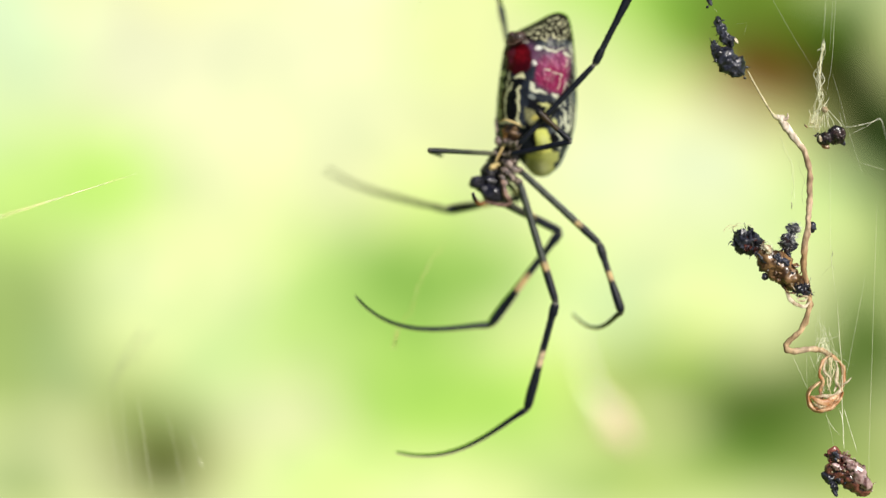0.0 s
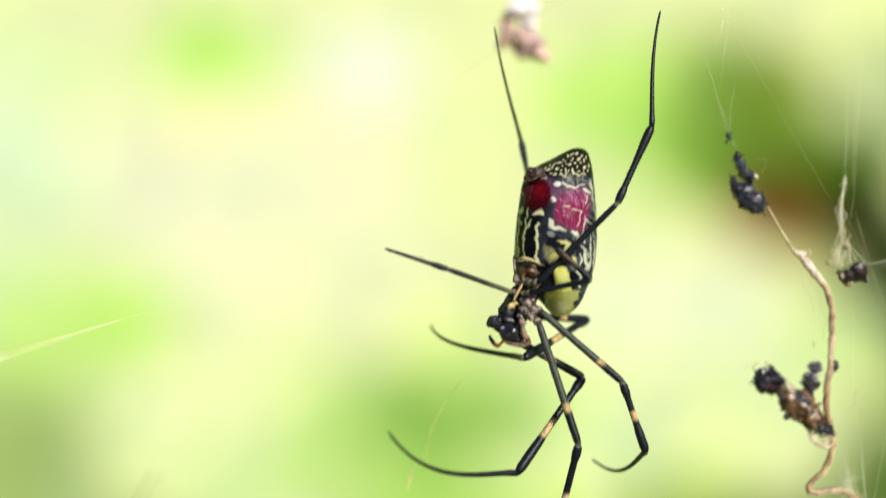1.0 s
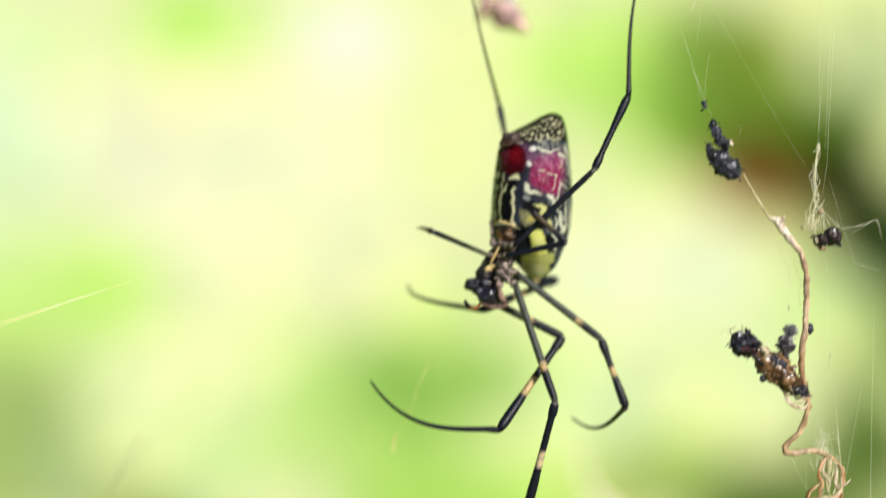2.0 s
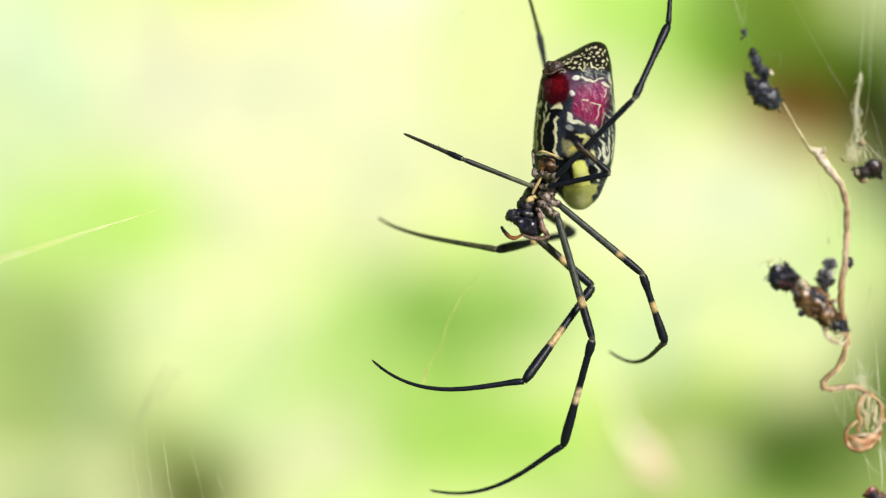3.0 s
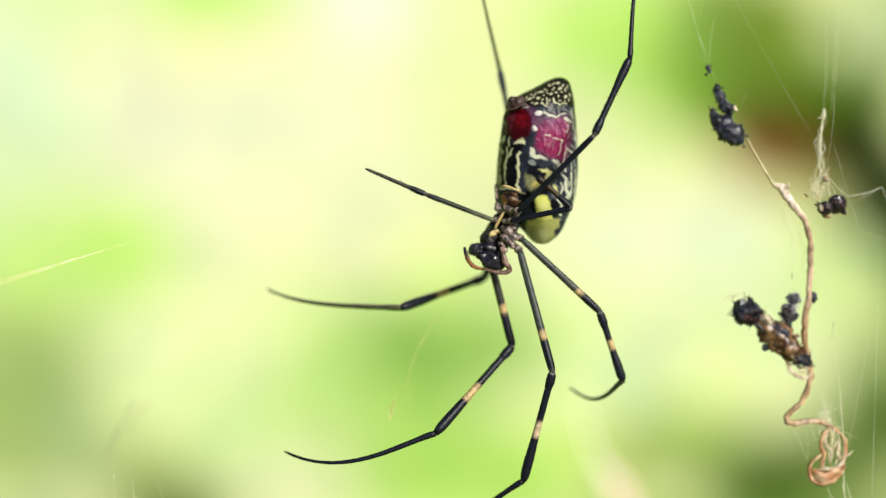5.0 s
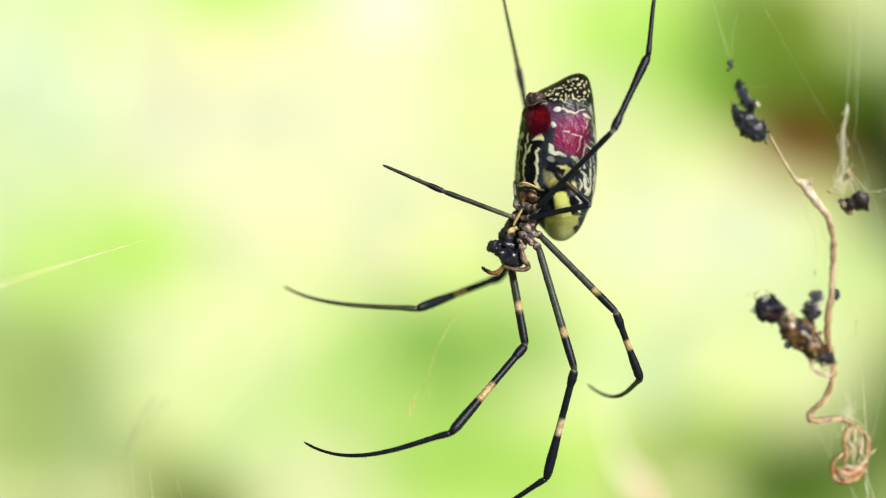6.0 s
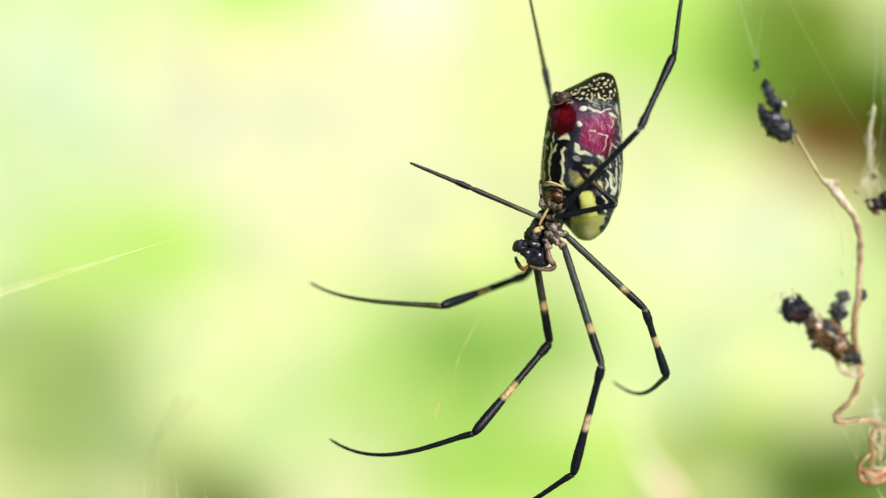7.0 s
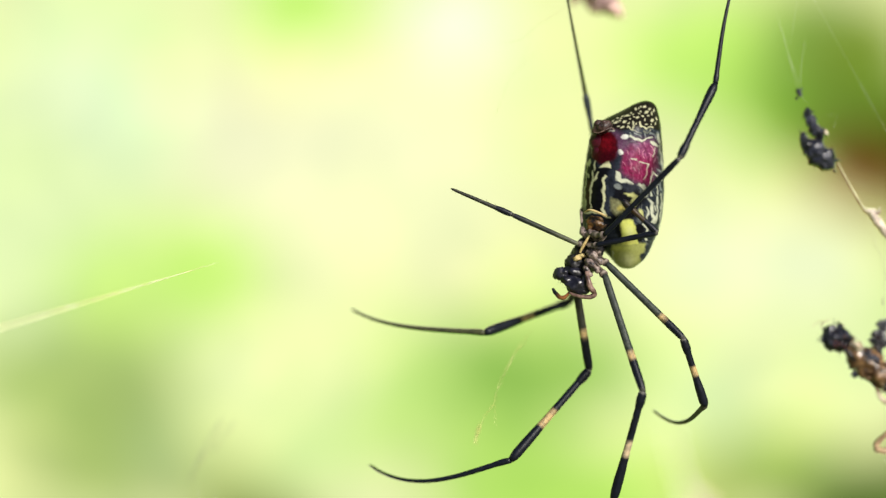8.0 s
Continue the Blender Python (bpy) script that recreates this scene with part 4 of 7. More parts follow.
def leg(label, hip, base, joints, lengths, thick=1.0, femur_tones=None, tibia_tones=None, foot_tone=INK, sag=0.12, shin=None, slim=1.0):
    """hip: where it leaves the breast; base: where the thigh starts; joints: knee, ankle, tip. Returns the leg and its pieces."""
    base_v = mm(base)
    bm = bmesh.new()
    layer = bm.verts.layers.float_color.new("pattern")
    line = spline([mm(hip) - base_v, (mm(hip) - base_v) * 0.45, Vector((0, 0, 0))])
    n = len(line)
    for i, ring in enumerate(tube(bm, line, [(0.42 + 0.10 * math.sin(9.5 * k / n)) * thick * MM for k in range(n)], 12, 0.12, 2500)):
        for v in ring:
            v[layer] = (0.14, 0.11, 0.095, 1) if i % 8 < 6 else (0.32, 0.26, 0.22, 1)
    root = part("leg", bm, LEG, spider, label, at=base_v - HOME)
    L1, L2 = lengths[0], lengths[1]
    f = segment("femur", L1, [(k_, r_ * thick * slim) for k_, r_ in ((0, 0.36), (0.06, 0.44), (0.5, 0.46), (0.85, 0.5), (0.96, 0.46), (1, 0.34))],
                [q for q in femur_tones or [(0, INK)] if q[0] < 0.97] + [(0.975, INK), (0.985, KNEE_HIGHLIGHT), (1, KNEE_HIGHLIGHT)], root, hairs=3)
    k = segment("patella", 2.0, [(0, 0.36 * thick), (0.15, 0.52 * thick), (0.55, 0.56 * thick), (0.9, 0.47 * thick), (1, 0.40 * thick)], [(0, KNEE_HIGHLIGHT), (0.06, KNEE_HIGHLIGHT), (0.12, INK), (1, INK)], root, steps=16)
    b = segment("tibia", L2, [(k_, r_ * thick) for k_, r_ in shin] if shin else [(0, 0.30 * thick), (0.16, 0.42 * thick), (0.4, 0.42 * thick), (0.55, 0.43 * thick), (0.8, 0.58 * thick), (0.94, 0.58 * thick), (1, 0.36 * thick)],
                tibia_tones or [(0, INK), (1, INK)], root, hairs=30)
    pieces = [f, b, k]
    if len(lengths) > 2:
        m = segment("metatarsus", lengths[2], [(0, 0.34 * thick), (0.04, 0.40 * thick), (0.1, 0.33 * thick), (0.5, 0.25 * thick), (0.8, 0.18 * thick), (0.97, 0.15 * thick), (1, 0.05 * thick)],
                    [(0, foot_tone), (1, foot_tone)], root, sag=sag, hairs=26, steps=40)
        pieces.append(m)
    put(pieces, poses(base_v, joints))
    return base_v, pieces


def put(pieces, ms):
    order = [ms[0], ms[1], ms[1]] + ms[2:]
    for ob, m in zip(pieces, order):
        ob.matrix_basis = m


def still(label, hip, base, joints, **kw):
    pts = [Vector(base)] + [Vector(j) for j in joints]
    return leg(label, hip, base, joints, [(b - a).length for a, b in zip(pts, pts[1:])], **kw)


def ringed(at, tone, width=0.035, start=OLIVE, mid=None):
    return [(0, start), (at - width - 0.1, mid or start), (at - width, mid or INK), (at - width + 0.012, tone), (at + width - 0.012, tone), (at + width, INK), (1, INK)]


# the leg that holds still
still("short black leg folded across the abdomen", (11.73, -1.20, 3.56), (12.47, -2.80, 3.54), [(19.05, -5.00, 4.92), (15.20, -4.60, 8.42)],
      thick=0.68, tibia_tones=[(0, INK), (0.3, INK), (0.4, (0.05, 0.03, 0.015)), (0.8, (0.05, 0.03, 0.015)), (1, INK)])
# joints of the legs that move or sway: seconds, then the places in millimetres
feeler_joints = [
    (0.00, (3.18, -4.62, 3.94), (4.82, 2.57, 3.31)),
    (0.10, (4.25, -6.44, 3.21), (5.38, 0.85, 3.79)),
    (0.20, (4.83, -6.77, 1.70), (2.38, 0.15, 0.77)),
    (0.30, (6.03, -7.76, 1.46), (2.17, -1.72, -0.37)),
    (0.40, (7.69, -8.76, 1.80), (3.63, -2.90, -0.20)),
    (0.50, (3.71, -4.05, 0.30), (4.98, 3.23, 0.76)),
    (0.60, (6.22, -8.23, 4.03), (-1.06, -6.98, 4.52)),
    (0.70, (4.40, -6.36, 5.29), (-2.77, -6.95, 7.03)),
    (0.80, (3.43, -4.41, 5.89), (-3.50, -5.50, 8.23)),
]
feeler_joints += [
    (1.00, (3.48, -4.36, 6.06), (-3.50, -5.45, 8.31)),
    (1.10, (3.43, -4.37, 5.93), (-3.52, -5.46, 8.22)),
    (1.20, (3.48, -4.33, 6.10), (-3.49, -5.42, 8.34)),
    (1.30, (5.31, -7.56, 3.58), (-1.69, -5.26, 4.32)),
    (1.40, (4.46, -6.65, 2.85), (-1.47, -2.27, 2.24)),
    (1.50, (4.08, -5.59, 1.26), (-0.26, 0.34, 0.45)),
    (1.70, (7.77, -8.89, 2.28), (3.64, -3.16, 0.07)),
    (1.80, (6.15, -8.16, 2.94), (0.95, -3.00, 1.81)),
    (1.90, (4.90, -6.92, 5.34), (-0.65, -2.26, 6.85)),
]
feeler_joints += [
    (2.00, (4.12, -5.48, 6.25), (2.81, 1.77, 6.91)),
    (2.10, (4.68, -6.50, 5.80), (7.01, 0.52, 6.11)),
    (2.20, (5.03, -6.99, 5.51), (7.03, 0.13, 5.63)),
    (2.48, (4.47, -6.23, 5.82), (5.24, 1.10, 6.48)),
    (2.75, (3.60, -4.51, 6.24), (-0.34, 1.24, 8.70)),
    (3.02, (3.12, -2.29, 6.52), (-3.52, -1.04, 9.54)),
    (3.30, (3.11, -1.42, 6.61), (-3.68, -1.53, 9.53)),
    (3.50, (3.20, -2.59, 6.62), (-3.60, -2.71, 9.53)),
    (3.75, (3.14, -1.45, 6.67), (-3.67, -1.58, 9.56)),
]
feeler_joints += [
    (4.00, (3.13, -1.46, 6.67), (-3.68, -1.60, 9.55)),
    (4.26, (3.12, -1.47, 6.62), (-3.70, -1.62, 9.50)),
    (4.51, (3.10, -1.31, 6.55), (-3.73, -1.47, 9.42)),
    (4.77, (3.07, -1.48, 6.50), (-3.74, -1.64, 9.37)),
    (5.03, (3.05, -1.48, 6.44), (-3.76, -1.64, 9.32)),
    (5.29, (3.02, -1.48, 6.38), (-3.78, -1.65, 9.27)),
    (5.54, (3.01, -1.48, 6.34), (-3.80, -1.65, 9.23)),
    (5.80, (3.01, -1.49, 6.32), (-3.81, -1.66, 9.22)),
    (6.03, (3.04, -1.49, 6.42), (-3.75, -1.66, 9.35)),
]
feeler_joints += [
    (6.27, (3.10, -2.26, 6.48), (-3.65, -2.95, 9.44)),
    (6.50, (3.19, -2.88, 6.47), (-3.53, -3.75, 9.45)),
    (6.75, (3.21, -2.73, 6.58), (-3.58, -2.24, 9.51)),
    (7.00, (3.23, -2.55, 6.69), (-3.59, -3.33, 9.48)),
    (7.25, (3.17, -1.50, 6.74), (-3.65, -1.67, 9.62)),
    (7.50, (3.17, -1.50, 6.73), (-3.63, -1.68, 9.67)),
    (7.75, (3.18, -1.50, 6.77), (-3.63, -1.67, 9.65)),
    (8.00, (3.20, -1.50, 6.81), (-3.63, -1.67, 9.65)),
]
far_leg_joints = [
    (0.00, (14.32, 11.77, -1.45), (5.27, 2.53, -2.83), (-8.77, 10.35, 2.04)),
    (0.10, (17.70, 10.19, -0.32), (8.54, 1.13, 1.48), (1.81, 15.65, 6.56)),
    (0.20, (20.17, 7.17, 1.01), (11.12, -1.96, -0.93), (4.77, 12.24, 5.43)),
    (0.30, (18.92, 9.08, 0.55), (8.01, 2.05, -0.24), (4.50, 17.97, 3.82)),
    (0.40, (17.26, 10.59, 0.05), (6.45, 3.44, -0.83), (5.62, 19.67, 3.35)),
    (0.50, (15.50, 11.56, -0.39), (4.88, 4.20, -1.82), (5.27, 20.09, 3.62)),
    (0.60, (15.76, 11.42, -0.53), (4.65, 5.17, -3.10), (3.39, 20.92, 2.60)),
    (0.70, (15.98, 11.27, -0.68), (5.33, 4.34, -3.37), (2.90, 20.04, 2.08)),
    (0.80, (17.33, 10.50, -0.26), (4.67, 8.68, -2.58), (1.84, 24.70, 1.58)),
]
far_leg_joints += [
    (1.00, (19.57, 8.20, 0.65), (11.85, -1.33, -3.66), (1.77, 11.60, -0.01)),
    (1.10, (19.51, 8.29, 0.68), (11.63, -1.06, -3.75), (3.14, 13.31, -1.76)),
    (1.20, (19.44, 8.40, 0.70), (14.47, -2.85, -3.50), (0.42, 6.24, -2.01)),
    (1.30, (19.82, 7.81, 0.66), (11.68, -1.91, -2.23), (0.63, 10.06, 1.89)),
    (1.40, (20.27, 6.95, 0.77), (8.27, 2.18, 2.29), (3.95, 18.05, 5.69)),
    (1.50, (20.64, 6.02, 0.89), (10.23, -1.71, -0.08), (3.96, 13.35, 3.95)),
    (1.70, (18.40, 9.67, 1.03), (8.93, 0.95, -0.76), (3.64, 16.67, 1.86)),
    (1.80, (16.55, 11.12, 0.66), (5.97, 4.04, -1.96), (2.76, 20.30, 0.85)),
    (1.90, (17.76, 10.26, 0.76), (6.58, 4.72, -2.88), (1.35, 20.46, -0.29)),
]
far_leg_joints += [
    (2.00, (18.82, 9.20, 0.86), (9.73, 0.56, -2.54), (1.65, 14.97, 0.47)),
    (2.10, (19.95, 7.57, 0.83), (8.00, 2.63, 2.13), (4.98, 18.98, 4.53)),
    (2.20, (20.79, 5.51, 0.79), (11.73, -3.80, 1.07), (5.49, 11.15, 5.49)),
    (2.48, (20.22, 7.04, 0.41), (11.10, -2.23, 0.28), (3.36, 12.02, 4.65)),
    (2.75, (18.37, 9.47, -0.70), (9.21, 0.31, -1.75), (-1.72, 12.40, 2.33)),
    (3.02, (15.88, 11.08, -1.64), (6.72, 2.06, -3.61), (-6.82, 11.35, -0.05)),
    (3.30, (14.65, 11.54, -1.88), (5.49, 2.61, -4.24), (-8.95, 10.53, -0.94)),
    (3.50, (12.63, 11.77, -2.51), (4.14, 2.04, -4.04), (-11.23, 8.30, -1.38)),
    (3.75, (11.11, 11.80, -2.52), (1.73, 3.10, -4.88), (-13.58, 9.63, -2.58)),
]
far_leg_joints += [
    (4.00, (9.59, 11.62, -2.42), (-0.52, 4.08, -5.57), (-15.77, 10.87, -3.65)),
    (4.25, (9.74, 11.57, -2.65), (-0.11, 3.70, -5.80), (-15.46, 10.26, -3.90)),
    (4.50, (9.90, 11.50, -2.86), (0.31, 3.32, -6.03), (-15.14, 9.64, -4.14)),
    (4.76, (9.89, 11.48, -2.89), (0.28, 3.34, -6.11), (-15.16, 9.67, -4.16)),
    (5.02, (9.90, 11.45, -2.96), (0.23, 3.40, -6.29), (-15.18, 9.76, -4.22)),
    (5.28, (9.90, 11.42, -3.04), (0.20, 3.49, -6.50), (-15.18, 9.87, -4.29)),
    (5.54, (9.90, 11.39, -3.10), (0.17, 3.55, -6.68), (-15.19, 9.96, -4.35)),
    (5.80, (9.89, 11.37, -3.14), (0.14, 3.58, -6.76), (-15.20, 9.99, -4.38)),
    (6.03, (9.82, 11.39, -3.06), (0.07, 3.57, -6.63), (-15.24, 10.06, -4.20)),
]
far_leg_joints += [
    (6.27, (9.75, 11.37, -3.05), (0.00, 3.51, -6.53), (-15.23, 10.10, -4.03)),
    (6.50, (9.74, 11.36, -3.07), (0.01, 3.46, -6.50), (-15.20, 10.14, -3.97)),
    (6.75, (9.70, 11.38, -3.02), (-0.04, 3.47, -6.45), (-15.18, 10.28, -3.90)),
    (7.00, (9.65, 11.40, -2.96), (-0.08, 3.49, -6.38), (-15.17, 10.42, -3.83)),
    (7.25, (9.82, 11.49, -2.84), (0.08, 3.60, -6.29), (-15.25, 10.02, -3.80)),
    (7.50, (10.00, 11.57, -2.74), (0.25, 3.70, -6.20), (-15.30, 9.60, -3.79)),
    (7.75, (10.00, 11.55, -2.80), (0.26, 3.67, -6.29), (-15.19, 9.83, -3.86)),
    (8.00, (10.01, 11.52, -2.86), (0.27, 3.66, -6.37), (-15.06, 10.06, -3.93)),
]
front_leg_joints = [
    (0.00, (18.45, 3.62, -5.31), (10.35, 4.69, -16.18), (-5.18, -1.96, -12.43)),
    (0.20, (19.26, 0.50, -4.77), (10.40, -1.89, -14.81), (-3.16, -10.47, -8.34)),
    (0.50, (19.08, 2.11, -4.85), (10.50, -1.05, -14.92), (-2.55, -10.08, -8.03)),
    (0.70, (19.31, -0.20, -4.57), (11.65, -4.83, -14.82), (-1.90, -13.86, -8.97)),
    (1.00, (18.63, 2.03, -5.83), (11.06, -2.29, -16.27), (-3.08, -10.94, -11.28)),
    (1.20, (18.81, 4.68, -2.83), (12.67, 3.33, -14.89), (-2.89, -3.67, -12.04)),
    (1.50, (18.38, -0.15, -6.45), (10.20, -3.44, -16.79), (-3.60, -11.73, -10.43)),
    (1.70, (18.55, -0.16, -6.18), (10.75, -4.95, -16.24), (-3.42, -12.85, -10.22)),
    (1.80, (18.27, 2.64, -6.21), (10.50, -1.70, -16.49), (-3.94, -9.00, -10.39)),
]
front_leg_joints += [
    (2.00, (18.86, -0.17, -5.62), (11.36, -5.11, -15.84), (-2.87, -12.95, -9.88)),
    (2.20, (18.82, -0.17, -5.69), (10.77, -5.37, -15.35), (-3.01, -13.67, -8.96)),
    (2.48, (18.65, 0.23, -6.05), (10.56, -4.72, -15.80), (-4.37, -11.18, -9.92)),
    (2.75, (18.14, 0.35, -6.86), (10.19, -4.19, -16.91), (-6.45, -6.38, -12.71)),
    (3.02, (17.53, 1.05, -7.59), (9.72, -2.99, -17.96), (-6.97, 1.12, -15.95)),
    (3.30, (17.17, 2.00, -7.82), (9.40, -1.68, -18.35), (-6.84, 4.17, -17.26)),
    (3.50, (15.12, 3.51, -9.00), (7.13, 1.53, -19.82), (-9.60, 0.81, -24.16)),
    (3.75, (15.07, 3.57, -9.02), (6.99, 2.49, -19.91), (-9.77, 1.74, -24.14)),
    (4.00, (15.01, 3.63, -9.03), (6.87, 3.14, -19.92), (-9.91, 2.36, -24.06)),
]
front_leg_joints += [
    (4.25, (14.08, 2.54, -9.84), (5.52, 0.28, -20.16), (-11.45, 0.60, -23.48)),
    (4.50, (13.05, 1.41, -10.40), (4.26, -2.74, -19.89), (-12.74, -0.74, -22.42)),
    (4.76, (12.95, 1.29, -10.44), (4.19, -2.94, -19.94), (-12.78, -0.58, -22.35)),
    (5.02, (12.75, 1.06, -10.50), (4.10, -3.37, -20.03), (-12.75, -0.13, -22.17)),
    (5.28, (12.51, 0.77, -10.58), (4.00, -3.90, -20.11), (-12.66, 0.37, -21.94)),
    (5.54, (12.31, 0.42, -10.63), (3.92, -4.45, -20.16), (-12.53, 0.68, -21.71)),
    (5.80, (12.19, 0.11, -10.64), (3.86, -4.85, -20.18), (-12.49, 0.65, -21.60)),
    (6.03, (12.07, -0.83, -10.57), (3.73, -5.98, -20.01), (-12.47, -0.06, -21.37)),
    (6.27, (12.00, 0.12, -10.68), (3.60, -5.02, -20.06), (-12.47, 1.26, -21.24)),
]
front_leg_joints += [
    (6.50, (11.98, 0.11, -10.68), (3.56, -4.99, -20.07), (-12.42, 1.56, -21.17)),
    (6.75, (12.03, 1.11, -10.66), (3.53, -3.34, -20.30), (-12.53, 3.01, -21.35)),
    (7.00, (12.05, 2.58, -10.44), (3.51, -1.04, -20.38), (-12.65, 5.05, -21.39)),
    (7.25, (12.05, 2.72, -10.40), (3.41, -0.85, -20.29), (-12.69, 5.38, -21.36)),
    (7.50, (12.04, 2.87, -10.37), (3.31, -0.67, -20.18), (-12.74, 5.71, -21.32)),
    (7.75, (12.03, 2.78, -10.40), (3.29, -0.42, -20.32), (-12.73, 6.01, -21.41)),
    (8.00, (12.02, 2.72, -10.41), (3.29, -0.15, -20.43), (-12.72, 6.32, -21.48)),
]
long_leg_joints = [
    (0.00, (17.52, -2.47, -13.23), (14.35, -0.59, -25.49), (-0.53, 3.57, -30.70)),
    (0.25, (17.76, -2.49, -13.15), (14.32, -3.32, -25.45), (-0.16, 1.79, -30.94)),
    (0.50, (18.07, -2.51, -13.04), (14.58, -3.33, -25.33), (0.42, 2.18, -31.20)),
    (0.75, (17.95, -2.50, -13.09), (14.70, -1.80, -25.44), (0.73, 4.53, -30.95)),
    (1.00, (17.80, -2.50, -13.13), (14.95, 0.75, -25.19), (1.09, 7.47, -30.50)),
    (1.25, (17.71, -4.83, -12.80), (14.87, -1.60, -24.86), (1.01, 5.12, -30.17)),
    (1.50, (17.59, -6.31, -12.38), (14.75, -3.31, -24.49), (0.85, 3.36, -29.79)),
    (1.75, (17.62, -5.66, -12.59), (14.62, -3.10, -24.77), (0.52, 3.18, -29.99)),
    (2.00, (17.65, -5.05, -12.77), (14.47, -2.96, -24.99), (0.18, 2.96, -30.13)),
]
long_leg_joints += [
    (2.20, (17.67, -2.48, -13.18), (14.37, 1.39, -24.92), (0.00, 7.09, -30.12)),
    (2.48, (17.54, -2.47, -13.22), (14.27, 1.36, -24.98), (-0.20, 6.76, -30.20)),
    (2.75, (17.41, -2.46, -13.27), (14.26, 0.95, -25.19), (-0.40, 5.74, -30.48)),
    (3.02, (17.28, -2.45, -13.30), (14.24, 0.81, -25.30), (-0.58, 5.01, -30.65)),
    (3.30, (16.98, -4.46, -13.11), (14.01, -1.05, -25.09), (-0.79, 3.19, -30.46)),
    (3.50, (16.88, -5.94, -12.73), (13.83, -3.42, -24.91), (-0.93, 1.00, -30.20)),
    (3.75, (16.92, -5.26, -12.93), (13.74, -2.72, -25.06), (-0.97, 1.96, -30.30)),
    (4.00, (16.93, -4.81, -13.05), (13.62, -2.22, -25.14), (-1.02, 2.75, -30.30)),
    (4.25, (16.90, -4.68, -13.09), (13.68, -2.23, -25.23), (-1.04, 2.57, -30.38)),
]
long_leg_joints += [
    (4.50, (16.87, -4.57, -13.11), (13.72, -2.25, -25.30), (-1.04, 2.36, -30.44)),
    (4.76, (16.91, -4.35, -13.16), (13.77, -2.04, -25.34), (-1.00, 2.57, -30.47)),
    (5.02, (17.05, -3.88, -13.20), (13.95, -1.63, -25.41), (-0.83, 2.97, -30.54)),
    (5.28, (17.22, -3.33, -13.24), (14.17, -1.12, -25.47), (-0.61, 3.47, -30.58)),
    (5.54, (17.36, -2.71, -13.26), (14.34, -0.57, -25.52), (-0.45, 3.99, -30.61)),
    (5.80, (17.40, -2.41, -13.27), (14.39, -0.35, -25.54), (-0.41, 4.20, -30.62)),
    (6.03, (17.38, -3.88, -13.11), (14.41, -1.43, -25.32), (-0.33, 3.32, -30.40)),
    (6.27, (17.45, -5.05, -12.83), (14.53, -2.17, -24.96), (-0.17, 2.73, -30.05)),
    (6.50, (17.50, -5.76, -12.60), (14.60, -2.64, -24.67), (-0.06, 2.35, -29.78)),
]
long_leg_joints += [
    (6.75, (17.44, -5.82, -12.61), (14.51, -2.78, -24.69), (-0.14, 2.23, -29.79)),
    (7.00, (17.39, -5.87, -12.60), (14.42, -2.95, -24.70), (-0.22, 2.10, -29.81)),
    (7.25, (17.42, -5.74, -12.64), (14.56, -2.69, -24.74), (-0.09, 2.29, -29.86)),
    (7.50, (17.44, -5.69, -12.64), (14.68, -2.50, -24.73), (0.03, 2.41, -29.88)),
    (7.75, (17.49, -5.96, -12.54), (14.61, -2.95, -24.65), (-0.02, 2.01, -29.83)),
    (8.00, (17.54, -6.35, -12.39), (14.52, -3.52, -24.50), (-0.08, 1.52, -29.72)),
]
curled_leg_joints = [
    (0.00, (22.40, -2.12, -6.52), (24.94, -2.71, -14.30), (20.02, 7.11, -14.91)),
    (0.25, (22.47, -2.12, -6.46), (24.96, -2.72, -14.24), (19.97, 7.04, -15.09)),
    (0.50, (22.57, -2.14, -6.34), (25.05, -2.73, -14.14), (19.97, 6.97, -15.16)),
    (0.75, (22.61, -2.14, -6.29), (25.14, -2.74, -14.07), (19.97, 6.90, -15.19)),
    (1.00, (22.64, -2.16, -6.26), (25.30, -1.34, -13.97), (20.02, 8.23, -15.18)),
    (1.25, (22.74, -2.16, -6.13), (25.50, -0.73, -13.73), (20.10, 8.74, -15.19)),
    (1.50, (22.83, -2.14, -6.03), (25.63, -0.08, -13.44), (20.12, 9.29, -15.17)),
    (1.75, (22.90, -2.14, -5.94), (25.71, -1.04, -13.56), (20.18, 8.34, -15.12)),
    (2.00, (22.98, -2.13, -5.84), (25.70, -2.72, -13.55), (20.16, 6.68, -14.96)),
]
curled_leg_joints += [
    (2.20, (23.00, -2.15, -5.79), (25.78, -0.85, -13.41), (20.10, 8.49, -14.62)),
    (2.48, (22.97, -2.14, -5.84), (25.67, -0.64, -13.44), (20.00, 8.71, -14.68)),
    (2.75, (22.88, -2.14, -5.95), (25.57, -0.87, -13.60), (19.93, 8.48, -14.90)),
    (3.02, (22.80, -2.13, -6.07), (25.44, -0.85, -13.72), (19.84, 8.51, -15.08)),
    (3.30, (22.44, -4.17, -5.96), (25.10, -2.83, -13.61), (19.54, 6.56, -14.99)),
    (3.50, (22.79, -0.70, -6.10), (25.35, 0.16, -13.86), (19.83, 9.57, -15.26)),
    (3.75, (22.41, -3.54, -6.23), (25.03, -2.02, -13.84), (19.57, 7.47, -14.98)),
    (4.00, (22.24, -3.63, -6.38), (24.93, -1.78, -13.91), (19.49, 7.72, -14.80)),
    (4.25, (22.55, -0.80, -6.41), (25.17, 0.20, -14.11), (19.71, 9.69, -15.17)),
]
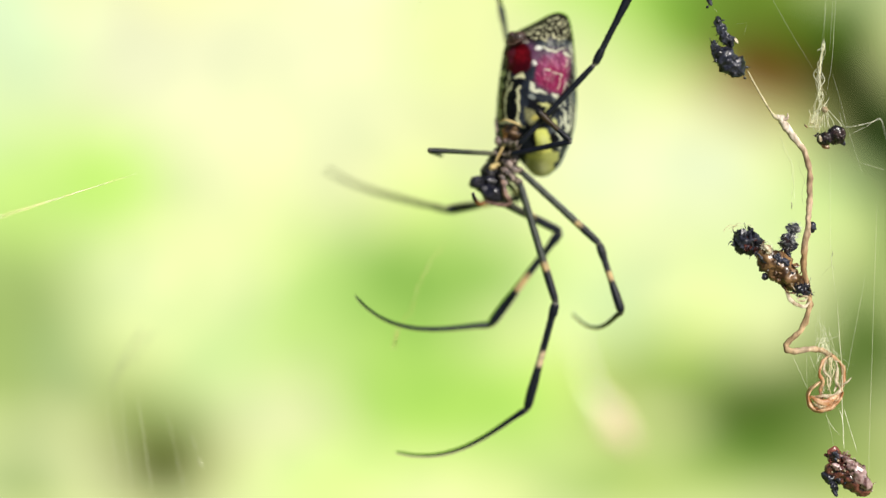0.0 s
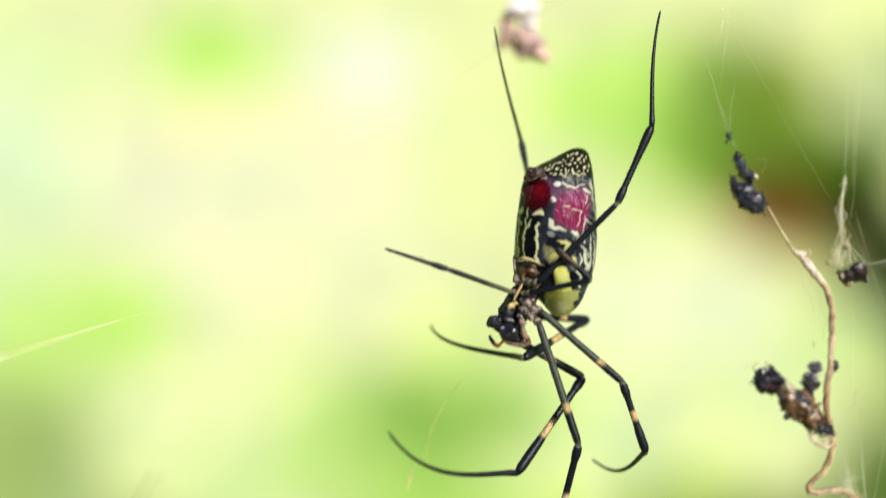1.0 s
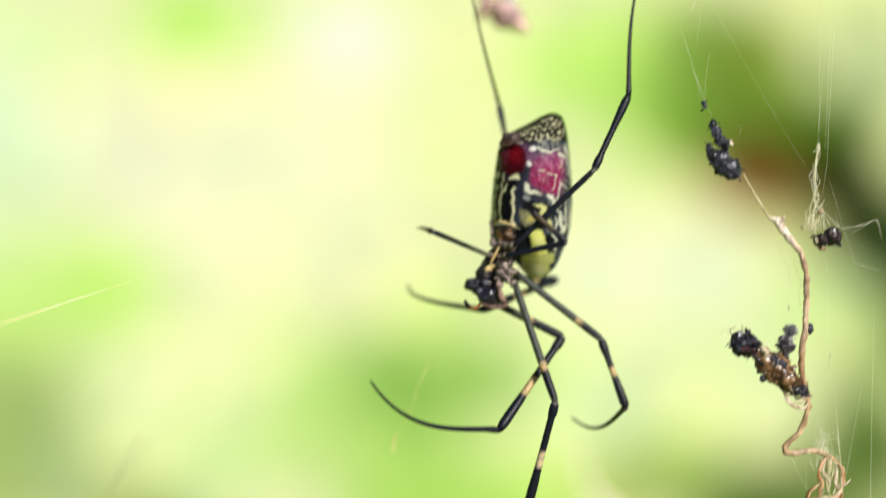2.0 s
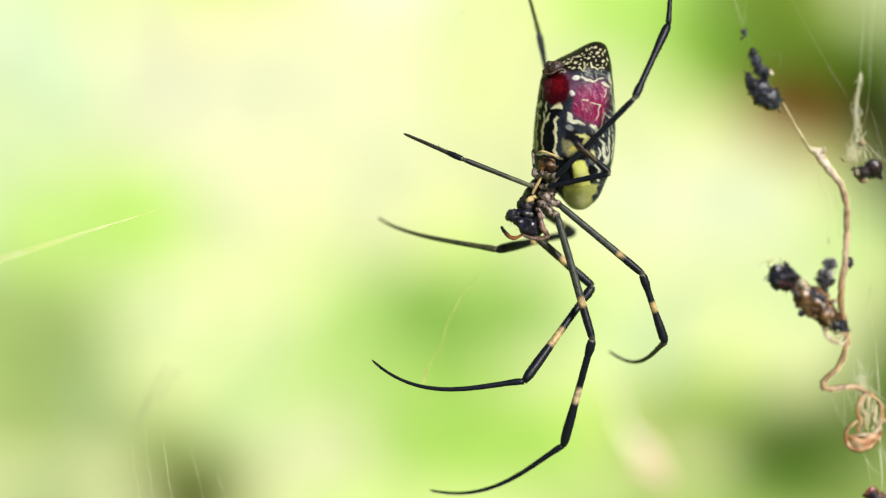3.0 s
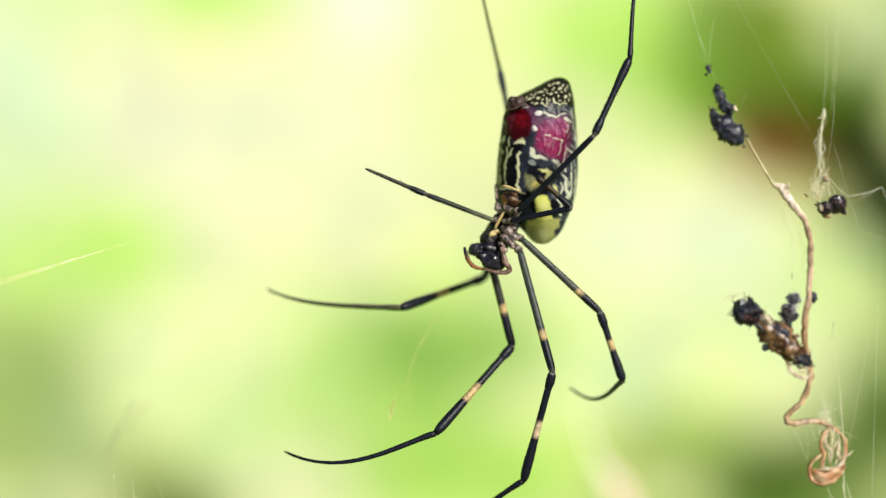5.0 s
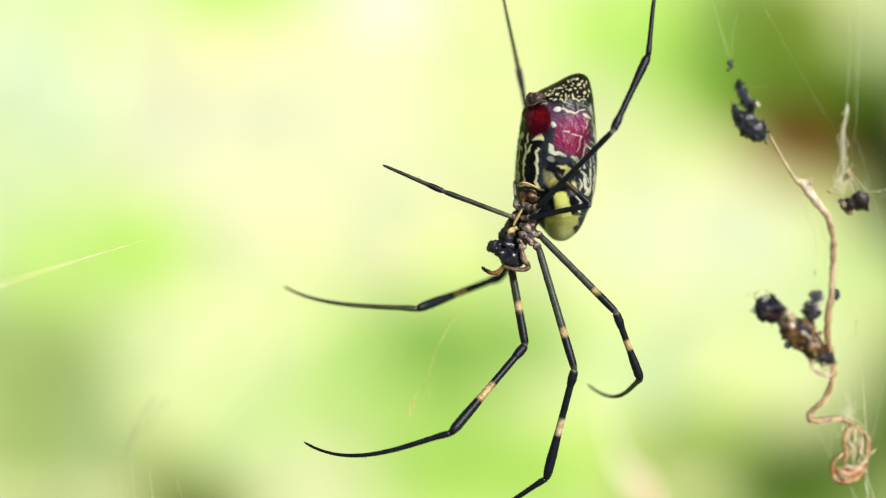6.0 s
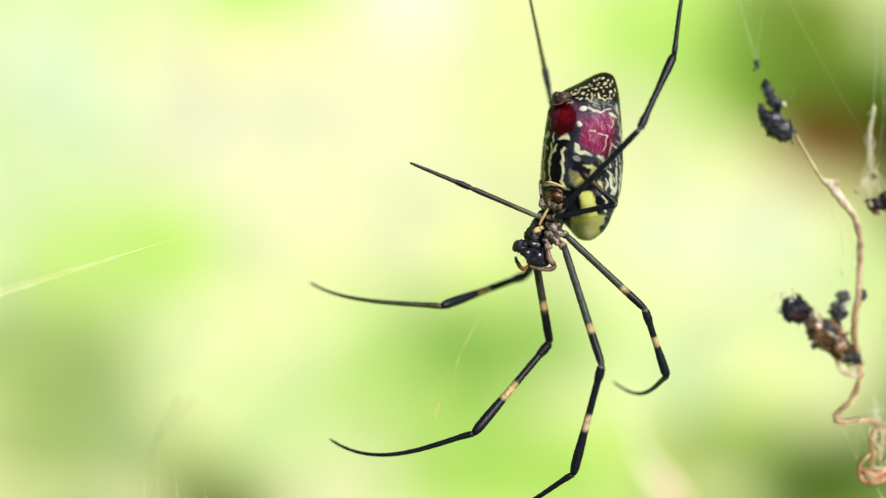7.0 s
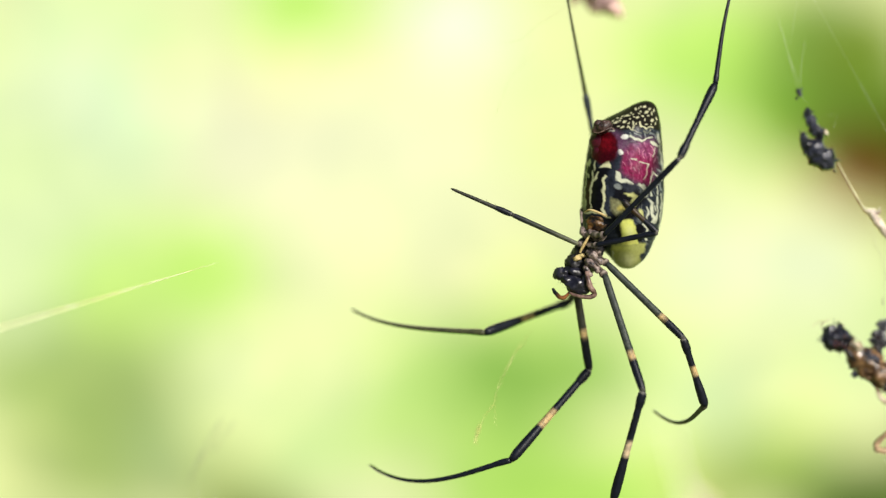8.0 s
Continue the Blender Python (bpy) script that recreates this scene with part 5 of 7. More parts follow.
curled_leg_joints += [
    (4.50, (22.60, -1.11, -6.35), (25.14, -0.63, -14.14), (19.73, 8.86, -15.38)),
    (4.76, (22.54, -1.10, -6.43), (25.11, -0.55, -14.20), (19.70, 8.95, -15.41)),
    (5.02, (22.41, -1.16, -6.57), (25.08, -0.41, -14.30), (19.69, 9.12, -15.45)),
    (5.28, (22.26, -1.23, -6.73), (25.03, -0.23, -14.39), (19.68, 9.31, -15.49)),
    (5.54, (22.13, -1.30, -6.87), (24.99, -0.10, -14.47), (19.65, 9.46, -15.52)),
    (5.80, (21.97, -2.60, -6.92), (24.86, -1.18, -14.46), (19.56, 8.41, -15.48)),
    (6.03, (21.94, -3.14, -6.83), (24.80, -1.45, -14.34), (19.50, 8.14, -15.33)),
    (6.27, (22.09, -2.00, -6.87), (24.88, -0.10, -14.35), (19.57, 9.49, -15.29)),
    (6.50, (22.12, -2.01, -6.84), (24.90, -0.12, -14.33), (19.60, 9.48, -15.24)),
]
curled_leg_joints += [
    (6.75, (22.25, -2.01, -6.71), (24.94, -0.12, -14.22), (19.53, 9.42, -15.19)),
    (7.00, (22.42, -0.77, -6.56), (25.01, 1.01, -14.13), (19.60, 10.54, -15.10)),
    (7.25, (22.37, -0.49, -6.58), (25.05, 0.89, -14.21), (19.61, 10.42, -15.16)),
    (7.50, (22.01, -4.02, -6.51), (24.77, -2.62, -14.10), (19.38, 6.93, -15.03)),
    (7.75, (22.02, -3.87, -6.55), (24.72, -2.22, -14.12), (19.44, 7.40, -15.06)),
    (8.00, (22.04, -3.69, -6.59), (24.66, -1.78, -14.12), (19.52, 7.89, -15.08)),
]
raised_leg_joints = [
    (0.00, (21.67, -4.67, 13.56), (25.83, -5.64, 21.92), (26.61, -3.52, 34.93)),
    (0.25, (21.77, -4.67, 13.44), (25.88, -5.64, 21.84), (26.74, -3.64, 34.85)),
    (0.50, (21.93, -4.68, 13.27), (25.95, -5.64, 21.72), (26.85, -3.16, 34.65)),
    (0.75, (21.92, -4.68, 13.28), (25.82, -5.64, 21.77), (26.87, -3.12, 34.69)),
    (1.00, (21.91, -4.69, 13.29), (25.78, -3.84, 21.82), (26.96, -1.46, 34.75)),
    (1.25, (22.01, -4.69, 13.18), (25.96, -3.49, 21.62), (27.16, -1.08, 34.55)),
    (1.50, (22.03, -5.13, 13.09), (26.04, -3.44, 21.41), (27.26, -0.96, 34.32)),
    (1.75, (22.13, -4.68, 13.04), (26.16, -3.19, 21.40), (27.47, -0.77, 34.31)),
    (2.00, (22.18, -4.67, 12.99), (26.20, -3.28, 21.36), (27.61, -0.88, 34.27)),
]
raised_leg_joints += [
    (2.25, (22.24, -5.29, 12.81), (26.17, -3.41, 21.13), (27.59, -1.05, 34.05)),
    (2.50, (22.02, -5.92, 12.90), (25.95, -3.85, 21.19), (27.48, -1.57, 34.10)),
    (2.75, (21.81, -6.41, 12.99), (25.72, -4.13, 21.23), (27.38, -2.01, 34.15)),
    (3.00, (21.58, -6.83, 13.07), (25.48, -4.35, 21.26), (27.28, -2.38, 34.20)),
    (3.25, (21.39, -7.12, 13.16), (25.27, -4.51, 21.31), (27.18, -2.65, 34.24)),
    (3.50, (21.39, -7.28, 13.09), (25.28, -4.61, 21.22), (27.23, -2.81, 34.14)),
    (3.75, (21.43, -7.13, 13.12), (25.33, -4.75, 21.34), (27.22, -2.95, 34.27)),
    (4.00, (21.42, -7.17, 13.11), (25.35, -5.43, 21.46), (27.13, -3.60, 34.41)),
    (4.25, (21.36, -7.59, 12.98), (25.30, -6.47, 21.44), (26.97, -4.55, 34.39)),
]
raised_leg_joints += [
    (4.50, (21.33, -7.80, 12.88), (25.27, -6.96, 21.38), (26.88, -4.99, 34.33)),
    (4.75, (21.32, -7.88, 12.86), (25.27, -6.99, 21.35), (26.91, -5.01, 34.29)),
    (5.00, (21.30, -7.94, 12.84), (25.26, -6.93, 21.31), (26.99, -4.95, 34.25)),
    (5.25, (21.29, -8.00, 12.82), (25.25, -6.81, 21.27), (27.09, -4.84, 34.19)),
    (5.50, (21.27, -8.06, 12.81), (25.24, -6.66, 21.22), (27.21, -4.69, 34.13)),
    (5.75, (21.25, -8.12, 12.81), (25.22, -6.50, 21.17), (27.33, -4.53, 34.05)),
    (6.00, (21.24, -7.98, 12.90), (25.20, -6.15, 21.23), (27.43, -4.22, 34.09)),
    (6.25, (21.31, -7.87, 12.89), (25.25, -5.84, 21.18), (27.59, -3.94, 34.03)),
    (6.50, (21.38, -7.75, 12.88), (25.30, -5.57, 21.14), (27.73, -3.68, 33.97)),
]
raised_leg_joints += [
    (6.75, (21.35, -7.66, 12.94), (25.27, -5.38, 21.18), (27.74, -3.50, 34.02)),
    (7.00, (21.34, -7.56, 13.02), (25.23, -5.25, 21.25), (27.72, -3.39, 34.08)),
    (7.25, (21.34, -7.37, 13.10), (25.27, -5.08, 21.33), (27.79, -3.25, 34.16)),
    (7.50, (21.34, -7.22, 13.18), (25.29, -4.94, 21.39), (27.86, -3.14, 34.22)),
    (7.75, (21.27, -7.57, 13.08), (25.22, -5.26, 21.29), (27.79, -3.41, 34.11)),
    (8.00, (21.21, -7.87, 12.99), (25.16, -5.54, 21.20), (27.73, -3.64, 34.01)),
]
back_leg_joints = [
    (0.00, (12.93, 8.53, 14.70), (11.65, 7.88, 21.04), (8.44, 5.09, 33.86)),
    (0.25, (12.94, 8.52, 14.71), (11.63, 7.61, 21.01), (8.42, 4.44, 33.73)),
    (0.50, (13.02, 8.53, 14.71), (11.71, 7.36, 20.96), (8.47, 3.84, 33.59)),
    (0.75, (13.14, 8.48, 14.73), (11.83, 7.04, 20.93), (8.64, 3.35, 33.51)),
    (1.00, (13.23, 8.48, 14.72), (11.93, 6.76, 20.86), (8.77, 2.90, 33.40)),
    (1.25, (13.36, 8.41, 14.75), (12.05, 6.80, 20.91), (8.77, 2.53, 33.29)),
    (1.50, (13.41, 8.32, 14.78), (12.10, 6.78, 20.96), (8.71, 2.14, 33.18)),
    (1.75, (13.42, 8.28, 14.79), (12.14, 6.97, 21.03), (8.84, 2.89, 33.47)),
    (2.00, (13.44, 8.19, 14.83), (12.19, 7.09, 21.12), (8.96, 3.61, 33.75)),
]
back_leg_joints += [
    (2.25, (13.49, 8.74, 14.60), (12.23, 7.69, 20.89), (8.97, 4.35, 33.56)),
    (2.50, (13.36, 8.55, 14.69), (12.10, 7.36, 20.95), (8.85, 3.90, 33.58)),
    (2.75, (13.25, 8.36, 14.77), (11.96, 7.02, 21.00), (8.73, 3.44, 33.60)),
    (3.00, (13.12, 8.17, 14.85), (11.82, 6.66, 21.04), (8.62, 2.97, 33.62)),
    (3.25, (13.01, 7.93, 14.93), (11.70, 6.31, 21.10), (8.50, 2.51, 33.65)),
    (3.50, (13.06, 8.10, 14.88), (11.74, 6.45, 21.03), (8.56, 2.66, 33.59)),
    (3.75, (13.04, 8.04, 14.90), (11.72, 6.43, 21.06), (8.56, 2.68, 33.64)),
    (4.00, (12.97, 8.09, 14.88), (11.65, 6.57, 21.07), (8.56, 2.96, 33.70)),
    (4.25, (12.88, 8.38, 14.77), (11.57, 6.99, 20.98), (8.53, 3.56, 33.68)),
]
back_leg_joints += [
    (4.50, (12.86, 8.57, 14.69), (11.54, 7.23, 20.91), (8.53, 3.91, 33.65)),
    (4.75, (12.85, 8.60, 14.68), (11.53, 7.26, 20.90), (8.55, 3.92, 33.63)),
    (5.00, (12.84, 8.64, 14.65), (11.54, 7.27, 20.87), (8.57, 3.88, 33.61)),
    (5.25, (12.83, 8.70, 14.63), (11.53, 7.28, 20.84), (8.61, 3.81, 33.56)),
    (5.50, (12.81, 8.75, 14.61), (11.52, 7.29, 20.81), (8.65, 3.72, 33.50)),
    (5.75, (12.80, 8.81, 14.58), (11.52, 7.30, 20.77), (8.69, 3.61, 33.44)),
    (6.00, (12.76, 8.70, 14.63), (11.48, 7.11, 20.80), (8.68, 3.29, 33.44)),
    (6.25, (12.83, 8.83, 14.58), (11.54, 7.19, 20.73), (8.76, 3.28, 33.35)),
    (6.50, (12.89, 8.93, 14.53), (11.60, 7.27, 20.67), (8.84, 3.29, 33.28)),
]
back_leg_joints += [
    (6.75, (12.85, 8.86, 14.56), (11.56, 7.15, 20.70), (8.80, 3.10, 33.27)),
    (7.00, (12.82, 8.77, 14.60), (11.53, 7.05, 20.72), (8.76, 2.95, 33.29)),
    (7.25, (12.80, 8.53, 14.70), (11.53, 6.79, 20.83), (8.81, 2.64, 33.39)),
    (7.50, (12.79, 8.31, 14.80), (11.54, 6.55, 20.92), (8.86, 2.34, 33.47)),
    (7.75, (12.75, 8.49, 14.72), (11.50, 6.74, 20.85), (8.82, 2.58, 33.41)),
    (8.00, (12.72, 8.66, 14.65), (11.47, 6.93, 20.78), (8.79, 2.79, 33.36)),
]
palp_joints = [
    (0.00, (8.02, -4.21, -0.86)),
    (0.20, (9.30, -4.59, -0.99)),
    (0.50, (8.86, -4.64, -1.63)),
    (0.70, (9.07, -4.67, -1.70)),
    (1.00, (7.95, -4.25, -1.15)),
    (1.20, (7.90, -4.10, -0.75)),
    (1.30, (7.21, -3.76, -1.36)),
    (1.50, (7.13, -3.05, -0.18)),
    (1.70, (6.69, -2.99, -1.04)),
]
palp_joints += [
    (1.80, (6.59, -2.95, -1.43)),
    (2.00, (7.68, -4.14, -1.42)),
    (2.20, (7.39, -3.49, -0.33)),
    (3.30, (7.18, -3.63, -1.00)),
    (3.50, (7.12, -3.34, -0.54)),
    (4.50, (7.33, -1.35, 0.70)),
    (5.80, (7.20, -3.70, -1.14)),
    (6.00, (7.18, -3.76, -1.94)),
    (6.50, (7.85, -4.07, -0.77)),
]
palp_joints += [
    (7.00, (8.01, -4.19, -0.84)),
    (7.50, (7.53, -4.04, -1.43)),
    (8.00, (7.67, -4.11, -1.31)),
]


FEELING, FAR, NEAR, LONG, CURLED = (feeler_joints, far_leg_joints, front_leg_joints, long_leg_joints, curled_leg_joints)
RAISED, BACK = raised_leg_joints, back_leg_joints
feeling_leg = leg("slim olive leg stretched sideways", (11.40, 0.00, 3.95), (10.53, -1.50, 3.61), FEELING[-1][1:], (8.0, 7.4), thick=0.62, shin=[(0, 0.40), (0.1, 0.50), (0.3, 0.40), (0.7, 0.34), (0.95, 0.26), (1, 0.1)],
                  femur_tones=[(0, (0.15, 0.15, 0.09)), (0.25, (0.085, 0.095, 0.055)), (0.45, (0.012, 0.016, 0.012)), (0.55, (0.045, 0.055, 0.036)), (1, INK)],
                  tibia_tones=[(0, INK), (0.05, (0.03, 0.032, 0.03)), (1, (0.03, 0.03, 0.02))])
far_leg = leg("long banded leg feeling forward", (11.47, 2.00, 1.95), (11.63, 3.00, 1.01), FAR[-1][1:], (9.5, 13.0, 16.8), foot_tone=(0.07, 0.075, 0.035),
              femur_tones=ringed(0.6, BAND, 0.06, INK), tibia_tones=ringed(0.52, BAND, 0.08, INK), thick=0.95)
near_leg = leg("long black leg with orange bands", (10.74, 1.00, 0.06), (10.41, 0.50, -1.32), NEAR[-1][1:], (9.5, 13.6, 17.3), sag=0.135,
               femur_tones=ringed(0.55, BAND, 0.06, (0.04, 0.042, 0.03), (0.04, 0.042, 0.03)), tibia_tones=ringed(0.54, BAND, 0.085, INK), thick=0.98)
long_leg = leg("long banded leg, olive, black and yellow", (12.20, -0.20, 1.63), (13.48, -1.60, 0.22), LONG[-1][1:], (14.1, 12.8, 16.3), thick=0.94,
               femur_tones=ringed(0.70, BAND, 0.035, OLIVE, OLIVE), tibia_tones=ringed(0.52, PALE_BAND, 0.085, INK))
curled_leg = leg("long banded leg with a curled foot", (12.40, -0.20, 2.57), (13.72, -1.20, 1.52), CURLED[-1][1:], (12.0, 8.2, 11.0), thick=0.88, sag=0.16,
                 femur_tones=ringed(0.72, BAND, 0.04, OLIVE, OLIVE), tibia_tones=ringed(0.48, BAND, 0.075, INK), foot_tone=(0.07, 0.07, 0.05))
raised_leg = leg("long black leg held straight up", (12.09, -1.60, 4.67), (13.28, -3.60, 4.64), RAISED[-1][1:], (12.3, 9.4, 13.2), thick=0.85, sag=-0.03, slim=0.82)
back_leg = leg("slim grey leg reaching up behind the abdomen", (12.67, 2.00, 5.61), (12.98, 5.00, 6.43), BACK[-1][1:], (9.0, 6.5, 13.5), thick=0.66, sag=-0.02,
               foot_tone=(0.10, 0.11, 0.04), tibia_tones=[(0, (0.05, 0.058, 0.068)), (1, (0.05, 0.058, 0.068))])


def mouth_feeler():
    """The short feeler that swings beside the jaws."""
    bm = bmesh.new()
    layer = bm.verts.layers.float_color.new("pattern")
    line = spline([Vector(p) * MM for p in ((0, 0, 0), (0.55, 0, 0.7), (0.7, 0, 1.7), (0.35, 0, 2.7), (0, 0, 3.3))], 6)
    n = len(line)
    for i, ring in enumerate(tube(bm, line, [MM * (0.15 + 0.10 * math.sin(3.1 * k / n) - 0.06 * (k == n - 1)) for k in range(n)], 10, 0.3, 2200)):
        for v in ring:
            v[layer] = (*over((0.26, 0.10, 0.035), INK, min(1, max(0, (i / n - 0.5) * 5))), 1)
    base = mm((9.48, -1.40, -1.81))
    ob = part("mouth_feeler", bm, LEG, spider, "short orange and black mouth feeler")
    return base, ob


feeler_base, feeler = mouth_feeler()
# ---- the dead stalk and the old prey hung in the web ----

CREAM_TIP, KNEE, TAN, JOINT, PINK_TAN, UMBER, FAWN = (0.80, 0.72, 0.48), (0.88, 0.76, 0.68), (0.74, 0.57, 0.42), (0.16, 0.09, 0.055), (0.70, 0.50, 0.36), (0.44, 0.28, 0.15), (0.58, 0.41, 0.25)


def dry_stalk():
    """A bent dry stalk, pale at its thin tip and knee, dark at the bend, browner below."""
    points = [(37.69, -11.00, 12.25), (39.08, -11.00, 9.76), (40.47, -11.00, 7.51), (41.46, -11.00, 6.87), (42.55, -11.00, 5.24), (43.89, -11.00, 3.61),
              (44.54, -11.00, 1.50), (44.56, -11.00, -1.29), (44.39, -11.00, -4.69), (43.97, -11.00, -7.78), (44.06, -11.00, -10.27), (44.53, -11.00, -12.13), (44.56, -11.00, -13.87),
              (43.78, -11.00, -15.97), (42.58, -11.00, -17.19), (42.01, -11.00, -17.92), (42.57, -11.00, -18.43), (44.25, -11.00, -18.27), (45.93, -11.00, -18.43), (46.91, -11.00, -19.01)]
    radii = [0.07, 0.09, 0.12, 0.46, 0.38, 0.30, 0.30, 0.32, 0.35, 0.35, 0.32, 0.34, 0.34, 0.32, 0.31, 0.33, 0.36, 0.33, 0.32, 0.3]
    tones = [CREAM_TIP, CREAM_TIP, CREAM_TIP, KNEE, KNEE, TAN, PINK_TAN, PINK_TAN, TAN, UMBER, UMBER, UMBER, FAWN, FAWN, FAWN, FAWN, FAWN, TAN, FAWN, FAWN]
    home = mm(points[0])
    steps = 14
    line = spline([mm(p) - home for p in points], steps)
    at = np.linspace(0, len(points) - 1, len(line))
    r = np.interp(at, range(len(radii)), radii)
    bm = bmesh.new()
    layer = bm.verts.layers.float_color.new("pattern")
    for k, ring in zip(at, tube(bm, line, [q * MM for q in r], 14, 0.55, 1500)):
        c = np.array([np.interp(k, range(len(tones)), [t[n] for t in tones]) for n in range(3)])
        c = over(c, JOINT, 0.85 * math.exp(-((k - 5.6) / 0.22) ** 2) + 0.4 * math.exp(-((k - 15.2) / 0.3) ** 2))
        for v in ring:
            f = 1 + 0.5 * noise.noise(v.co * 1400)
            v[layer] = (*(c * f), 1)
    ob = part("dry_stalk", bm, BARK, None, "thin bent brown dry plant stalk, pale-tipped, in the web", at=home)
    return tagged(ob, category="stalk")


stalk = dry_stalk()


def husk(bm, a, b, r, rough, rnd, blunt=0.45, sides=22, flat=0.8):
    """A crumpled elongated husk from a to b: folded lengthwise, dented across."""
    n = 26
    off = Vector((rnd.random(), rnd.random(), rnd.random())) * 40
    d = b - a
    ln = max(d.length, 1e-6)
    z = d / ln
    u = (Vector((0, -1, 0)) - z * -z.y).normalized()
    v = z.cross(u)
    rings = []
    for i in range(n + 1):
        s = i / n
        c = a - z * r * 0.6 + z * (ln + 1.2 * r) * s
        env = max(0.04, math.sin(math.pi * min(1, max(0, s))) ** blunt) * r
        ring = []
        for k in range(sides):
            t = 2 * math.pi * k / sides
            w = v * math.cos(t) + u * math.sin(t) * flat
            q = w * env + c
            f = 1 + rough * (1.1 * noise.noise(q * 1300 + off) + 0.6 * noise.noise(q * 3000 + off) + 0.25 * noise.noise(q * 7000 + off))
            f += rough * 0.25 * math.sin(5 * t + 6 * noise.noise(c * 900 + off))
            ring.append(bm.verts.new(c + w * env * f))
        rings.append(ring)
    for p, q in zip(rings, rings[1:]):
        for k in range(sides):
            bm.faces.new((p[k], p[(k + 1) % sides], q[(k + 1) % sides], q[k]))
    bm.faces.new(list(reversed(rings[0])))
    bm.faces.new(rings[-1])


def limb(bm, p, w, length, r, rnd):
    """A bent thin insect leg or fibre."""
    bend = Vector((rnd.gauss(0, 1), rnd.gauss(0, 1), rnd.gauss(0, 1))) * 0.35
    pts = [p, p + (w + bend * 0.3) * length * 0.5, p + (w + bend) * length]
    line = spline(pts, 4)
    tube(bm, line, [r * (1 - 0.75 * i / len(line)) for i in range(len(line))], 5)


def remains(name, label, home, clusters, category="prey remains"):
    """Old prey: crumpled husks with broken limbs and fibres, each a part of its own."""
    home = mm(home)
    thing = empty(name, home, label, category, "old prey in the web")
    rnd = random.Random(label)
    for pname, mat, start, end, r, rough, limbs, reach in clusters:
        a, b = mm(start) - home, mm(end) - home
        bm = bmesh.new()
        husk(bm, a, b, r * MM, rough, rnd)
        for i in range(limbs):
            w = Vector((rnd.gauss(0, 1), rnd.gauss(0, 0.7), rnd.gauss(0, 1))).normalized()
            p = a.lerp(b, rnd.random() * 1.1 - 0.05) + w * r * 0.7 * MM
            limb(bm, p, w, reach * (0.4 + 0.8 * rnd.random()) * MM, (0.05 + 0.06 * rnd.random()) * MM, rnd)
            if rnd.random() < 0.5:
                lump(bm, p + w * 0.25 * MM, Vector((0.16, 0.14, 0.12)) * (0.6 + rnd.random()) * MM, 0.5, 2.0, (rnd.random() * 360, rnd.random() * 360, 0), 1)
        part(pname, bm, mat, thing, smooth=True)
    return thing


def fibres(thing, name, mat, start, end, spread, count, r, seed):
    """Loose lengthwise fibres over a husk."""
    rnd = random.Random(seed)
    home = Vector(thing.location)
    a, b = mm(start) - home, mm(end) - home
    bm = bmesh.new()
    for _ in range(count):
        s0, s1 = sorted((rnd.random() * 1.1 - 0.05, rnd.random() * 1.1 - 0.05))
        j = lambda: Vector((rnd.gauss(0, 1), rnd.gauss(0, 0.6) - 0.7, rnd.gauss(0, 1))) * spread * MM
        line = spline([a.lerp(b, s0) + j(), a.lerp(b, (s0 + s1) / 2) + j(), a.lerp(b, s1) + j()], 5)
        tube(bm, line, [r * MM * (0.5 + rnd.random())] * len(line), 5)
    return tagged(part(name, bm, mat, thing), kind="stuff")


remains("prey_remains", "charred black insect husk stuck on the tip of the stalk", (35.61, -11.00, 14.01), [
    ("husk", BLACK, (34.43, -11.00, 17.98), (34.96, -11.00, 16.12), 0.46, 0.7, 9, 0.5),
    ("husk", BLACK, (35.03, -11.00, 16.37), (35.87, -11.00, 15.00), 0.55, 0.7, 8, 0.5),
    ("husk", BLACK, (34.02, -11.00, 15.40), (34.36, -11.00, 13.29), 0.42, 0.8, 12, 0.6),
    ("husk", BLACK, (34.62, -11.00, 14.03), (36.82, -11.00, 12.27), 1.15, 0.45, 20, 0.7),
    ("crumb", BLACK, (33.41, -11.00, 20.10), (33.65, -11.00, 19.48), 0.28, 0.6, 3, 0.3),
    ("flake", PALE, (36.28, -11.30, 15.72), (36.52, -11.30, 15.28), 0.2, 0.8, 0, 0.3)])
beetle = remains("prey_remains", "small shiny black beetle wrapped under a silk tuft", (46.77, -11.00, 4.99), [
    ("body", BEETLE, (45.77, -11.00, 4.82), (46.52, -11.00, 4.68), 0.75, 0.5, 9, 0.5),
    ("body", BEETLE, (47.02, -11.00, 4.80), (48.02, -11.00, 5.64), 0.85, 0.5, 12, 0.6),
    ("leg", BLACK, (48.19, -11.00, 4.53), (48.37, -11.00, 4.22), 0.25, 0.5, 2, 0.3),
    ("leg", BROWN, (43.99, -11.00, 6.36), (44.30, -11.00, 6.04), 0.09, 0.4, 0, 0.3),
    ("wing_case", PALE, (45.54, -11.70, 5.06), (45.66, -11.70, 4.56), 0.17, 0.4, 0, 0.3),
    ("belly", BROWN, (46.01, -11.00, 4.07), (46.63, -11.00, 3.87), 0.26, 0.4, 0, 0.3)])
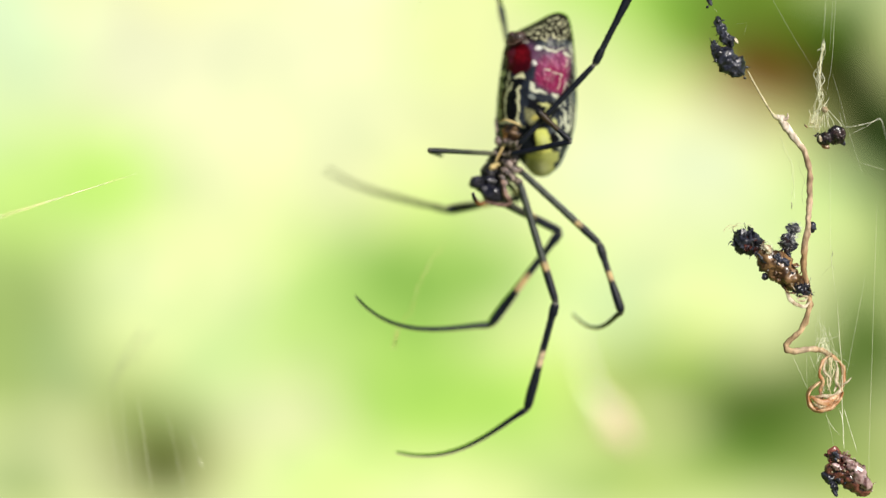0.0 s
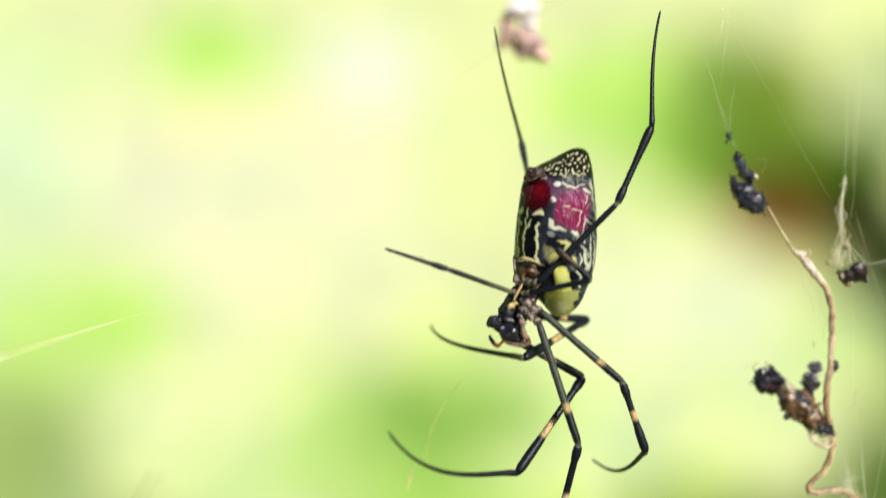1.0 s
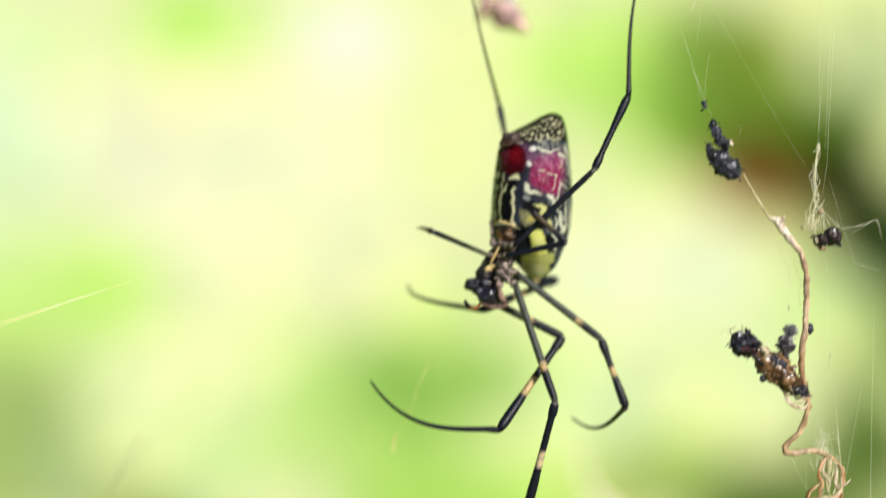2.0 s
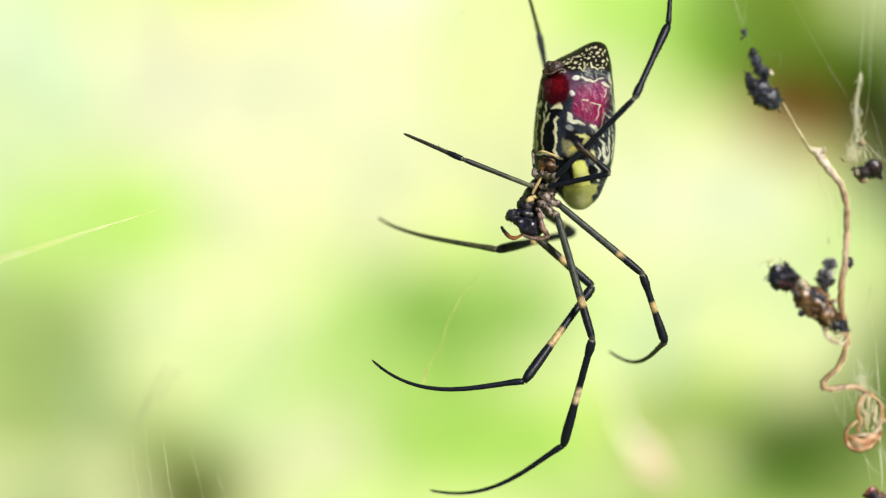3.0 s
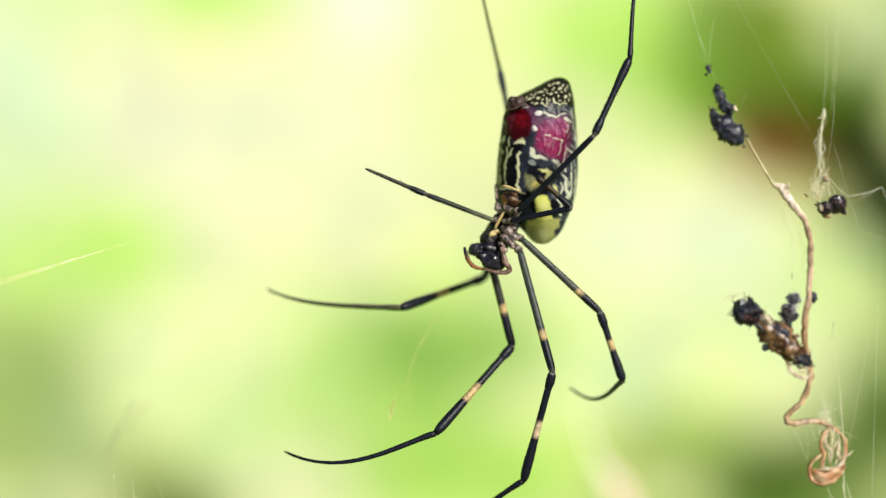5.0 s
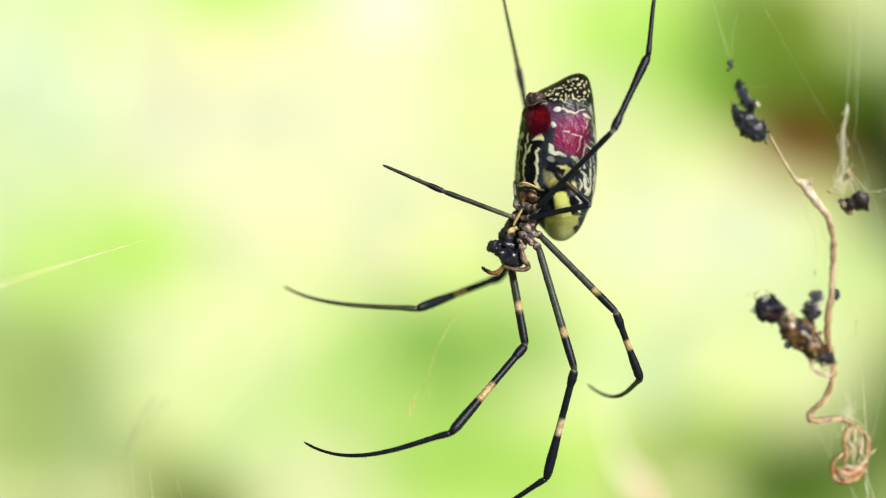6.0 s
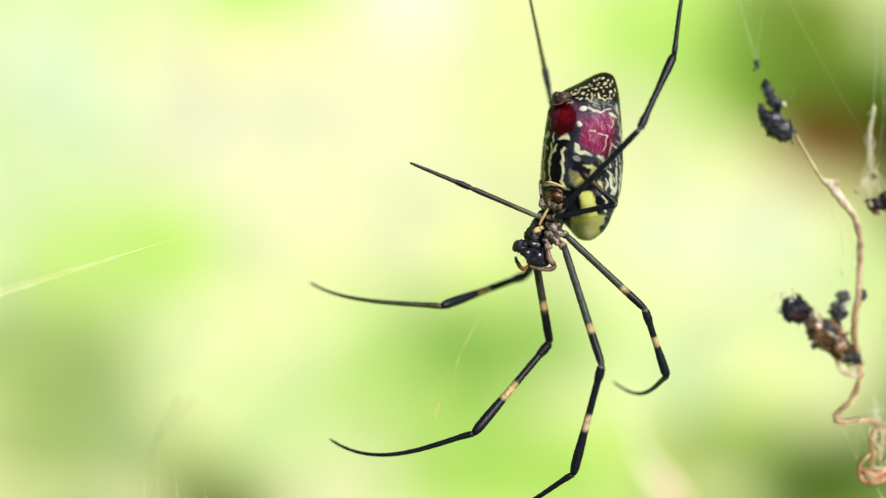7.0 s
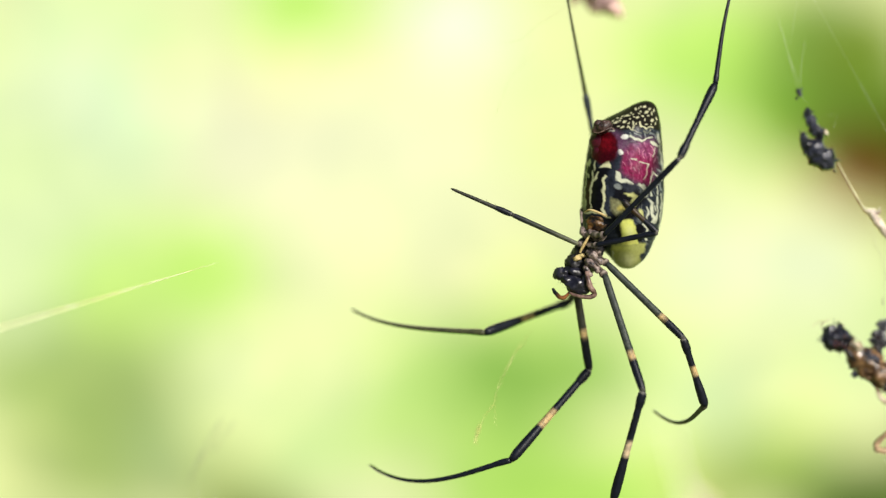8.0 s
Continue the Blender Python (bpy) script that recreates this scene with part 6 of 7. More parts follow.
fly = remains("prey_remains", "crumpled brown insect husk with a black head beside the stalk", (40.97, -11.00, -8.97), [
    ("husk", BROWN, (43.30, -11.00, -11.18), (39.05, -11.00, -7.45), 1.38, 0.38, 7, 0.6),
    ("wing", PALE, (40.16, -12.00, -7.62), (39.48, -12.00, -6.91), 0.2, 0.7, 2, 0.5),
    ("streak", BLACK, (39.80, -11.75, -8.30), (42.60, -11.75, -9.90), 0.3, 0.6, 5, 0.3),
    ("streak", BLACK, (38.60, -11.70, -7.60), (40.40, -11.70, -9.40), 0.22, 0.6, 4, 0.3),
    ("head", BLACK, (38.73, -11.20, -6.94), (36.89, -11.20, -6.04), 1.25, 0.6, 44, 0.8),
    ("leg", BLACK, (40.60, -11.90, -8.01), (42.08, -11.90, -8.96), 0.34, 0.8, 8, 0.6),
    ("leg", BLACK, (39.58, -11.00, -10.06), (39.89, -11.00, -10.44), 0.3, 0.7, 4, 0.4),
    ("leg", BLACK, (42.28, -11.30, -9.36), (42.65, -11.30, -9.73), 0.3, 0.7, 4, 0.4),
    ("tail", BLACK, (43.08, -11.60, -11.47), (44.31, -11.60, -11.98), 0.6, 0.8, 22, 0.9)])
fibres(fly, "fibre", BROWN, (43.72, -11.20, -11.81), (38.52, -11.20, -6.45), 0.42, 9, 0.07, 3)
fibres(fly, "thread", PALE, (43.69, -11.40, -11.80), (37.88, -11.40, -6.12), 0.42, 5, 0.03, 4)


def bent_piece(thing, name, mat, points, radii, label="", flat=0.35, sides=10):
    """A bent ribbon or twig of a thing, flattened front to back."""
    home = Vector(thing.location)
    bm = bmesh.new()
    line = spline([mm(p) - home for p in points], 8)
    r = np.interp(np.linspace(0, 1, len(line)), np.linspace(0, 1, len(radii)), radii)
    off = Vector((points[0][0], points[0][2], len(points)))
    rings = tube(bm, line, [k * MM for k in r], sides, 0.35, 1700)
    for p, ring in zip(line, rings):
        for v in ring:
            d = v.co - p
            v.co = p + Vector((d.x, d.y * flat, d.z)) + Vector((0, noise.noise(p * 900 + off), 0)) * 0.25 * MM
    return part(name, bm, mat, thing, label)


bent_piece(fly, "wing", PALE, [(41.97, -11.6, -11.86), (42.47, -11.6, -12.9), (43.39, -11.6, -13.43), (44.01, -11.6, -13.59), (44.64, -11.6, -12.98)], [0.16, 0.26, 0.20, 0.18, 0.07], "pale papery wing scrap")
bent_piece(fly, "wing", PALE, [(43.05, -11.9, -12.73), (43.67, -11.9, -12.41), (44.29, -11.9, -12.51), (43.87, -11.9, -12.91), (43.15, -11.9, -12.9)], [0.07, 0.11, 0.09, 0.1, 0.06], "white papery loop")
for hair in ([(35.09, -11.2, -5.34), (35.41, -11.2, -4.9), (36.03, -11.2, -4.64), (36.75, -11.2, -4.92)], [(35.61, -11.2, -5.05), (36.45, -11.2, -4.71), (37.27, -11.2, -4.87)],
             [(37.69, -11.2, -4.57), (38.1, -11.2, -4.68), (38.61, -11.2, -5.31)], [(35.9, -11.2, -5.4), (36.6, -11.2, -4.5), (37.5, -11.2, -4.5)]):
    bent_piece(fly, "hair", FLUFF, hair, [0.025, 0.03, 0.015], flat=1.0, sides=5)


def needles(thing, name, mat, centre, size, count, length, r, seed):
    """Short stiff fuzz standing out all round."""
    rnd = random.Random(seed)
    home = Vector(thing.location)
    bm = bmesh.new()
    for _ in range(count):
        w = Vector((rnd.gauss(0, 1), rnd.gauss(-0.5, 0.8), rnd.gauss(0, 1))).normalized()
        p = mm(Vector(centre) + Vector((w.x * size[0], w.y * size[1], w.z * size[2]))) - home
        spike(bm, p, p + (w + Vector((rnd.gauss(0, 0.5), 0, rnd.gauss(0, 0.5)))).normalized() * length * (0.5 + rnd.random()) * MM, r * MM)
    return tagged(part(name, bm, mat, thing), kind="stuff")




def flakes(thing, name, mat, centre, size, count, scale, seed):
    """Crumbled bits of shell, standing every way."""
    rnd = random.Random(seed)
    home = Vector(thing.location)
    bm = bmesh.new()
    for _ in range(count):
        w = Vector((rnd.gauss(0, 1), rnd.gauss(-0.6, 0.8), rnd.gauss(0, 1))).normalized() * (0.75 + 0.4 * rnd.random())
        p = mm(Vector(centre) + Vector((w.x * size[0], w.y * size[1], w.z * size[2]))) - home
        k = scale * (0.5 + rnd.random()) * MM
        made = bmesh.ops.create_cone(bm, cap_ends=True, segments=5, radius1=k, radius2=k * 0.5 * rnd.random(), depth=k * (0.3 + 0.7 * rnd.random()))["verts"]
        turn = Matrix.Translation(p) @ Euler([rnd.random() * 6.3 for _ in range(3)]).to_matrix().to_4x4()
        for v in made:
            v.co = turn @ (v.co + Vector((rnd.gauss(0, 1), rnd.gauss(0, 1), rnd.gauss(0, 1))) * k * 0.3)
    return tagged(part(name, bm, mat, thing, smooth=False), kind="stuff")


needles(fly, "fuzz", BLACK, (37.4, -11.3, -6.3), (1.25, 1.1, 1.1), 40, 0.4, 0.03, 31)
flakes(fly, "crumb_cover", BLACK, (37.6, -11.2, -6.3), (1.35, 1.2, 1.15), 70, 0.26, 33)
flakes(fly, "crumb_cover", MAROON, (38.2, -11.3, -6.7), (1.2, 1.1, 1.0), 30, 0.22, 34)
flakes(fly, "crumb_cover", BEETLE, (43.7, -11.5, -11.8), (0.85, 0.8, 0.7), 34, 0.2, 35)
flakes(fly, "crumb_cover", BROWN, (41.2, -11.4, -9.3), (1.9, 0.9, 1.5), 30, 0.2, 36)
needles(fly, "down", SILK, (39.75, -11.9, -7.15), (0.6, 0.3, 0.6), 110, 0.32, 0.018, 32)
fluffy = remains("prey_remains", "grey fluffy black insect scrap beside the stalk", (42.62, -10.60, -6.22), [
    ("husk", BLACK, (43.08, -10.60, -4.68), (42.63, -10.60, -5.60), 0.52, 0.8, 6, 0.5),
    ("husk", BLACK, (42.28, -10.80, -6.02), (42.21, -10.80, -7.14), 0.85, 0.7, 8, 0.5),
    ("leg", BLACK, (42.26, -10.80, -7.51), (42.37, -10.80, -8.50), 0.25, 0.7, 6, 0.5)])
needles(fluffy, "fuzz", GREY_FUZZ, (42.2, -10.8, -6.5), (0.85, 0.8, 0.85), 170, 0.42, 0.022, 6)
needles(fluffy, "fuzz", GREY_FUZZ, (42.85, -10.7, -5.2), (0.62, 0.6, 0.75), 150, 0.5, 0.016, 7)
flakes(fluffy, "crumb_cover", BEETLE, (42.25, -10.9, -6.7), (0.9, 0.8, 0.9), 30, 0.18, 8)
remains("prey_remains", "tiny dark crumb stuck on the stalk", (44.89, -10.60, -4.77), [
    ("crumb", BLACK, (44.89, -10.60, -4.46), (44.94, -10.60, -5.33), 0.36, 0.7, 6, 0.3)])
shell = remains("prey_remains", "glossy maroon insect husk hanging on silk threads", (48.60, -11.00, -31.77), [
    ("shell", MAROON, (47.60, -11.00, -30.40), (50.75, -11.00, -33.70), 1.35, 0.4, 12, 0.25),
    ("shell", MAROON, (46.95, -11.30, -29.60), (48.60, -11.30, -30.60), 0.75, 0.8, 14, 0.4),
    ("shell", MAROON, (46.70, -11.40, -31.30), (48.80, -11.40, -32.40), 0.80, 0.6, 10, 0.3),
    ("plate", SHELL, (49.00, -12.00, -30.70), (51.10, -11.90, -33.30), 0.78, 0.45, 3, 0.25),
    ("plate", SHELL, (48.00, -12.20, -29.90), (49.70, -12.10, -31.00), 0.36, 0.6, 3, 0.25),
    ("plate", SHELL, (47.00, -12.20, -30.90), (48.30, -12.20, -31.50), 0.30, 0.6, 3, 0.25),
    ("crumb", BLACK, (47.10, -12.20, -29.55), (47.70, -12.20, -30.05), 0.26, 0.8, 6, 0.25),
    ("head", BLACK, (46.25, -11.30, -32.00), (47.95, -11.30, -32.65), 0.62, 0.6, 8, 0.4),
    ("leg", BLACK, (47.15, -11.30, -32.90), (47.60, -11.30, -34.30), 0.34, 0.7, 5, 0.5)])
flakes(shell, "crumb_cover", MAROON, (47.9, -11.3, -30.9), (1.3, 1.2, 1.1), 26, 0.22, 41)
flakes(shell, "crumb_cover", SHELL, (49.4, -11.5, -31.6), (1.2, 0.8, 1.3), 20, 0.24, 42)
flakes(shell, "crumb_cover", PALE, (48.3, -11.9, -30.8), (1.6, 0.8, 1.5), 22, 0.13, 44)
flakes(beetle, "crumb_cover", BEETLE, (46.9, -11.2, 4.95), (1.3, 0.8, 0.7), 30, 0.2, 43)

# a dried tendril rolled up under the stalk
curl_home = mm((46.91, -11.00, -19.01))
curl = empty("dry_tendril", curl_home, "curled orange-brown dry tendril under the stalk", "tendril")


def curl_part(name, mat, points, radii, flat=1.0):
    bm = bmesh.new()
    line = spline([mm(p) - curl_home for p in points], 10)
    r = np.interp(np.linspace(0, 1, len(line)), np.linspace(0, 1, len(radii)), radii)
    tube(bm, line, [0.72 * k * MM for k in r], 12, 0.8, 1500)
    return part(name, bm, mat, curl)


curl_part("strand", CURL, [(46.79, -11.00, -18.88), (45.97, -11.40, -19.71), (45.61, -11.60, -20.80), (46.04, -11.50, -21.81), (45.86, -11.00, -22.71), (46.09, -11.00, -24.08)], [0.3, 0.26, 0.24, 0.28, 0.3, 0.25])
curl_part("strand", CURL, [(47.04, -11.00, -19.01), (47.97, -10.60, -19.67), (48.48, -10.40, -20.94), (48.30, -10.60, -22.48), (47.72, -11.00, -23.49), (46.80, -11.20, -24.33)], [0.3, 0.32, 0.33, 0.3, 0.4, 0.4])
curl_part("strand", CURL, [(45.91, -10.80, -21.86), (44.90, -10.80, -22.46), (44.48, -11.00, -23.43), (44.87, -11.20, -24.42), (45.89, -11.40, -24.79), (47.14, -11.40, -24.45), (47.81, -11.20, -23.61)], [0.2, 0.25, 0.32, 0.42, 0.45, 0.42, 0.3])
curl_part("strand", PALE, [(47.70, -11.40, -20.24), (47.40, -11.60, -21.58), (47.91, -11.40, -22.72), (47.00, -11.60, -23.31), (45.63, -11.60, -23.41), (44.91, -11.40, -23.66)], [0.15, 0.22, 0.2, 0.25, 0.3, 0.15])
curl_part("hook", PALE, [(48.24, -11.00, -22.14), (48.74, -11.00, -21.90), (49.24, -11.00, -21.41)], [0.1, 0.14, 0.06])

for a, b, c, seed in (((46.37, -11.20, -19.60), (46.06, -11.20, -24.07), PALE, 21), ((47.65, -11.00, -19.64), (47.96, -11.00, -23.75), PALE, 22),
                      ((44.82, -11.20, -23.55), (47.51, -11.40, -24.45), CURL, 23), ((45.20, -11.20, -23.31), (47.15, -11.40, -23.70), PALE, 24)):
    fibres(curl, "fibre", c, a, b, 0.24, 5, 0.03, seed)

# the rolled-up end: a cup of dry leaf
bent_piece(curl, "leaf_cup", CURL, [(45.82, -11.2, -21.76), (44.77, -11.2, -22.67), (44.4, -11.2, -23.7), (44.84, -11.2, -24.64), (45.87, -11.2, -24.97), (47.12, -11.2, -24.54), (47.97, -11.2, -23.67), (48.29, -11.2, -22.95)],
           [0.12, 0.18, 0.22, 0.28, 0.32, 0.28, 0.2, 0.1], "orange rolled leaf edge", flat=2.8)
bent_piece(curl, "leaf_fold", CURL, [(44.65, -11.6, -23.4), (45.48, -11.9, -23.9), (46.31, -11.9, -24.1), (47.15, -11.7, -23.6), (47.87, -11.4, -23.04)], [0.12, 0.3, 0.34, 0.28, 0.12], flat=0.4)
bent_piece(curl, "leaf_fold", PALE, [(44.9, -12.0, -24.1), (45.6, -12.2, -24.5), (46.3, -12.2, -24.45)], [0.08, 0.16, 0.06], flat=0.4)
bent_piece(curl, "ribbon", PALE, [(46.35, -11.5, -19.39), (46.13, -11.6, -20.62), (46.84, -11.5, -21.47), (46.62, -11.4, -22.81)], [0.08, 0.14, 0.1, 0.06], flat=0.5)
bent_piece(curl, "ribbon", PALE, [(47.49, -11.3, -19.62), (47.68, -11.4, -20.65), (47.56, -11.4, -22.1), (47.24, -11.4, -22.92)], [0.07, 0.13, 0.13, 0.08], flat=0.5)

# ---- silk ----
web = empty("spider_web", mm((46.72, -11.00, 1.46)), "loose old web of fine pale silk threads", "web")
WEB_HOME = Vector(web.location)


def thread(points, r=0.03, mat=None, wobble=0.0, name="thread", taper=1.0):
    bm = bmesh.new()
    line = spline([mm(p) - WEB_HOME for p in points], 12)
    if wobble:
        s = Vector((points[0][0] * 31 % 7, points[0][2] * 17 % 5, len(web.children) * 0.37))
        line = [p + Vector((noise.noise(p * 900 + s), noise.noise(p * 900 + s + Vector((5, 0, 0))), 0)) * wobble * MM for p in line]
    n = len(line)
    tube(bm, line, [r * MM * (1 + 0.5 * noise.noise(p * 900)) * (1 + (taper - 1) * i / n) * min(1.0, 0.08 + 5 * i / n, 0.08 + 5 * (1 - i / n)) for i, p in enumerate(line)], 5)
    return part(name, bm, mat or SILK, web)


# straight threads round the stalk
thread([(28.64, -9.00, 41.82), (34.33, -9.50, 31.46), (39.83, -10.00, 21.43), (42.67, -10.50, 16.27), (45.26, -11.00, 11.88)], 0.0049)
thread([(46.81, -11.00, 40.97), (46.48, -11.00, 31.73), (46.22, -11.00, 22.49), (46.17, -11.00, 18.78), (46.05, -11.00, 15.39)], 0.0062)
thread([(48.67, -11.00, 40.94), (48.10, -11.00, 31.71), (47.53, -11.00, 22.46), (47.20, -11.00, 17.53), (46.95, -11.00, 13.21), (46.34, -11.00, 9.51)], 0.0098)
thread([(47.00, -11.00, 11.97), (47.77, -11.00, 9.48), (48.65, -11.00, 6.25)], 0.0067)
thread([(47.75, -11.00, 7.94), (48.46, -11.00, 6.13), (50.52, -11.00, 6.47), (52.39, -11.00, 6.99)], 0.0112)
thread([(48.95, -11.00, 5.26), (50.83, -11.00, 6.22), (52.39, -11.00, 6.99), (52.98, -11.00, 4.75)], 0.0112)
thread([(48.65, -11.00, 6.07), (49.37, -11.00, 4.01), (50.44, -11.00, 0.77)], 0.0067)
thread([(46.75, -11.00, 3.81), (46.81, -11.00, -1.02), (46.95, -11.00, -7.84), (47.62, -11.00, -13.43)], 0.0067)
thread([(47.63, -11.00, -12.81), (47.94, -11.00, -17.16), (48.25, -11.00, -20.90), (48.25, -11.00, -24.62), (48.55, -11.00, -29.40)], 0.0279)
thread([(52.04, -11.00, -0.49), (51.64, -11.00, -14.75), (51.24, -11.00, -29.66), (51.21, -11.00, -35.88)], 0.0112)
thread([(50.92, -11.00, -9.15), (49.90, -11.00, -14.72), (48.75, -11.00, -20.90), (48.08, -11.00, -24.62)], 0.0083)
thread([(48.40, -11.00, -24.62), (49.15, -11.00, -27.12), (49.95, -11.00, -29.60)], 0.0256)
thread([(46.20, -11.00, -25.08), (47.17, -11.00, -26.78), (48.03, -11.00, -27.73)], 0.0112)
thread([(46.40, -11.00, -25.08), (46.94, -11.00, -27.08), (47.35, -11.00, -29.15)], 0.0112)
thread([(47.90, -11.00, -24.73), (48.30, -11.00, -26.17), (48.42, -11.00, -29.30)], 0.0232)
thread([(40.97, -11.00, 7.25), (41.48, -11.00, 4.64), (42.68, -11.00, 1.84), (42.92, -11.00, -2.81)], 0.0067)
thread([(42.88, -11.00, 2.14), (42.59, -11.00, -0.33), (42.68, -11.00, -2.56)], 0.0075)
thread([(45.71, -11.0, -10.5), (46.5, -11.0, -9.6), (46.97, -11.0, -9.08), (47.09, -11.0, -7.84)], 0.014, DULL, wobble=0.15)
thread([(46.97, -11.0, -8.9), (47.2, -11.0, -9.2), (47.38, -11.0, -9.7)], 0.012, DULL, wobble=0.1)
thread([(46.9, -11.0, -8.1), (47.1, -11.0, -7.9), (47.15, -11.0, -7.5)], 0.04, DULL, wobble=0.1)
thread([(40.97, -11.0, 5.27), (41.58, -11.0, 4.23), (42.18, -11.0, 2.78), (42.66, -11.0, 0.71), (42.72, -11.0, -2.29)], 0.010, DULL, wobble=0.3)
thread([(43.11, -11.0, 2.97), (43.4, -11.0, 1.73), (43.9, -11.0, 0.27), (43.76, -11.0, -1.79), (43.96, -11.0, -2.62)], 0.011, DULL, wobble=0.3)
thread([(42.55, -11.0, -2.1), (42.72, -11.0, -2.5), (42.7, -11.0, -2.9)], 0.07, DULL, wobble=0.2)
thread([(48.44, -11.0, 6.18), (49.68, -11.0, 6.26), (51.14, -11.0, 6.54), (52.29, -11.0, 6.98), (52.82, -11.0, 5.28)], 0.014, wobble=0.08)
thread([(50.04, -11.0, 2.23), (51.48, -11.0, 1.79), (52.76, -11.0, 1.4)], 0.008)
thread([(42.68, -11.00, -18.80), (43.59, -11.00, -20.80), (44.37, -11.00, -22.56)], 0.0083)
thread([(44.30, -11.00, -18.65), (44.33, -11.00, -20.82), (44.37, -11.00, -22.68)], 0.0083)
thread([(44.55, -11.00, -18.65), (45.03, -11.00, -19.90), (45.51, -11.00, -20.97)], 0.0112)
thread([(35.91, -11.00, 17.22), (37.52, -11.00, 17.44), (37.13, -11.00, 15.84)], 0.0036)
thread([(33.60, -11.00, 20.22), (33.07, -10.50, 22.12), (32.17, -10.00, 24.15)], 0.0062)
thread([(33.60, -11.00, 20.22), (33.76, -10.50, 22.72), (34.31, -10.00, 25.84)], 0.0062)
thread([(33.47, -11.00, 19.73), (33.96, -11.00, 19.23), (34.44, -11.00, 18.48)], 0.0062)
thread([(33.48, -11.00, 20.47), (32.68, -10.50, 21.01), (32.25, -10.00, 21.55)], 0.0035)
# higher lines
thread([(32.53, -8.00, 35.08), (33.17, -9.00, 32.49), (32.22, -10.00, 30.07)], 0.0168)
thread([(30.97, -9.00, 29.14), (32.13, -10.00, 25.05), (33.28, -11.00, 20.38)], 0.0084)
thread([(33.96, -8.00, 35.68), (33.58, -9.00, 31.26), (32.62, -10.00, 25.04)], 0.0056)
thread([(46.52, -11.00, 23.57), (46.34, -11.00, 19.91), (45.75, -11.00, 14.43)], 0.0056)
thread([(47.72, -11.00, 32.71), (47.26, -11.00, 23.56), (46.73, -11.00, 14.42)], 0.0070)
# the glinting strand and fine lines beside the spider
thread([(-67.35, -42.00, -11.97), (-54.53, -30.00, -7.64), (-45.61, -22.00, -4.65), (-38.17, -12.00, -1.99), (-29.88, 2.00, 1.07)], 0.17, PALE_GOLD, wobble=0.12, taper=0.25)
thread([(5.64, 6.0, -5.86), (4.52, 6.0, -7.8), (3.5, 6.0, -8.82), (2.71, 6.0, -10.41), (1.81, 6.0, -12.23), (1.37, 6.0, -14.05), (0.24, 6.0, -16.1), (-0.55, 6.0, -17.46), (-0.99, 6.0, -19.28)], 0.022, GOLD, wobble=0.25)
thread([(5.5, 6.0, -6.1), (3.9, 6.0, -8.3), (2.5, 6.0, -10.9), (1.5, 6.0, -13.4), (1.3, 6.0, -15.6), (1.6, 6.0, -17.3)], 0.012, GOLD, wobble=0.3)
for k in range(6):
    rnd = random.Random(620 + k)
    p = [Vector(q) + Vector((rnd.gauss(0, 0.12), 0, rnd.gauss(0, 0.2))) for q in ((-0.39, 6.0, -17.1), (-0.61, 6.0, -18.03), (-0.95, 6.0, -19.4))]
    thread(p, 0.02, GOLD, wobble=0.25)
thread([(1.34, 5.0, 26.23), (3.26, 5.0, 26.39), (4.39, 5.0, 27.03), (5.18, 5.0, 27.83), (7.0, 5.0, 29.0), (9.8, 4.0, 30.6)], 0.012, GOLD, wobble=0.25)
thread([(6.43, 5.0, 25.8), (4.86, 5.0, 24.55), (3.73, 5.0, 23.41), (2.72, 5.0, 22.27), (1.71, 5.0, 19.78), (0.82, 5.0, 17.4)], 0.011, GOLD, wobble=0.25)
thread([(5.2, 5.0, 28.0), (4.6, 5.0, 26.2), (4.1, 5.0, 24.4), (3.2, 5.0, 22.6)], 0.008, GOLD, wobble=0.25)
thread([(12.22, 20.00, 34.55), (13.68, 18.00, 35.12), (15.26, 16.00, 36.75), (17.81, 14.00, 37.82)], 0.0240)
thread([(14.26, 6.00, 35.09), (16.02, 6.00, 35.86), (18.30, 6.00, 36.76)], 0.0240)
# faint sagging lines low in the web
thread([(-33.76, 5.00, -24.26), (-33.45, 5.00, -28.16), (-32.92, 5.00, -30.77), (-32.57, 5.00, -35.99)], 0.0091, wobble=0.15)
thread([(-32.31, 5.00, -22.98), (-31.89, 5.00, -27.54), (-31.38, 5.00, -31.46), (-30.64, 5.00, -36.68)], 0.0097, wobble=0.15)
thread([(-30.18, 4.00, -24.25), (-29.74, 4.00, -28.15), (-29.17, 4.00, -31.72), (-28.36, 4.00, -36.61)], 0.0137, wobble=0.12)
thread([(-27.31, 5.00, -25.36), (-26.34, 5.00, -28.95), (-25.63, 5.00, -32.22), (-24.68, 5.00, -36.80)], 0.0104, wobble=0.15)
thread([(-24.14, 5.00, -29.00), (-23.83, 5.00, -30.05), (-23.53, 5.00, -30.83)], 0.0130)
# a glint on the silk, shaped as a short thick thread
thread([(-23.35, 4.00, -31.39), (-23.10, 4.00, -32.04), (-22.79, 4.00, -32.70)], 0.0325)
# dull matted strokes further back
thread([(-34.48, 26.00, -23.80), (-33.17, 26.00, -20.71), (-31.32, 26.00, -17.63)], 0.065, DULL)
thread([(-32.93, 26.00, -22.30), (-31.65, 26.00, -20.25), (-29.81, 26.00, -17.93)], 0.05, DULL)
thread([(-35.34, 26.00, -25.85), (-34.75, 26.00, -23.79), (-33.46, 26.00, -21.18)], 0.055, DULL)

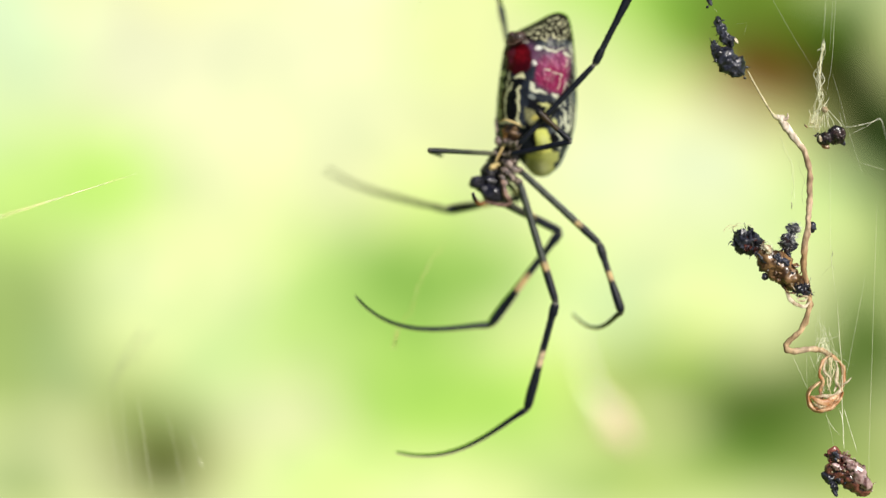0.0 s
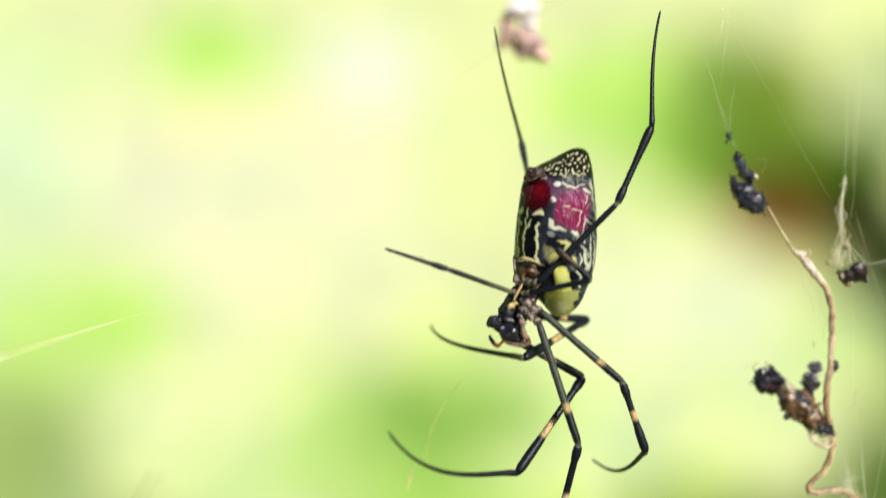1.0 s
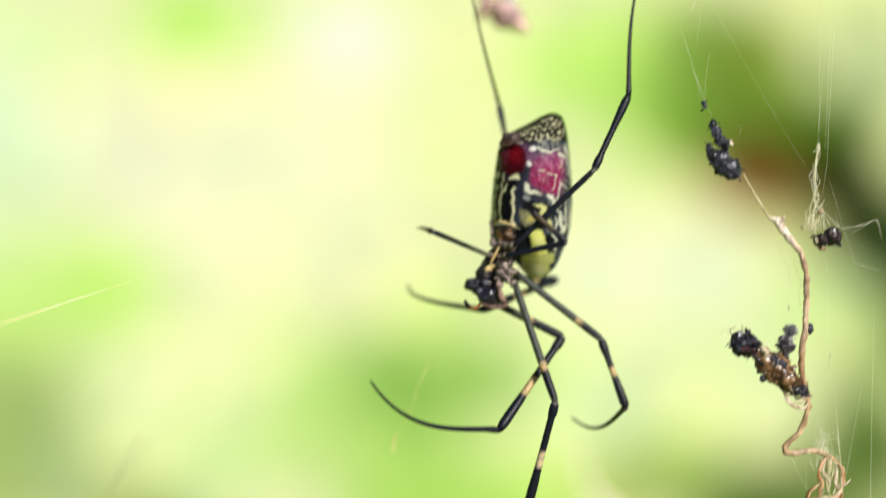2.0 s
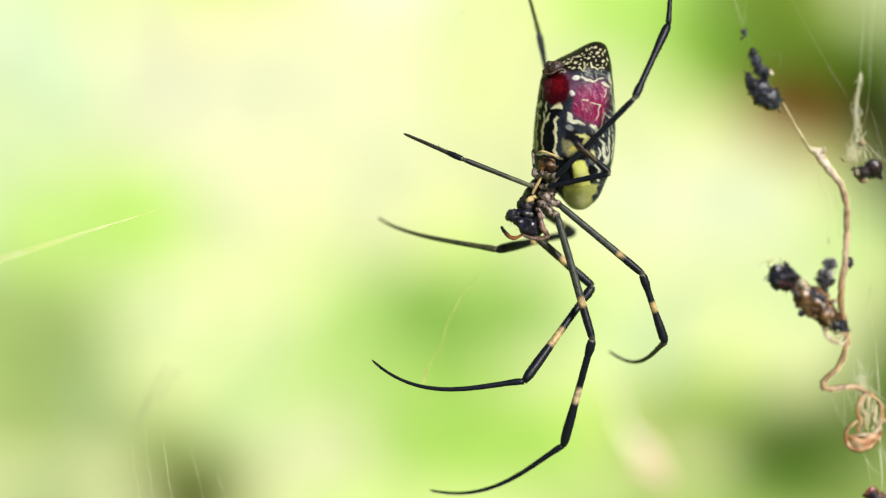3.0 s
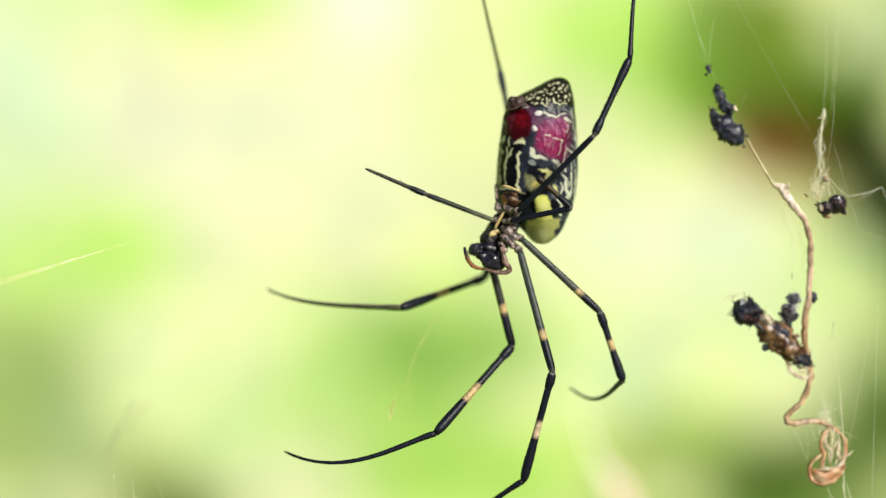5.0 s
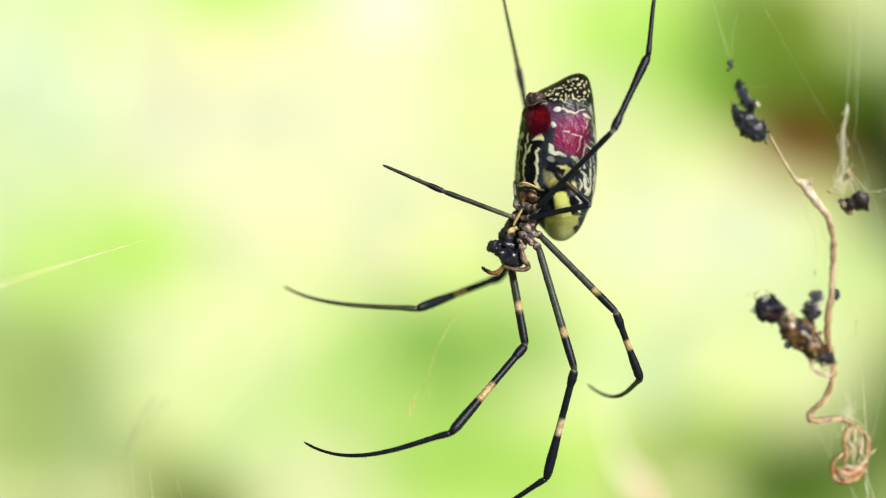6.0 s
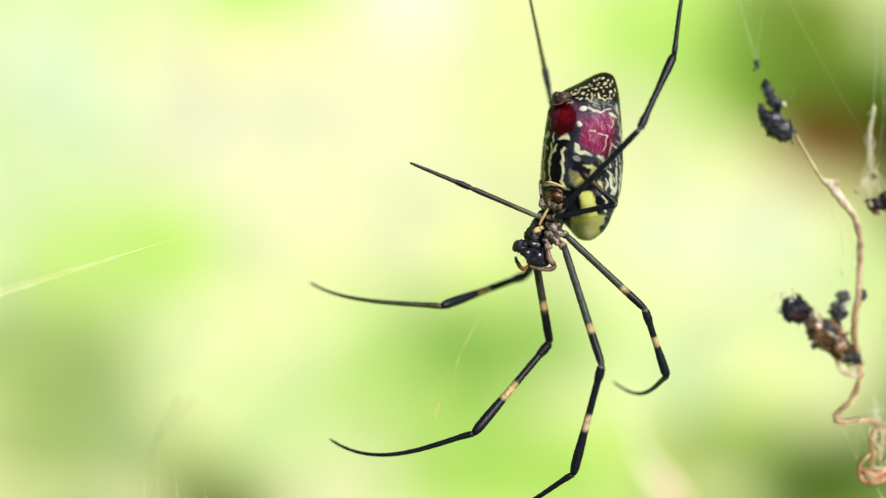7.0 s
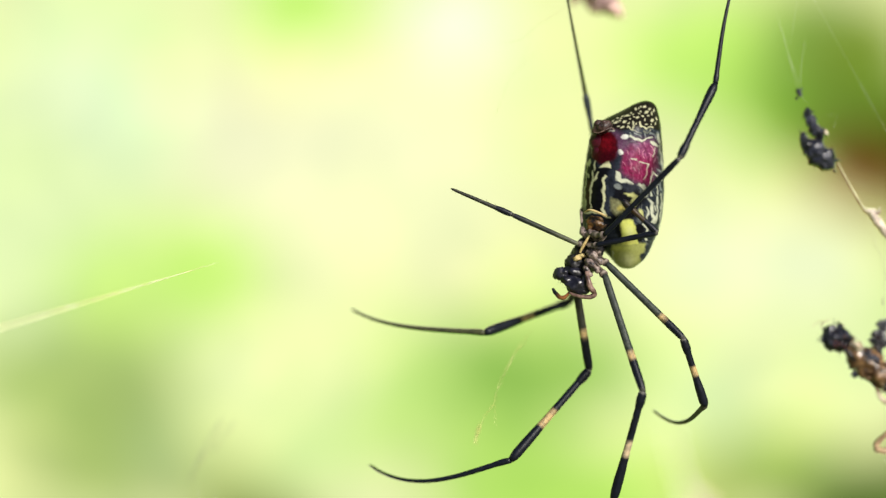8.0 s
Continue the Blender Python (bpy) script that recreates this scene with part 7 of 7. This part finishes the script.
def fork(points, radii):
    """A little prong on the stalk's knee."""
    bm = bmesh.new()
    layer = bm.verts.layers.float_color.new("pattern")
    line = spline([mm(p) - Vector(stalk.location) for p in points], 5)
    r = np.interp(np.linspace(0, 1, len(line)), np.linspace(0, 1, len(radii)), radii)
    for ring in tube(bm, line, [q * MM for q in r], 9, 0.4, 1500):
        for v in ring:
            v[layer] = (*KNEE, 1)
    part("prong", bm, BARK, stalk)


fork([(41.55, -11.20, 6.80), (42.05, -11.40, 7.10), (42.05, -11.40, 7.62)], [0.24, 0.2, 0.05])
fork([(41.30, -11.10, 6.95), (41.05, -11.20, 7.25), (40.98, -11.20, 7.50)], [0.22, 0.16, 0.04])

# matted tufts: over the beetle and round the tendril
spine = [Vector(p) for p in ((46.06, -11.00, 15.69), (45.98, -11.00, 14.46), (45.64, -11.00, 12.74), (45.56, -11.00, 11.25), (45.72, -11.00, 9.52), (45.38, -11.00, 7.67), (45.23, -11.00, 6.02))]
for k in range(20):
    rnd = random.Random(500 + k)
    first = rnd.choice((0, 0, 0, 1, 2, 3, 4))
    last = min(6, first + rnd.choice((2, 3, 3, 4, 6)))
    spread = 0.05 + 0.05 * first
    knots = [p + Vector((rnd.gauss(0, spread + 0.03 * i), rnd.gauss(0, 0.12), rnd.gauss(0, 0.25))) for i, p in enumerate(spine) if first <= i <= last]
    thread(knots, 0.012 + 0.022 * rnd.random() ** 2, FLUFF if k % 3 == 0 else SILK, wobble=0.35, name="tuft")
# side branches and the frayed clump at its foot
for k in range(22):
    rnd = random.Random(540 + k)
    a = spine[rnd.randrange(1, 6)] + Vector((0, 0, rnd.gauss(0, 0.5)))
    b = a + Vector((rnd.gauss(0, 0.35), rnd.gauss(0, 0.2), -0.3 * rnd.random()))
    thread([a, (a + b) / 2 + Vector((rnd.gauss(0, 0.1), 0, rnd.gauss(0, 0.1))), b], 0.012 + 0.012 * rnd.random(), SILK, wobble=0.25, name="tuft")
for k in range(24):
    rnd = random.Random(580 + k)
    p = [Vector((45.18, -11.0, 6.9)) + Vector((rnd.gauss(0, 0.32), rnd.gauss(0, 0.25), rnd.gauss(0, 0.75))) for _ in range(3)]
    thread(p, 0.014 + 0.014 * rnd.random(), SILK if k % 2 else FLUFF, wobble=0.4, name="tuft")
for x in (45.9, 46.2, 46.55, 46.9, 47.4, 48.3):
    rnd = random.Random(int(x * 10))
    thread([(46.2 + rnd.gauss(0, 0.15), -11.0, 8.7), (46.1 + 0.5 * (x - 46.1), -11.0, 7.4), (x, -11.0, 5.7 + 0.3 * rnd.random())], 0.022, SILK, wobble=0.2, name="tuft")
for k in range(46):
    rnd = random.Random(100 + k)
    a = Vector((46.08, -11.00, -16.63)) + Vector((rnd.gauss(0, 0.5), rnd.gauss(0, 0.4), rnd.gauss(0, 1.2)))
    b = Vector((46.43, -11.00, -18.07)) + Vector((rnd.gauss(0, 0.6), rnd.gauss(0, 0.4), rnd.gauss(0, 0.5)))
    c = Vector((46.77, -11.00, -20.25)) + Vector((rnd.gauss(0, 1.3), rnd.gauss(0, 0.5), rnd.gauss(0, 2.0)))
    thread([a, b, c], 0.004 + 0.009 * rnd.random(), wobble=0.5)
for k in range(6):
    rnd = random.Random(200 + k)
    a = Vector((46.73, -11.40, -18.48)) + Vector((rnd.gauss(0, 0.4), rnd.gauss(0, 0.2), rnd.gauss(0, 0.5)))
    c = Vector((47.06, -11.40, -21.59)) + Vector((rnd.gauss(0, 0.6), rnd.gauss(0, 0.3), rnd.gauss(0, 0.9)))
    thread([a, a.lerp(c, 0.5) + Vector((rnd.gauss(0, 0.3), 0, 0)), c], 0.045, FLUFF, wobble=0.4, name="tuft")
# golden shreds round the raised foot
for k in range(7):
    rnd = random.Random(300 + k)
    a = Vector((10.65, 1.00, 31.50)) + Vector((rnd.gauss(0, 0.4), rnd.gauss(0, 0.6), rnd.gauss(0, 0.6)))
    b = a + Vector((rnd.gauss(0.3, 0.7), rnd.gauss(0, 0.4), rnd.gauss(0.4, 0.8)))
    c = b + Vector((rnd.gauss(0.3, 0.7), rnd.gauss(0, 0.4), rnd.gauss(0.4, 0.8)))
    thread([a, b, c], 0.022, FLUFF, wobble=0.6)
bm = bmesh.new()
lump(bm, mm((46.11, -11.50, 8.01)) - WEB_HOME, Vector((0.4, 0.3, 0.3)) * MM, 0.3, 2.0, (0, 30, 0), 3)
part("seed_scale", bm, PALE, web, "pale brown dry scale")


# ---- withered petals caught further back in the web ----
def petal(label, centre, wide, high, turn, curl_by, mat=None, seed=0):
    n, m = 30, 36
    bm = bmesh.new()
    grid = {}
    for side in (0, 1):
        for j in range(m + 1):
            for i in range(n + 1):
                u, v = i / n * 2 - 1, j / m * 2 - 1
                w = math.sqrt(max(0.0, 1 - v * v)) * (0.75 + 0.25 * v) + 0.04
                p = Vector((u * w * wide / 2, 0, v * high / 2)) * MM
                p.y += (curl_by * (u * u) + 0.35 * curl_by * v * v) * MM
                k = Vector((seed, seed * 0.7, 3))
                fold = Vector((noise.noise(p * 300 + k), 1.8 * noise.noise(p * 300 + k * 2), noise.noise(p * 300 + k * 3)))
                fold += 0.6 * Vector((noise.noise(p * 800 + k), 1.6 * noise.noise(p * 800 + k * 2), noise.noise(p * 800 + k * 3)))
                p += fold * 0.85 * MM
                p.y += side * 0.25 * MM
                grid[side, i, j] = bm.verts.new(p)
    for side in (0, 1):
        for j in range(m):
            for i in range(n):
                f = [grid[side, i, j], grid[side, i + 1, j], grid[side, i + 1, j + 1], grid[side, i, j + 1]]
                bm.faces.new(f if side == 0 else list(reversed(f)))
    rim = [(i, 0) for i in range(n)] + [(n, j) for j in range(m)] + [(i, m) for i in range(n, 0, -1)] + [(0, j) for j in range(m, 0, -1)]
    for (a, b), (c, d) in zip(rim, rim[1:] + rim[:1]):
        bm.faces.new((grid[0, c, d], grid[0, a, b], grid[1, a, b], grid[1, c, d]))
    ob = part("withered_petal", bm, mat or PETAL, None, label)
    ob.matrix_basis = Matrix.Translation(mm(centre)) @ Euler([radians(a) for a in turn]).to_matrix().to_4x4()
    return tagged(ob, category="petal", group="petals in the web")


petal("withered pinkish petal caught in the web", (14.28, 24.00, 32.63), 3.7, 6.2, (16, -50, 0), 1.8, seed=2)
petal("shrivelled mauve petal beside a white one in the web", (11.43, 25.00, 35.22), 2.6, 5.4, (-10, 24, 15), 1.4, MAUVE_PETAL, seed=9)
petal("curled white withered petal caught in the web", (13.52, 25.00, 37.65), 3.4, 5.6, (-20, -4, 10), 1.2, WHITE_PETAL, seed=5)
petal("crumpled pinkish petal high in the web", (2.10, 26.00, 42.46), 4.4, 3.6, (30, 60, 20), 1.5, seed=4)
low_petal = petal("pale pink faded petal on its stem, low in the web", (35.95, 139.92, -38.73), 5.0, 10.8, (-25, -34, 0), 1.4, FADED, seed=7)
bm = bmesh.new()
line = spline([low_petal.matrix_basis.inverted() @ mm(p) for p in ((30.0, 140.49, -22.76), (30.12, 140.38, -25.6), (30.91, 140.15, -29.36), (32.73, 139.92, -34.6), (34.55, 139.92, -37.78))], 8)
tube(bm, line, [float(r) * MM for r in np.interp(np.linspace(0, 1, len(line)), [0, 0.3, 0.7, 1], [0.15, 0.30, 0.45, 1.0])], 12, 0.3, 500)
part("stem", bm, SILK, low_petal, "pale withered stem")


# how the web carries the spider: seconds and millimetres
SWAY = [
    (0.00, -0.14, 1.34, -0.33),
    (0.20, -0.18, 1.20, -0.38),
    (0.40, -0.06, 1.33, -0.35),
    (0.50, 0.08, 1.54, -0.31),
    (0.60, -0.08, 0.84, -0.36),
    (0.80, -0.18, -0.36, -0.42),
    (1.00, -0.06, -1.74, -0.51),
    (1.20, -0.26, -4.45, -0.36),
    (1.40, -0.33, -2.91, -0.28),
    (1.50, -0.35, -2.68, -0.27),
    (1.60, -0.35, -2.06, -0.20),
    (1.80, -0.37, -1.48, -0.12),
    (2.00, -0.46, -1.61, -0.09),
    (2.20, -0.41, -5.14, -0.19),
    (3.30, 0.58, 0.19, -0.12),
    (3.50, 0.29, -1.44, -0.11),
    (3.80, 0.10, -1.51, -0.11),
    (4.00, -0.01, -2.11, -0.18),
    (4.50, 0.09, -0.01, -0.14),
    (5.80, -0.09, 0.01, -0.08),
    (6.00, -0.14, 0.01, -0.14),
    (6.50, -0.03, -0.01, -0.14),
    (7.00, -0.12, 0.00, -0.07),
    (7.20, -0.12, 0.00, -0.09),
    (7.50, -0.20, 0.01, -0.10),
    (7.80, -0.15, 0.00, -0.12),
    (8.00, -0.21, 0.00, -0.18),
]


def motions():
    """What moves by itself: the legs that feel about, settle and sway."""
    for (base, pieces), rows in ((feeling_leg, FEELING), (far_leg, FAR), (near_leg, NEAR), (long_leg, LONG), (curled_leg, CURLED),
                                 (raised_leg, RAISED), (back_leg, BACK)):
        every = [(t, poses(base, joints)) for t, *joints in rows]
        order = [0, 1, 1] + list(range(2, len(every[0][1])))
        for ob, k in zip(pieces, order):
            walk(ob, [(t, ms[k]) for t, ms in every])

    walk(feeler, [(t, Matrix.Translation(feeler_base - HOME) @ seg_pose(Vector((0, 0, 0)), mm(tip) - feeler_base, Vector((0, 0, -1)))) for t, tip in palp_joints])
    walk(spider, [(t, Matrix.Translation(HOME + mm((x, y, z)))) for t, x, y, z in SWAY])


motions()
